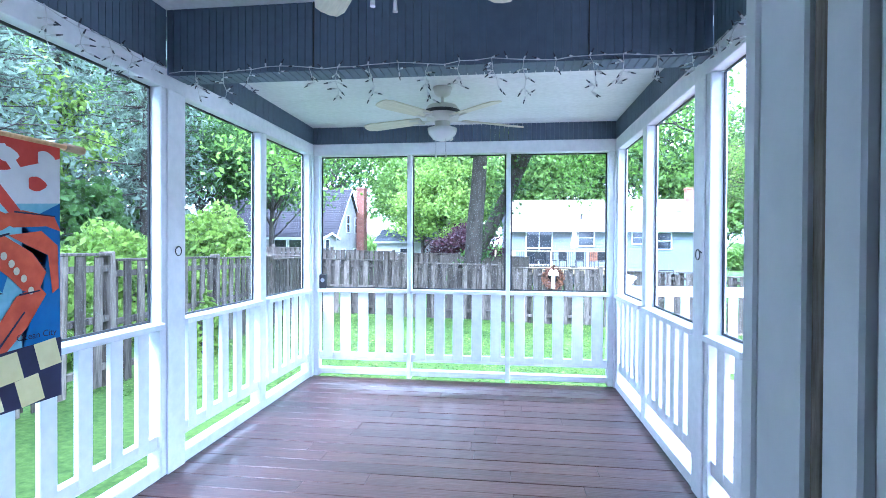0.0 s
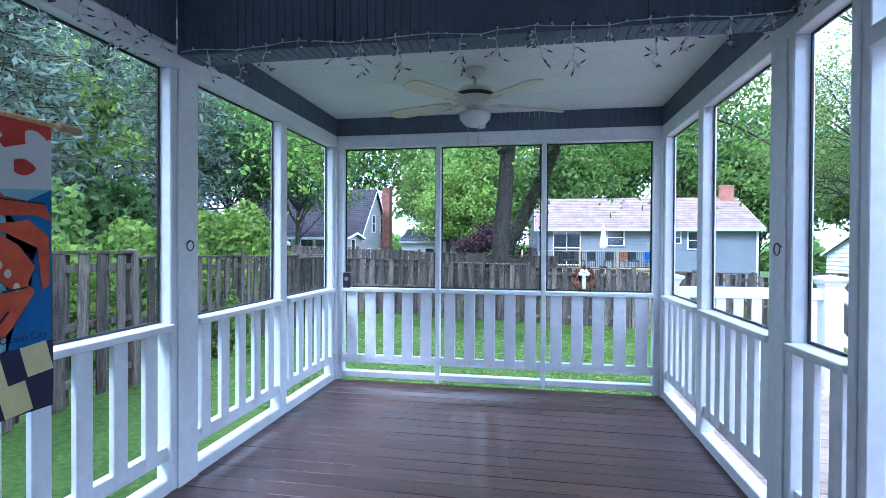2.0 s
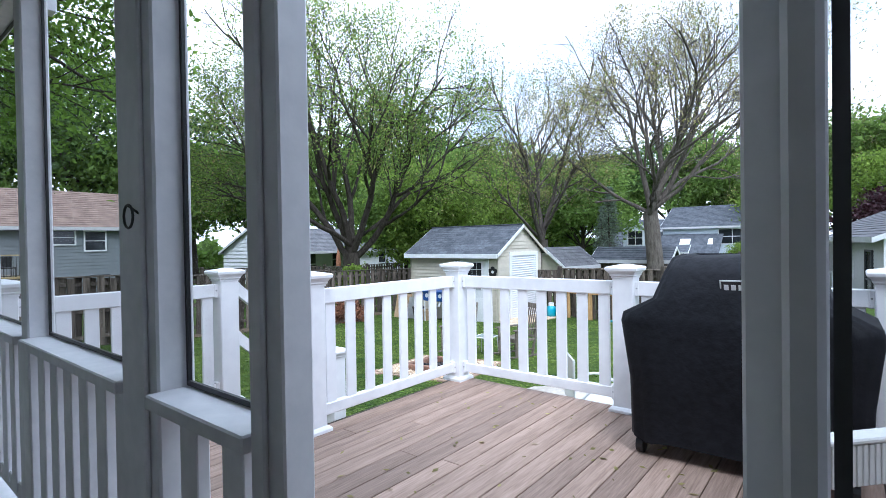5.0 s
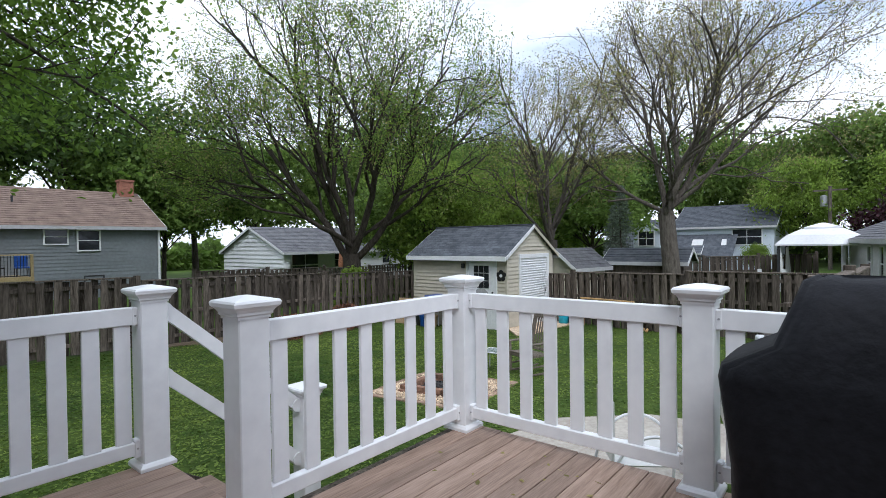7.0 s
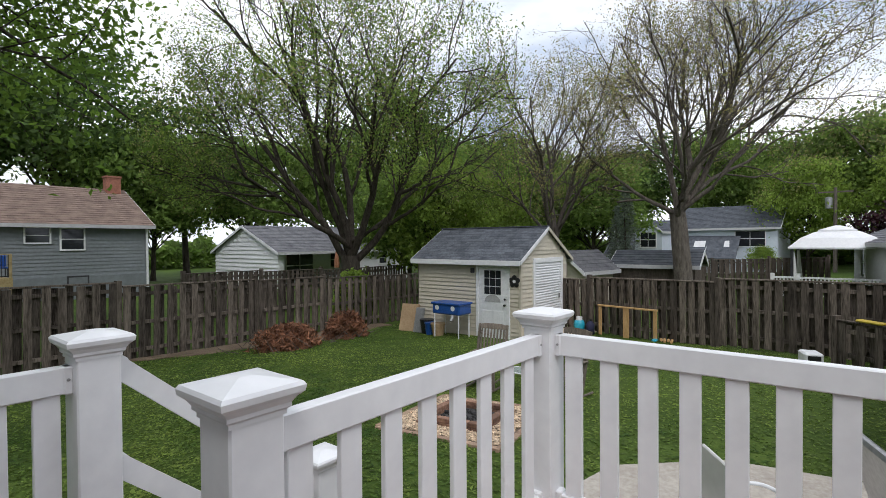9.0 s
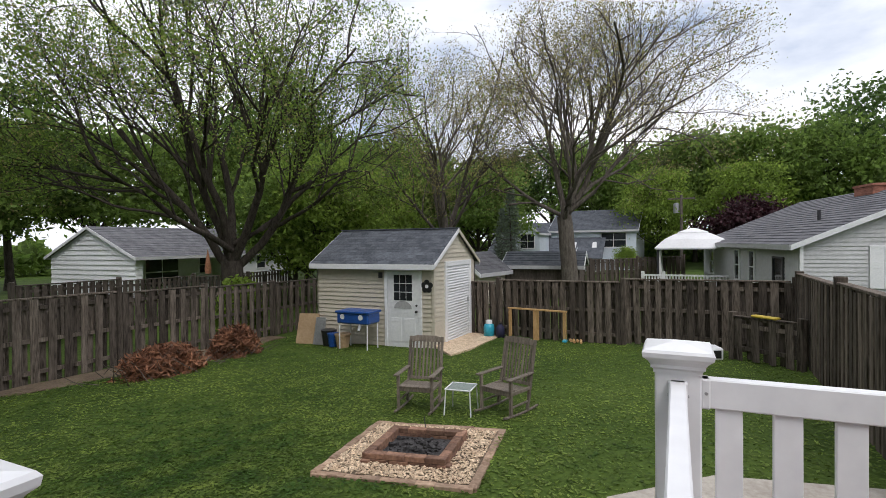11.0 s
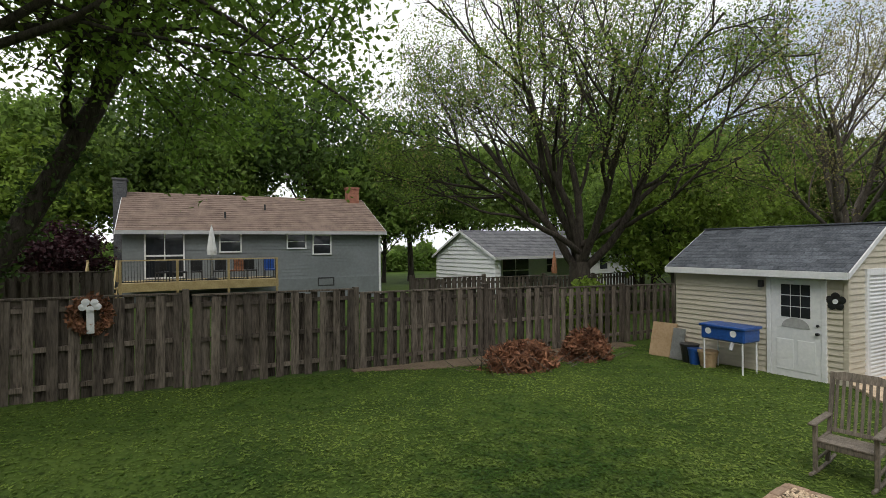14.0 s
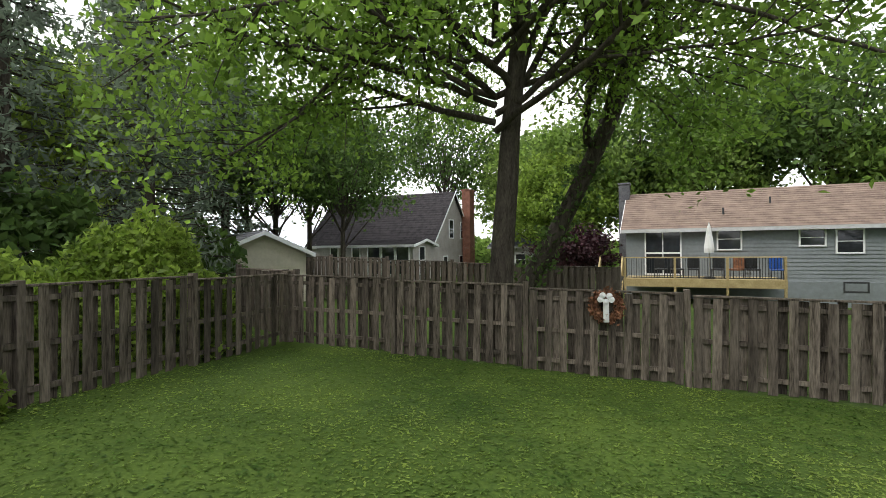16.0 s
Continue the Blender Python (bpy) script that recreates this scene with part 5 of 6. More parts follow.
    for pts in ([(0.02, 0.405), (0.14, 0.37), (0.145, 0.376), (0.03, 0.414)], [(0.16, 0.285), (0.34, 0.295), (0.34, 0.3), (0.16, 0.292)], [(0.18, 0.61), (0.27, 0.6), (0.27, 0.606), (0.18, 0.618)], [(0.05, 0.86), (0.2, 0.68), (0.205, 0.685), (0.055, 0.87)]):
        flag_shape(f, "ink_line", pts, FLAGNAVY, 6.5 * e)
    # checkered hem
    flag_shape(f, "hem_field", [(-0.35, 0.86), (0.37, 0.81), (0.37, 1.06), (-0.35, 1.06)], FLAGNAVY, 5 * e)
    for k, (u, v, t) in enumerate(((0.1, 0.845, 0), (0.27, 0.82, 0), (0.02, 0.95, 1), (0.19, 0.95, 1), (-0.07, 0.86, 0), (-0.15, 0.95, 1), (-0.24, 0.86, 0))):
        flag_shape(f, "gold_check", [(u - 0.03, v), (u + 0.07, v - 0.012), (u + 0.1, v + 0.1), (u + 0.0, v + 0.11)], FLAGGOLD, 6 * e)
    cu = bpy.data.curves.new("lettering", "FONT")
    cu.body, cu.size = "Ocean City", 0.038
    tmp = bpy.data.objects.new("lettering", cu)
    me = bpy.data.meshes.new_from_object(tmp)
    bpy.data.objects.remove(tmp)
    me.materials.append(FLAGNAVY)
    t = new("lettering", me)
    t.parent, t.matrix_basis = f, Matrix.Translation((5 * e, 0.17, -0.795)) @ pose(0, 0, 0, 90, 0, 90)
    part("hook", rod(bmesh.new(), (-0.09, 0.35, 0.02), (0.0, 0.35, 0.02), 0.006, sides=6), STEEL, f)
    part("hook", rod(bmesh.new(), (-0.09, -0.3, 0.02), (0.0, -0.3, 0.02), 0.006, sides=6), STEEL, f)


make_flag()
can = thing("black_box", pose(-1.42, 5.1, 0.91, 0, 0, 8), "small black speaker-like box on the end rail", "box")
part("case", put(bmesh.new(), -0.035, -0.035, 0, 0.035, 0.035, 0.15, 0.006), BLACK, can)
part("dial", rod(bmesh.new(), (0.0, -0.036, 0.09), (0.0, -0.04, 0.09), 0.02, sides=14), STEEL, can)
for x, y, rot in ((-XI + 0.0, 2.85, 90), (XI, 2.88, 90)):
    s = 1 if x > 0 else -1
    ring = thing("hook_ring", pose(x - s * 0.014, y, 1.33), "small dark iron ring screwed to the porch post", "ring")
    v = [(0.0, 0.028 * math.cos(k * math.pi / 8), 0.028 * math.sin(k * math.pi / 8)) for k in range(17)]
    bm = bmesh.new()
    for p, q in zip(v, v[1:]):
        rod(bm, (-s * 0.02 + p[0], p[1], p[2]), (-s * 0.02 + q[0], q[1], q[2]), 0.003, sides=6)
    part("loop", bm, DARKTRIM, ring)
    part("stem", rod(bmesh.new(), (0.014 * s, 0.0, 0.0), (-s * 0.02, 0.0, 0.026), 0.003, sides=6), DARKTRIM, ring)


# ---- trees ----
class Wood:
    """Gathers tapered limbs into one mesh and remembers the ends of its twigs."""

    def __init__(self, seed):
        self.r = random.Random(seed)
        self.v, self.f, self.tips = [], [], []
        self.inside = None

    def limb(self, p, way, length, r0, r1, level, rise=0.1, wander=0.16, keep_tips=False):
        sides = (10, 7, 5, 4, 3, 3)[min(level, 5)]
        n = max(2, min(9, int(length / (0.5 if level < 2 else 0.33)) + 1))
        p, way = Vector(p), Vector(way).normalized()
        path, last = [p.copy()], None
        for k in range(n + 1):
            rad = r0 + (r1 - r0) * k / n
            side = way.orthogonal().normalized()
            up = way.cross(side)
            flare = 1.0 + (0.55 * max(0, 1 - k * 1.4) if level == 0 else 0)
            start = len(self.v)
            for j in range(sides):
                a = 2 * math.pi * j / sides
                self.v.append(p + (side * math.cos(a) + up * math.sin(a)) * rad * flare)
            if last is not None:
                for j in range(sides):
                    self.f.append((last + j, last + (j + 1) % sides, start + (j + 1) % sides, start + j))
            last = start
            if k < n:
                way = (way + Vector((self.r.gauss(0, wander), self.r.gauss(0, wander), self.r.gauss(0, wander) + rise))).normalized()
                p = p + way * (length / n)
                path.append(p.copy())
                if self.inside and level > 0 and not self.inside(p):
                    break
        if keep_tips:
            self.tips += path[1:]
        return path, way

    def branch(self, p, way, length, radius, level, top, spread, rise, kids, wander=0.14):
        path, end = self.limb(p, way, length, radius, radius * (0.5 if level < top else 0.35), level, rise, wander, level >= top - 1)
        if level >= top or (self.inside and not self.inside(path[-1]) and level > top - 3):
            return
        for k in range(kids[min(level, len(kids) - 1)]):
            t = 0.3 + 0.7 * (k + self.r.random() * 0.8) / kids[min(level, len(kids) - 1)]
            i = min(len(path) - 1, max(1, int(t * (len(path) - 1) + 0.5)))
            base = path[i]
            along = (path[i] - path[i - 1]).normalized()
            a = self.r.uniform(0, 2 * math.pi)
            side = along.orthogonal().normalized()
            side = (Matrix.Rotation(a, 3, along) @ side)
            ang = radians(self.r.uniform(*spread))
            d = along * math.cos(ang) + side * math.sin(ang)
            self.branch(base, d, length * self.r.uniform(0.5, 0.75), radius * self.r.uniform(0.36, 0.52), level + 1, top, spread, rise, kids, wander)

    def mesh(self, name, mtl):
        me = raw_mesh(name, self.v, self.f, mtl)
        me.shade_smooth()
        return me


def tree_thing(m, label, wood, bark, leaf_arrays, group=""):
    t = thing("tree", m, label, "tree", group)
    ob = new("trunk", wood.mesh("trunk", bark))
    ob.parent = t
    for corners, mtl in leaf_arrays:
        c = new("crown", quads_mesh("crown", corners, mtl))
        c.parent = t
    return t


def spray(rg, tips, per, spread, size, low=None, long=1.5):
    """Leaves scattered round twig points."""
    tips = np.array([tuple(p) for p in tips])
    if low is not None:
        tips = tips[low(tips)]
    c = np.repeat(tips, per, axis=0) + rg.normal(0, spread, (len(tips) * per, 3))
    return leaves(rg, c, size, 0.4, long)


def vase_tree(x, y, seed, stems, fork_h, reach, radius, label, buds, green, bark, dome, kids, top=6, low_limbs=(), shift=(0, 0)):
    """Broad open tree just coming into leaf: straight stems fanning out of a short trunk, many fine twigs, leaves mostly on the lower boughs."""
    w = Wood(seed)
    g = ground_z(x, y)
    cz, rx, rz = dome

    def inside(p):
        q = Vector(((p.x - shift[0]) / rx, (p.y - shift[1]) / rx, (p.z - cz) / rz))
        return q.length < 1 + 0.16 * noise.noise(q.normalized() * 2.4 + Vector((seed, 0, 0)))
    w.inside = inside
    path, way = w.limb((0, 0, -0.2), (0, 0, 1), fork_h + 0.2, radius, radius * 0.85, 0, 0.1, 0.03)
    for k in range(stems):
        a = 2 * math.pi * (k + w.r.random() * 0.6) / stems
        tilt = radians((9, 24, 36, 16, 30, 44)[k % 6] + w.r.uniform(-4, 4))
        d = Vector((math.cos(a) * math.sin(tilt) + shift[0] * 0.1, math.sin(a) * math.sin(tilt) + shift[1] * 0.1, math.cos(tilt)))
        w.branch(path[-1] - Vector((0, 0, 0.2 * (k % 3))), d, reach * w.r.uniform(0.9, 1.15), radius * 0.36, 1, top, (20, 46), 0.03, kids, 0.09)
    for a, tilt, z, ln in low_limbs:
        d = Vector((math.cos(radians(a)) * math.sin(radians(tilt)), math.sin(radians(a)) * math.sin(radians(tilt)), math.cos(radians(tilt))))
        w.branch((0, 0, z), d, ln, radius * 0.26, 1, top, (20, 50), 0.02, kids, 0.1)
    rg = np.random.default_rng(seed)
    tips = np.array([tuple(p) for p in w.tips])
    rg.shuffle(tips)
    height = np.clip((tips[:, 2] - fork_h) / (cz + rz - fork_h), 0, 1)
    sets = []
    for share, mtl, size, per, fall in ((buds, BUDLEAF, 0.055, 4, 0.0), (green, WOODLEAF, 0.06, 4, 0.75), (green * 0.9, LIMELEAF, 0.064, 4, 0.65)):
        keep = tips[rg.random(len(tips)) < share * (1 - fall * height ** 0.8)]
        if len(keep):
            sets.append((spray(rg, keep, per, 0.15, size), mtl))
    return tree_thing(pose(x, y, g), label, w, bark, sets)


vase_tree(16.0, 18.9, 21, 6, 2.4, 6.6, 0.44, "big multi-stemmed tree with young green leaves behind the fence", 0.15, 0.62, BARK, (7.6, 7.3, 8.3), (0, 5, 4, 4, 4, 3), 6, ((190, 60, 2.7, 5.6), (320, 58, 3.0, 5.0)))
vase_tree(29.0, 16.3, 22, 4, 3.0, 5.8, 0.4, "open-crowned tree with opening buds behind the shed", 0.6, 0.1, BARKL, (8.4, 6.4, 6.6), (0, 6, 4, 4, 3, 2), 6, ((150, 62, 3.0, 5.4), (250, 58, 3.4, 5.0), (20, 60, 3.2, 5.0)))
vase_tree(27.0, 9.0, 27, 5, 4.0, 6.2, 0.42, "tall spreading tree with bare grey limbs and opening buds", 0.6, 0.05, BARKL, (9.2, 7.2, 6.4), (0, 6, 4, 4, 3, 2), 6, ((285, 60, 4.2, 6.6), (100, 60, 3.8, 5.6), (190, 55, 4.4, 5.2), (330, 58, 4.6, 6.2)), (0.9, -1.9))


def clump_points(rg, n_clumps, per, rx, rz, centre_z, size, bottom=-0.75):
    u = unit_rows(rg, n_clumps * 2)
    u = u[u[:, 2] > bottom][:n_clumps]
    rad = rg.uniform(0.35, 1.0, (len(u), 1)) ** 0.55 * rg.uniform(0.75, 1.15, (len(u), 1))
    cc = u * rad * np.array([rx, rx, rz]) + np.array([0, 0, centre_z])
    c = np.repeat(cc, per, axis=0) + rg.normal(0, 1, (len(cc) * per, 3)) * rx * np.array([0.16, 0.16, 0.1]) * rg.uniform(0.7, 1.3, (len(cc) * per, 1))
    return cc, leaves(rg, c, size)


def big_oak():
    """Large oak in fresh leaf just behind the fence, its long leafy boughs hanging over the lawn."""
    w = Wood(31)
    path, way = w.limb((0, 0, -0.2), (0.02, 0, 1), 9.5, 0.31, 0.17, 0, 0.1, 0.03)
    rg = np.random.default_rng(31)
    for k in range(12):
        i = len(path) - 1 - (k % 4)
        a = k * 2.4
        t = radians(w.r.uniform(18, 52))
        d = Vector((math.cos(a) * math.sin(t), math.sin(a) * math.sin(t), math.cos(t)))
        w.branch(path[i], d, w.r.uniform(4.2, 5.8), 0.1, 1, 3, (25, 60), 0.03 if k % 3 else 0.0, (0, 6, 5))
    # long boughs: bearing, start height, length, climb
    w.inside = lambda p: math.hypot(p.x, p.y) < 7.6 and p.z > 4.2
    for a, z, ln, climb in ((-20, 5.2, 6.6, 0.5), (10, 5.6, 6.6, 0.45), (40, 6.0, 6.4, 0.5), (-35, 6.8, 6.6, 0.6), (0, 7.2, 6.8, 0.5), (-70, 7.4, 4.4, 0.7), (-110, 6.0, 4.8, 0.4), (190, 7.2, 5.6, 0.5), (140, 6.8, 5.6, 0.5), (205, 5.4, 5.6, 0.2), (232, 5.8, 5.2, 0.3), (172, 6.0, 5.8, 0.3)):
        d = Vector((math.cos(radians(a)), math.sin(radians(a)), climb))
        w.branch((0, 0, z), d, ln, 0.085, 1, 3, (25, 60), 0.0, (0, 8, 5), 0.1)
    tips = np.array([tuple(p) for p in w.tips])
    tips = tips[(tips[:, 2] > 4.3)]
    clump = tips[rg.random(len(tips)) < 0.5]
    hanging = clump[rg.random(len(clump)) < 0.3]
    hanging = hanging - np.stack([np.zeros(len(hanging)), np.zeros(len(hanging)), rg.uniform(0.3, 1.2, len(hanging))], 1)
    clump = np.concatenate([clump, hanging])
    return tree_thing(pose(-0.66, 16.4, ground_z(-0.66, 16.4)), "large oak in fresh green leaf standing behind the fence", w, BARK, [(spray(rg, clump, 22, 0.3, 0.1), OAKLEAF)])


big_oak()
lean = Wood(33)
lean_path, lean_way = lean.limb((0, 0, -0.3), (0.6, 0.24, 1), 9.5, 0.3, 0.22, 0, 0.015, 0.02)
for k in range(9):
    a = k * 2.4
    lean.branch(lean_path[-1 - k % 4], Vector((math.cos(a) * 0.8, math.sin(a) * 0.8, 0.7)), 4.2, 0.14, 1, 3, (25, 55), 0.03, (0, 5, 4))
rg33 = np.random.default_rng(33)
ivy = np.array([tuple(p) for p in lean_path])
ivy = np.repeat(ivy[:7], 260, axis=0) + np.concatenate([rg33.normal(0, 0.22, (7 * 260, 2)), rg33.uniform(-0.7, 0.7, (7 * 260, 1))], 1)
tree_thing(pose(-1.95, 20.0, ground_z(-1.95, 20.0)), "leaning dark trunk grown over with ivy", lean, BARK, [(spray(rg33, lean.tips, 5, 0.35, 0.12), LIMELEAF), (leaves(rg33, ivy, 0.11), DARKLEAF)])


def woodland_tree(seed, height, width, mtl, n_clumps, per, size, label, low=0.25):
    """Rounded woodland tree with an uneven, gappy crown."""
    w = Wood(seed)
    rg = np.random.default_rng(seed)
    path, _ = w.limb((0, 0, -0.3), (w.r.gauss(0, 0.04), w.r.gauss(0, 0.04), 1), height * 0.75, height * 0.02, height * 0.006, 0, 0.1, 0.05)
    centre = height * (1 + low) / 2
    cc, corners = clump_points(rg, n_clumps, per, width / 2, height * (1 - low) / 2, centre, size)
    for p in cc[::4]:
        i = max(1, min(len(path) - 1, int(len(path) * 0.75 * p[2] / height)))
        w.limb(path[i], Vector(p) - path[i], (Vector(p) - path[i]).length, height * 0.006, 0.02, 2, 0.02, 0.06)
    return tree_thing(pose(0, 0, -50), label, w, BARK, [(corners, mtl)], "woods round the yard")


def conifer(seed, height, width):
    """Dark spruce-like evergreen with drooping tiers."""
    w = Wood(seed)
    rg = np.random.default_rng(seed)
    w.limb((0, 0, -0.3), (0, 0, 1), height, 0.2, 0.03, 0, 0.1, 0.01)
    c = []
    z = height * 0.06
    while z < height * 0.98:
        n = 10
        reach = width / 2 * (1 - z / height) ** 0.8 + 0.15
        for k in range(n):
            a = rg.uniform(0, 6.28)
            ln = reach * rg.uniform(0.7, 1.15)
            d = Vector((math.cos(a), math.sin(a), -0.18))
            w.limb((0, 0, z), d, ln, 0.03, 0.01, 4, 0.03, 0.05)
            t = rg.uniform(0.2, 1.0, 30)[:, None]
            c.append(np.array([[0, 0, z]]) + t * ln * np.array([[d.x, d.y, -0.2]]) + rg.normal(0, 0.12, (30, 3)))
        z += height * 0.035
    c = np.concatenate(c)
    return tree_thing(pose(0, 0, -50), "tall dark evergreen tree with drooping branches", w, BARK, [(leaves(rg, c, 0.1, 0.3, 2.6), NEEDLE)], "woods round the yard")


KINDS = [
    woodland_tree(41, 12, 9.5, WOODLEAF, 105, 110, 0.27, "mid-green broadleaf tree in the woods"),
    woodland_tree(42, 15, 10.5, DARKLEAF, 80, 110, 0.24, "tall dark green broadleaf tree in the woods", 0.33),
    woodland_tree(43, 9, 7.5, LIMELEAF, 80, 150, 0.19, "young light green tree", 0.15),
    conifer(44, 13, 6.0),
    woodland_tree(45, 8, 8.5, PURPLE, 80, 120, 0.26, "dark purple-leaved ornamental tree", 0.12),
]
SPOTS = [
    # beyond the left-hand fence
    (3, -11.5, 15.5, 1.0), (3, -17.5, 18.5, 1.15), (3, -16.0, 14.0, 1.2), (3, -16.5, 23.0, 1.2), (3, -12.5, 10.5, 1.0), (3, -15.0, 8.0, 1.1),
    (1, -14.0, 2.0, 0.8), (2, -19.0, 17.0, 1.0), (1, -13.0, -3.0, 1.0), (1, -20.0, 28.0, 0.8), (1, -18.5, 31.5, 0.8), (3, -19.5, 8.5, 1.2), (1, -23.0, 20.0, 0.8),
    (1, -12.8, 27.2, 0.62), (1, -16.5, 26.0, 0.7),
    # round the houses ahead
    (1, -18.0, 52.0, 1.1), (0, -7.5, 49.0, 0.9), (1, -27.0, 46.0, 1.2), (0, -9.0, 54.0, 1.1), (2, -4.5, 43.0, 1.1), (4, -2.2, 35.5, 0.5), (0, -3.0, 46.0, 1.1), (1, 1.0, 49.0, 1.1), (0, 5.5, 47.0, 1.05), (1, 9.0, 51.0, 1.2), (1, 13.0, 48.0, 1.15), (0, 17.5, 46.0, 1.1),
    (0, 19.5, 47.5, 0.9), (1, 22.5, 48.0, 1.1), (0, 28.0, 47.0, 1.1), (0, 35.0, 43.0, 1.1), (1, 40.0, 40.0, 1.2), (0, 46.0, 36.0, 1.1),
    # behind the multi-stemmed tree and the shed
    (0, 23.5, 22.5, 0.6), (2, 23.0, 20.3, 0.75), (2, 26.5, 24.5, 0.9), (2, 31.0, 22.0, 0.85), (0, 35.0, 27.0, 0.9), (0, 41.0, 27.0, 1.0), (0, 44.0, 20.0, 0.9), (3, 35.5, 14.5, 0.5), (3, 37.5, 15.8, 0.42), (2, 46.0, 24.5, 1.1), (2, 44.5, 8.0, 0.25),
    # far woods
    (0, 64.0, 26.0, 1.25), (1, 66.0, 19.0, 1.15), (0, 63.0, 13.0, 1.15), (0, 68.0, 8.0, 1.25), (0, 66.0, 2.5, 1.2), (0, 64.0, -3.0, 1.15), (0, 62.0, -9.0, 1.15), (1, 66.0, -14.0, 1.25), (0, 62.0, -19.0, 1.15), (0, 60.0, -26.0, 1.2), (0, 56.0, -33.0, 1.2), (2, 56.0, 6.0, 1.0), (2, 57.0, -1.5, 1.05),
    (4, 50.5, -0.9, 0.76), (0, 57.0, 33.0, 1.2), (1, 52.0, 42.0, 1.2),
    # behind the start of the walk: closing trees, mostly unseen, added for reflections
    (1, -24.0, -8.0, 1.2), (0, -16.0, -16.0, 1.1), (0, 16.0, -22.0, 1.1), (0, 28.0, -28.0, 1.1), (1, 40.0, -34.0, 1.2), (0, -30.0, 8.0, 1.2), (1, -30.0, 32.0, 1.2),
]
spin = random.Random(77)
used = set()
for kind, x, y, s in SPOTS:
    size0 = KINDS[kind].scale.copy() if kind in used else Vector((1, 1, 1))
    m = pose(x, y, ground_z(x, y) - 0.05, 0, 0, spin.uniform(0, 360)) @ Matrix.Diagonal((s * spin.uniform(0.9, 1.1), s * spin.uniform(0.9, 1.1), s * spin.uniform(0.93, 1.07), 1)) @ Matrix.Diagonal((1 / size0.x, 1 / size0.y, 1 / size0.z, 1))
    if kind not in used:
        used.add(kind)
        KINDS[kind].matrix_world = m
    else:
        copy_thing(KINDS[kind], m)


rgh = np.random.default_rng(91)
ang = rgh.uniform(0, 2 * math.pi, 42000)
rad = rgh.uniform(56, 66, 42000)
hx, hy = 10 + rad * np.cos(ang) * 1.02, 12 + rad * np.sin(ang)
top = np.array([3.2 + 2.2 * noise.noise((a * 9, 0, 3)) + 1.4 * noise.noise((a * 31, 1, 3)) for a in ang])
hz = -1.6 + rgh.uniform(0, 1, 42000) ** 0.8 * top
hedge = new("undergrowth", quads_mesh("undergrowth", leaves(rgh, np.stack([hx, hy, hz], 1), 0.75), WOODLEAF))
tagged(hedge, "dense green undergrowth at the edge of the woods", "undergrowth", kind="stuff")


def bush(x, y, rx, ry, hgt, n, size, mtl, seed, label):
    """Dense leafy bush with an uneven top."""
    rg = np.random.default_rng(seed)
    b = thing("bush", pose(x, y, ground_z(x, y)), label, "bush", "bushes along the fence")
    u = unit_rows(rg, n)
    u[:, 2] = np.abs(u[:, 2])
    lump = 1 + 0.3 * np.array([noise.noise((p[0] * 2.3 + seed, p[1] * 2.3, p[2] * 2.3)) for p in u])[:, None]
    c = u * rg.uniform(0.5, 1.0, (n, 1)) ** 0.35 * lump * np.array([rx, ry, hgt])
    ob = new("foliage", quads_mesh("foliage", leaves(rg, c, size), mtl))
    ob.parent = b
    w = Wood(seed)
    for k in range(7):
        w.limb((w.r.uniform(-0.2, 0.2), w.r.uniform(-0.2, 0.2), -0.1), (w.r.uniform(-1, 1), w.r.uniform(-1, 1), 1.5), hgt * 0.8, 0.03, 0.01, 3)
    ob = new("stems", w.mesh("stems", BARK))
    ob.parent = b


bush(-7.3, 12.4, 1.9, 1.9, 2.75, 14000, 0.1, LIMELEAF, 51, "tall bright green rounded bush behind the fence")
bush(-7.6, 9.6, 1.8, 1.7, 2.05, 9000, 0.1, LIMELEAF, 52, "bright green spreading bush behind the fence")
bush(-6.9, 6.6, 1.3, 1.6, 1.9, 4500, 0.11, LIMELEAF, 53, "yellow-green bush behind the fence")
bush(-7.6, 4.2, 1.6, 1.6, 2.3, 5000, 0.12, WOODLEAF, 54, "green shrub behind the fence")
bush(-4.8, 8.3, 0.35, 0.45, 0.95, 700, 0.09, LIMELEAF, 55, "small light green shrub against the fence")
bush(-9.5, 7.5, 2.0, 2.2, 3.2, 7000, 0.15, WOODLEAF, 56, "large green shrub behind the fence")
bush(-11.5, 12.5, 2.0, 2.4, 3.6, 5000, 0.2, DARKLEAF, 58, "dark green shrubbery under the evergreens")
bush(-13.0, 17.5, 2.4, 2.6, 3.4, 5000, 0.22, DARKLEAF, 59, "dark green shrubbery under the evergreens")
bush(-13.0, 7.0, 2.2, 2.6, 4.0, 5000, 0.2, DARKLEAF, 60, "dark green shrubbery under the evergreens")
bush(14.4, 16.9, 0.9, 0.7, 1.9, 1600, 0.12, LIMELEAF, 57, "light green shrub behind the fence")


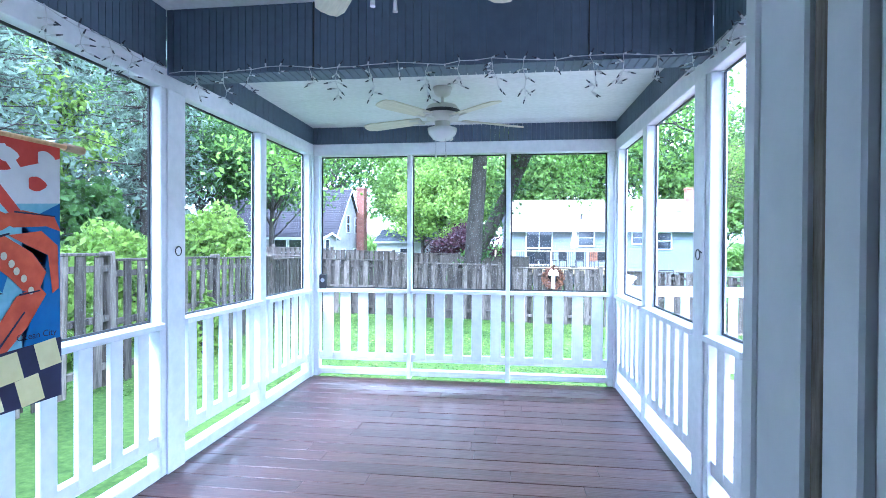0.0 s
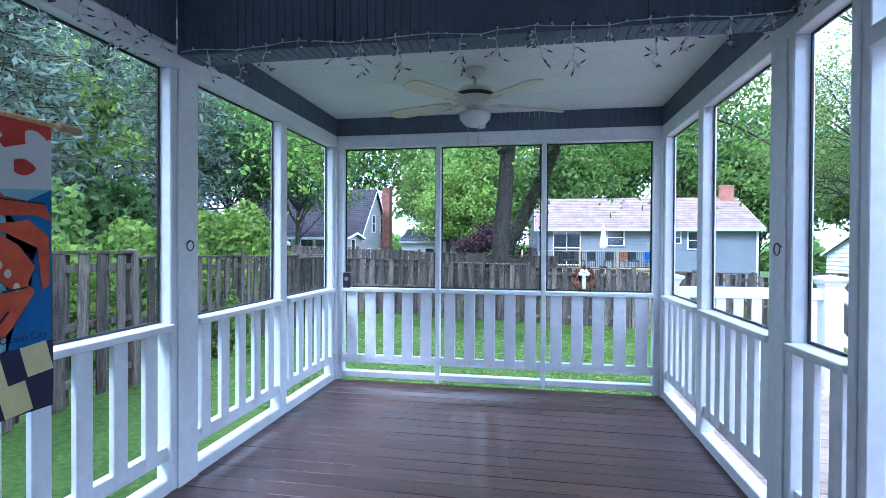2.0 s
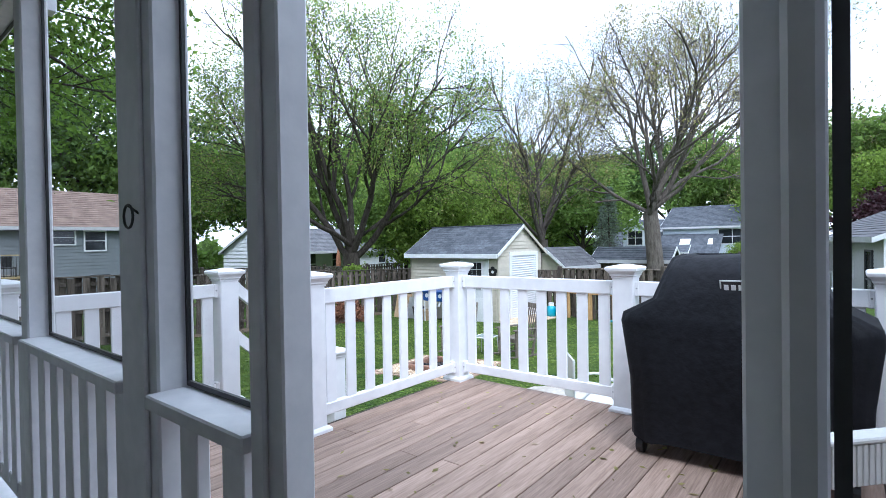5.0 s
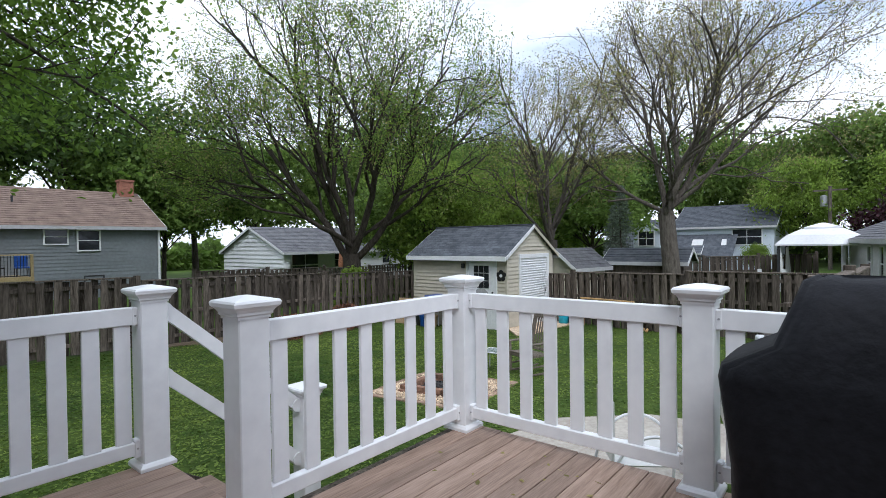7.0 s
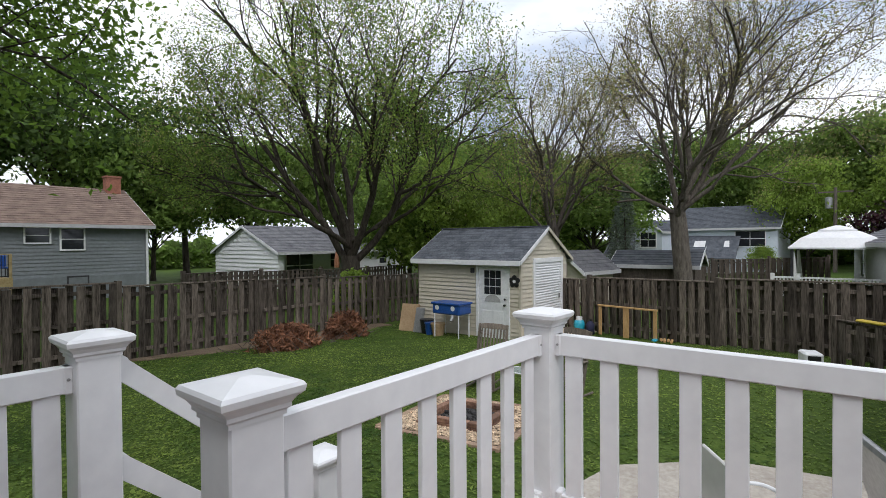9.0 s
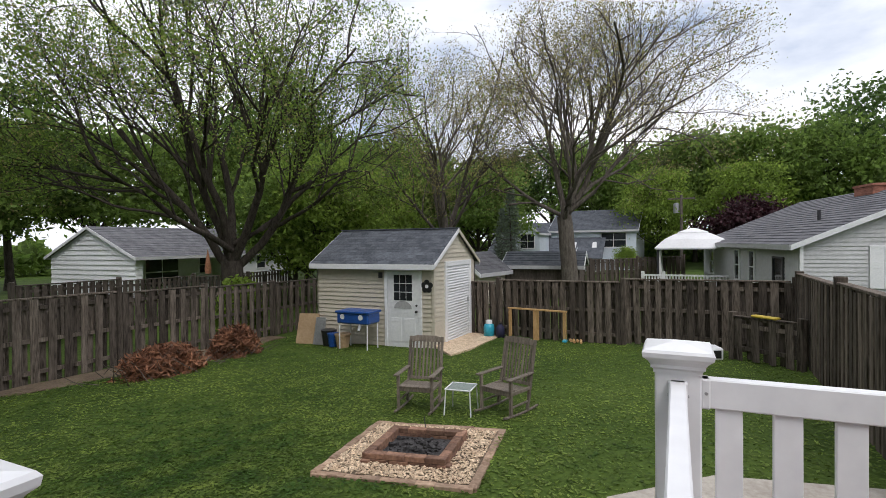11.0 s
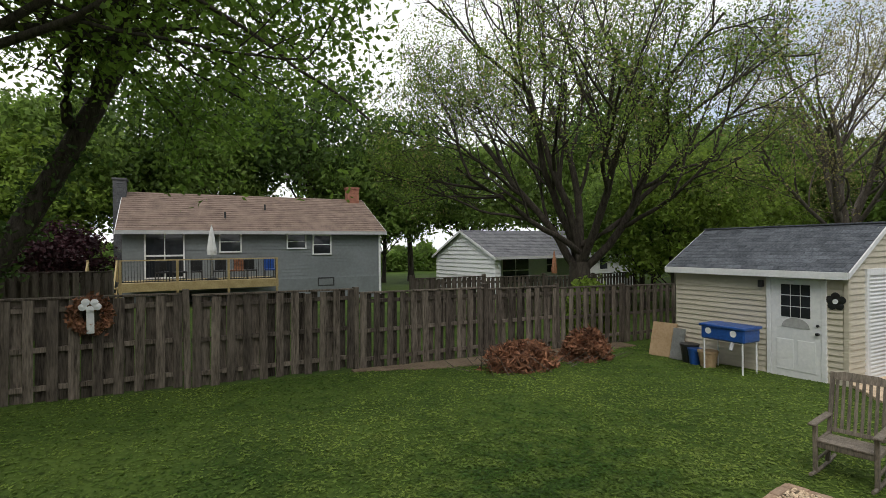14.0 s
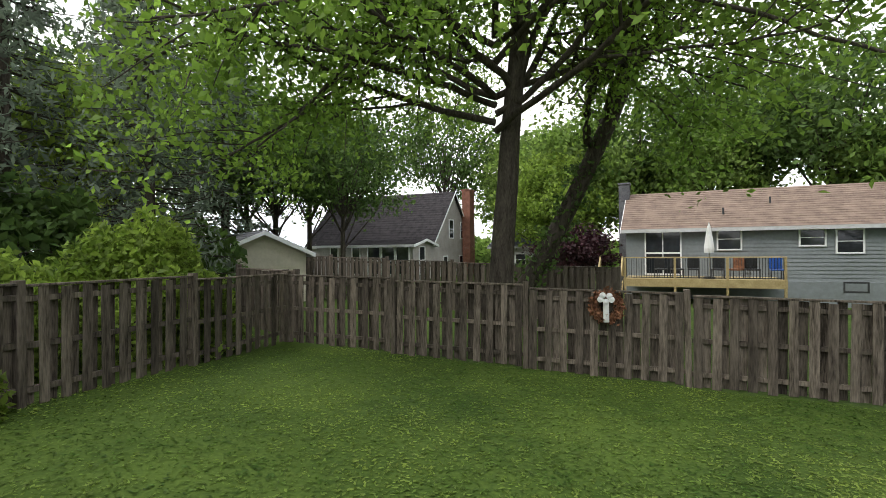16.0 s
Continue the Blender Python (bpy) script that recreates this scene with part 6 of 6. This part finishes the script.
# ---- neighbouring buildings ----
def window(parent, face, w, d, u, z, ww, hh, panes=2, shutters=False, frame_mtl=None, back=0.0):
    """Framed sash window on one face of a house."""
    base = {"front": pose(u, back, z), "back": pose(u, d, z, 0, 0, 180), "left": pose(0, u, z, 0, 0, -90), "right": pose(w, u, z, 0, 0, 90)}[face]
    fm = frame_mtl or WHITE
    win = part("window", put(bmesh.new(), -ww / 2, -0.02, 0, ww / 2, 0.02, hh), GLASS, parent)
    win.matrix_basis = base
    bm = bmesh.new()
    t = 0.07
    for x0, x1, z0, z1 in ((-ww / 2 - t, -ww / 2, -t, hh + t), (ww / 2, ww / 2 + t, -t, hh + t), (-ww / 2, ww / 2, hh, hh + t), (-ww / 2, ww / 2, -t, 0)):
        put(bm, x0, -0.06, z0, x1, 0.01, z1)
    part("window_frame", bm, fm, win)
    bm = bmesh.new()
    put(bm, -ww / 2, -0.035, hh * 0.48, ww / 2, -0.022, hh * 0.52)
    for k in range(1, panes):
        put(bm, -ww / 2 + k * ww / panes - 0.02, -0.034, 0, -ww / 2 + k * ww / panes + 0.02, -0.021, hh)
    part("sash_bar", bm, fm, win)
    if shutters:
        for s in (-1, 1):
            x = s * (ww / 2 + 0.28)
            part("shutter", put(bmesh.new(), x - 0.2, -0.05, -t, x + 0.2, -0.005, hh + t, 0.005), WHITE, win)


def house(name, m, w, d, eave, rise, wall_mtl, roof_mtl, label, base=-0.5, over=0.35, lap=0.18, course=0.28, recess=None):
    """Gabled house: lapped siding strips, shingle courses, trim; the ridge runs along local x and the front looks along -y."""
    h = thing(name, m, label, "house", "neighbouring houses")
    r0, r1, deep = recess or (w, w, 0.0)
    lip = 0.03 if lap < 0.25 else 0.07
    bm = put(bmesh.new(), 0.02, 0.02 + deep, base, w - 0.02, d - 0.02, eave)
    if recess:
        put(bm, 0.02, 0.02, base, r0, 0.02 + deep, eave)
        put(bm, r1, 0.02, base, w - 0.02, 0.02 + deep, eave)
    part("wall", bm, wall_mtl, h)
    bm = bmesh.new()
    z = 0.0
    while z < eave - 0.02:
        z1 = min(z + lap, eave)
        for y, s in ((0.02, -1), (d - 0.02, 1)):
            runs = ((y, 0, w),) if s > 0 or not recess else ((y, 0, r0), (y, r1, w), (y + deep, r0, r1))
            for q, x0, x1 in runs:
                prism(bm, [(q, z), (q + s * 0.03, z), (q + s * 0.008, z1), (q, z1)], "x", x0, x1)
        z = z1
    tagged(part("siding", bm, wall_mtl, h), kind="stuff")
    bm = bmesh.new()
    z = 0.0
    while z < eave + rise - 0.05:
        z1 = z + lap
        t = max(0, (z1 - eave) / rise)
        y0, y1 = d / 2 * t, d - d / 2 * t
        if y1 - y0 > 0.1:
            for x, s in ((0.02, -1), (w - 0.02, 1)):
                prism(bm, [(x, z), (x + s * lip, z), (x + s * 0.008, z1), (x, z1)], "y", y0, y1)
        z = z1
    tagged(part("gable_siding", bm, wall_mtl, h), kind="stuff")
    part("gable", prism(bmesh.new(), [(0.02, eave), (d - 0.02, eave), (d / 2, eave + rise - 0.02)], "x", 0.03, w - 0.03), wall_mtl, h)
    slope = math.atan2(rise, d / 2)
    run = math.hypot(rise, d / 2) + over
    for s in (-1, 1):
        y_e = -over * math.cos(slope) if s < 0 else d + over * math.cos(slope)
        z_e = eave - over * math.sin(slope)
        bm = bmesh.new()
        n = max(2, round(run / course))
        for k in range(n):
            a, b = k / n, (k + 1) / n
            ya, yb = y_e + (d / 2 - y_e) * a, y_e + (d / 2 - y_e) * b
            za, zb = z_e + (eave + rise - z_e) * a, z_e + (eave + rise - z_e) * b
            prism(bm, [(ya, za), (yb, zb), (yb, zb + 0.05), (ya, za + 0.075)], "x", -over * 0.7, w + over * 0.7)
        tagged(part("roof", bm, roof_mtl, h), kind="stuff")
        part("fascia", put(bmesh.new(), -over * 0.7, min(y_e, y_e + s * 0.04), z_e - 0.12, w + over * 0.7, max(y_e, y_e + s * 0.04), z_e + 0.06), LIGHTSID, h)
        for x in (-over * 0.7 - 0.03, w + over * 0.7):
            part("rake_board", prism(bmesh.new(), [(y_e, z_e - 0.13), (d / 2, eave + rise - 0.13), (d / 2, eave + rise + 0.04), (y_e, z_e + 0.05)], "x", x, x + 0.03), WHITE, h)
    return h


def brick_stack(parent, x, y, z0, z1, w, d, mtl=BRICK):
    bm = bmesh.new()
    z, k = z0, 0
    while z < z1 - 0.1:
        e = 0.006 * (k % 2)
        put(bm, x - w / 2 + e, y - d / 2 + e, z, x + w / 2 - e, y + d / 2 - e, z + 0.095)
        z, k = z + 0.1, k + 1
    put(bm, x - w / 2 - 0.04, y - d / 2 - 0.04, z, x + w / 2 + 0.04, y + d / 2 + 0.04, z + 0.1)
    tagged(part("chimney", bm, mtl, parent), "red brick chimney" if mtl is BRICK else "", kind="stuff")


# grey house with a raised deck
G1 = -2.0
h1 = house("house", pose(0.9, 33.4, G1), 13.0, 8.2, 2.5 - G1, 2.1, GREYSID, BROWNSH, "grey sided house with brown shingle roof and raised deck")
part("foundation", put(bmesh.new(), -0.01, -0.05, -0.2, 13.01, 0.0, -0.2 - G1), GREYSID, h1)
for u, z0, ww, hh in ((4.75, 1.35, 0.95, 0.97), (8.1, 1.5, 0.92, 0.7), (9.5, 1.16, 0.93, 1.0)):
    window(h1, "front", 13.0, 8.2, u, z0 - G1, ww, hh, 1)
window(h1, "front", 13.0, 8.2, 1.77, 0.12 - G1, 1.6, 2.1, 2)
window(h1, "front", 13.0, 8.2, 9.7, -0.6 - G1, 0.8, 0.35, 1, frame_mtl=DARKTRIM)
brick_stack(h1, 12.5, 3.8, 3.6 - G1, 5.35 - G1, 0.75, 0.6)
brick_stack(h1, -0.35, 3.8, 0.0, 5.2 - G1, 0.6, 0.9, GREYSH)
part("downspout", put(bmesh.new(), 12.85, -0.12, -0.2, 12.95, -0.03, 2.4 - G1), WHITE, h1)
for x, z in ((4.1, 3.05), (6.3, 3.6)):
    part("vent_pipe", rod(bmesh.new(), (x + 0.5, 1.1 + (z - 3.05) * 2, z - 0.1 - G1), (x + 0.5, 1.1 + (z - 3.05) * 2, z + 0.4 - G1), 0.05, sides=8), DARKTRIM, h1)

hd = thing("raised_deck", pose(1.0, 30.5, 0), "neighbour's raised wooden deck with dark balusters", "deck")
part("deck_floor", put(bmesh.new(), 0, 0, -0.06, 6.5, 2.9, 0.0), TREATED, hd)
part("rim_board", put(bmesh.new(), -0.02, -0.04, -0.35, 6.52, 0.0, 0.02), TREATED, hd)
part("top_rail", put(bmesh.new(), 0, -0.05, 0.98, 6.5, 0.08, 1.03), TREATED, hd)
for x in (0.05, 2.2, 4.3, 6.45):
    part("post", put(bmesh.new(), x - 0.05, -0.05, -1.9, x + 0.05, 0.05, 0.98), TREATED, hd)
bme = to_mesh("baluster", rod(bmesh.new(), (0, 0, 0.05), (0, 0, 0.98), 0.012, sides=6), BLACK)
for k in range(58):
    piece("baluster", bme, hd, pose(0.12 + k * 0.11, 0.02, 0))
part("bottom_rail", put(bmesh.new(), 0, 0.0, 0.06, 6.5, 0.04, 0.1), BLACK, hd)
hs = thing("deck_steps", pose(-0.1, 30.7, 0), "neighbour's wooden deck steps with rails", "stair")
for k in range(6):
    part("tread", put(bmesh.new(), 0.05, -0.3 - k * 0.26, -0.2 - k * 0.19, 1.0, -0.02 - k * 0.26, -0.16 - k * 0.19), TREATED, hs)
for x in (0.0, 1.02):
    part("handrail", put(bmesh.new(), x - 0.04, -0.05, 0.1, x + 0.04, 0.05, 1.05), TREATED, hs)
    part("handrail", prism(bmesh.new(), [(0.0, 0.95), (0.0, 1.03), (-1.5, -0.07), (-1.5, -0.15)], "x", x - 0.03, x + 0.03), TREATED, hs)
    part("stringer", prism(bmesh.new(), [(0.0, -0.1), (0.0, -0.35), (-1.7, -1.6), (-1.7, -1.3)], "x", x - 0.02, x + 0.02), TREATED, hs)
par = thing("patio_umbrella", pose(4.65, 31.4, 0.0), "closed pale patio umbrella on the raised deck", "umbrella")
part("pole", rod(bmesh.new(), (0, 0, 0), (0, 0, 2.6), 0.025, sides=8), STEEL, par)
part("canopy", spun(bmesh.new(), [(0.2, 1.2), (0.22, 1.4), (0.15, 1.9), (0.07, 2.4), (0.02, 2.55)], sides=10), FLAGWHITE, par)
part("foot", spun(bmesh.new(), [(0.25, 0), (0.25, 0.08), (0.05, 0.12)], sides=12), BLACK, par)
r6 = random.Random(6)
for k, (x, mtl, lab) in enumerate(((2.6, BLACK, "dark chair on the raised deck"), (3.3, DARKTRIM, "dark chair on the raised deck"), (4.0, BLACK, "dark chair on the raised deck"), (5.0, DARKTRIM, "dark chair on the raised deck"), (5.75, DRY, "faded red cushioned seat on the raised deck"), (6.4, BLACK, "dark chair on the raised deck"), (7.3, BLUE, "blue covered seat on the raised deck"))):
    ch = thing("deck_chair", pose(x, 31.6, 0.0, 0, 0, r6.uniform(-30, 30)), lab, "chair", "chairs on the raised deck")
    part("seat", put(bmesh.new(), -0.25, -0.25, 0.38, 0.25, 0.25, 0.46, 0.02), mtl, ch)
    part("backrest", put(bmesh.new(), -0.25, 0.2, 0.46, 0.25, 0.26, 0.95, 0.02), mtl, ch)
    for a in (-0.22, 0.22):
        for b in (-0.22, 0.22):
            part("leg", rod(bmesh.new(), (a, b, 0), (a, b, 0.4), 0.02, sides=6), DARKTRIM, ch)

# cape house with steep dark roof and brick chimney
h2 = house("house", pose(-24.5, 38.9, -1.2), 11.4, 8.0, 3.2, 4.1, CAPESID, CAPESH, "taupe sided house with steep dark roof")
for u, z0, ww, hh in ((6.0, 3.6, 0.8, 1.3), (2.4, 0.9, 0.7, 1.2), (5.6, 0.9, 0.7, 1.2)):
    window(h2, "right", 11.4, 8.0, u, z0, ww, hh, 1)
window(h2, "right", 11.4, 8.0, 3.6, 3.6, 0.8, 1.4, 1)
brick_stack(h2, 11.85, 6.3, 0, 7.6, 0.7, 1.1)
sun_room = house("sun_room", pose(-21.0, 35.5, -1.2), 8.1, 3.3, 3.05, 0.35, CAPESID, CAPESH, "glazed porch along the taupe house")
for u in (1.6, 3.5, 5.0, 6.15, 7.3):
    window(sun_room, "front", 8.1, 3.3, u, 1.0, 0.95 if u > 4 else 0.6, 1.85, 1)
window(sun_room, "right", 8.1, 3.3, 1.3, 1.0, 0.8, 1.85, 1)

# small garage, and a low house far behind
g3 = house("garage", pose(-17.0, 21.6, -0.8, 0, 0, -30), 4.6, 3.6, 2.3, 0.8, SIDING, GREYSH, "small beige garage with shingle roof behind the fence")
h6 = house("house", pose(-13.0, 52.0, -1.2), 9.0, 7.0, 2.9, 1.3, LIGHTSID, SHINGLE, "low pale house far behind the trees")
for u in (3.0, 6.2):
    window(h6, "front", 9.0, 7.0, u, 1.1, 0.9, 1.0, 1)

# long white ranch house
G3 = -2.1
h3 = house("house", pose(21.6, 32.7, G3), 12.8, 8.4, 0.85 - G3, 1.75, WHITESID, GREYSH, "long white ranch house with grey roof and recessed porch", lap=0.3, recess=(0.4, 6.9, 1.9))
window(h3, "front", 12.8, 8.4, 3.0, -1.2 - G3, 2.3, 1.85, 2, False, None, 1.9)
window(h3, "front", 12.8, 8.4, 6.2, -0.5 - G3, 0.8, 1.1, 1, False, None, 1.9)
window(h3, "front", 12.8, 8.4, 9.6, -0.3 - G3, 0.8, 0.9, 1)
pu = thing("patio_umbrella", pose(25.6, 31.6, -1.3), "closed dark red patio umbrella by the white house", "umbrella")
part("pole", rod(bmesh.new(), (0, 0, 0), (0, 0, 2.4), 0.025, sides=8), STEEL, pu)
part("canopy", spun(bmesh.new(), [(0.18, 0.9), (0.2, 1.2), (0.12, 1.8), (0.03, 2.4)], sides=10), DRY, pu)
bank = thing("terrace_rail", pose(22.5, 31.0, -1.6), "dark terrace rail beside the white house", "railing")
part("rail", put(bmesh.new(), 0, 0, 0.75, 7.5, 0.06, 0.82), DARKTRIM, bank)
for k in range(8):
    part("rail_post", put(bmesh.new(), k * 1.05, 0, -0.5, k * 1.05 + 0.07, 0.06, 0.75), DARKTRIM, bank)

# pale blue house with dormer
h4 = house("house", pose(53.0, 15.8, -1.8, 0, 0, -92), 8.0, 8.0, 4.3, 2.0, BLUESID, SHINGLE, "pale blue two-storey house with dark roof")
window(h4, "front", 8.0, 8.0, 6.0, 2.6, 2.2, 1.3, 2)
window(h4, "front", 8.0, 8.0, 2.4, 0.6, 1.2, 1.4, 2)
part("lean_to_roof", prism(bmesh.new(), [(-2.1, 1.5), (0.02, 3.42), (0.02, 3.54), (-2.1, 1.62)], "x", -0.1, 5.3), SHINGLE, h4, "dark lean-to roof")
part("lean_to_wall", put(bmesh.new(), 0.1, -1.9, -0.3, 5.1, 0.0, 1.6), BLUESID, h4)
window(h4, "front", 8.0, 8.0, 4.3, 0.4, 0.8, 1.1, 1, False, None, -1.92)
wing = house("house_wing", pose(51.4, 21.8, -1.8, 0, 0, -92), 8.5, 9.0, 2.0, 3.1, BLUESID, SHINGLE, "low wing of the pale blue house with a dormer")
dorm = house("dormer", pose(51.3, 17.9, 0.3, 0, 0, 178), 3.2, 2.3, 1.9, 0.9, BLUESID, SHINGLE, "white gabled dormer on the dark roof", base=-0.3, over=0.2)
window(dorm, "right", 3.2, 2.3, 1.15, 0.5, 1.3, 1.25, 2)
for y in (13.6, 11.2):
    sl = part("skylight", put(bmesh.new(), -0.4, -0.45, 0, 0.4, 0.45, 0.06), FLAGWHITE)
    sl.matrix_world = pose(52.1, y, 0.97, 0, -42, 0)
    tagged(sl, "small bright skylight on the dark roof", "skylight")

# light grey house beside the yard
G5 = -1.5
TH = 10.0
h5 = house("house", pose(23.0 + 10 * math.sin(radians(TH)), 0.7 - 10 * math.cos(radians(TH)), G5, 0, 0, TH), 13.0, 10.0, 1.3 - G5, 2.1, LIGHTSID, GREYSH, "light grey vinyl-sided house with shuttered windows", lap=0.14)
for u in (7.0, 3.6):
    window(h5, "left", 13.0, 10.0, u, -0.15 - G5, 1.05, 1.25, 1, True)
for u in (4.6, 6.6, 11.0):
    window(h5, "back", 13.0, 10.0, u, -0.4 - G5, 0.6, 1.3, 1)
window(h5, "back", 13.0, 10.0, 1.7, -1.3 - G5, 0.9, 2.0, 1, frame_mtl=DARKTRIM)
brick_stack(h5, 5.2, 5.3, 2.6 - G5, 3.5 - G5, 1.4, 0.9)
part("downspout", put(bmesh.new(), -0.12, 9.9, 0, -0.03, 10.0, 1.2 - G5), WHITE, h5)
part("vent_pipe", rod(bmesh.new(), (3.0, 8.2, 1.9 - G5), (3.0, 8.2, 2.5 - G5), 0.06, sides=8), DARKTRIM, h5)

# gazebo on a railed deck
gz = thing("gazebo", pose(33.5, 3.6, -1.4), "gazebo with white fabric roof and dark posts", "gazebo")
part("roof_cloth", squared(bmesh.new(), [(1.85, 2.32), (1.86, 2.4), (1.4, 2.85), (0.9, 3.12), (0.6, 3.2)]), VINYL, gz)
part("roof_cap", squared(bmesh.new(), [(0.75, 3.18), (0.72, 3.24), (0.1, 3.45)]), VINYL, gz)
for sx in (-1, 1):
    for sy in (-1, 1):
        part("post", put(bmesh.new(), sx * 1.7 - 0.06, sy * 1.7 - 0.06, 0, sx * 1.7 + 0.06, sy * 1.7 + 0.06, 2.33), DARKTRIM, gz)
        part("drape", rod(bmesh.new(), (sx * 1.62, sy * 1.62, 0.8), (sx * 1.66, sy * 1.66, 2.2), 0.14, 0.06, 8), FROST, gz)
gd = thing("white_deck_rail", pose(30.9, 0, -1.35), "white railing round the neighbour's deck", "railing")
part("platform", put(bmesh.new(), 0, -2.2, -0.6, 5.0, 6.0, -0.02), TREATED, gd)
part("top_rail", put(bmesh.new(), -0.05, -2.2, 0.92, 0.05, 6.0, 1.0), VINYL, gd)
part("bottom_rail", put(bmesh.new(), -0.04, -2.2, 0.08, 0.04, 6.0, 0.16), VINYL, gd)
pk = to_mesh("picket", put(bmesh.new(), -0.02, -0.03, 0.16, 0.02, 0.03, 0.92), VINYL)
for k in range(58):
    piece("picket", pk, gd, pose(0, -2.15 + k * 0.14, 0))
for y in (-2.2, 1.9, 5.0, 6.0):
    part("post", put(bmesh.new(), -0.08, y - 0.08, -0.5, 0.08, y + 0.08, 1.15), VINYL, gd)
bb = thing("covered_barbecue", pose(32.2, -0.6, -1.37), "dark covered barbecue on the neighbour's deck", "barbecue")
part("hood", spun(bmesh.new(), [(0.55, 0.6), (0.6, 0.95), (0.45, 1.2), (0.15, 1.3)], sides=14), COVER, bb, smooth=True)
part("stand", put(bmesh.new(), -0.4, -0.25, 0, 0.4, 0.25, 0.62), COVER, bb)

# neighbour's low dark-roofed shelter and sheds beyond the far fence
cv = house("shelter", pose(27.5, 12.3, -1.6, 0, 0, -85), 3.6, 2.6, 1.9, 0.55, FENCE2, SHINGLE, "low dark-roofed shelter behind the far fence")
s2 = house("small_shed", pose(24.2, 12.6, -1.6, 0, 0, -10), 2.6, 1.9, 1.75, 0.75, SIDING, GREYSH, "small beige shed behind the far fence")
fence("far_fence", (30.0, 14.0), (36.0, 4.0), "dark picket fence beyond the gazebo", 1.7, FENCE2, 15, 0.3, "far fences")
pole = thing("utility_pole", pose(52.0, 4.0, ground_z(52, 4)), "wooden utility pole with a grey transformer", "utility pole")
part("mast", rod(bmesh.new(), (0, 0, -0.3), (0, 0, 6.6), 0.15, 0.11), BARKL, pole)
part("crossarm", put(bmesh.new(), -0.06, -1.1, 6.2, 0.06, 1.1, 6.32), BARKL, pole)
part("transformer", spun(bmesh.new(), [(0.25, 5.0), (0.25, 5.8), (0.1, 5.9)], (0, 0.4, 0), 12), STEEL, pole)
bird = thing("bird_feeder", pose(-6.35, 6.1, ground_z(-6.3, 6.1)), "dark lantern-like bird feeder on a pole behind the fence", "bird feeder")
part("stake", rod(bmesh.new(), (0, 0, -0.1), (0, 0, 1.95), 0.012, sides=6), BLACK, bird)
part("feeder_body", put(bmesh.new(), -0.06, -0.06, 1.95, 0.06, 0.06, 2.12), DARKTRIM, bird)
part("feeder_roof", squared(bmesh.new(), [(0.1, 2.12), (0.1, 2.135), (0.02, 2.2)]), BLACK, bird)
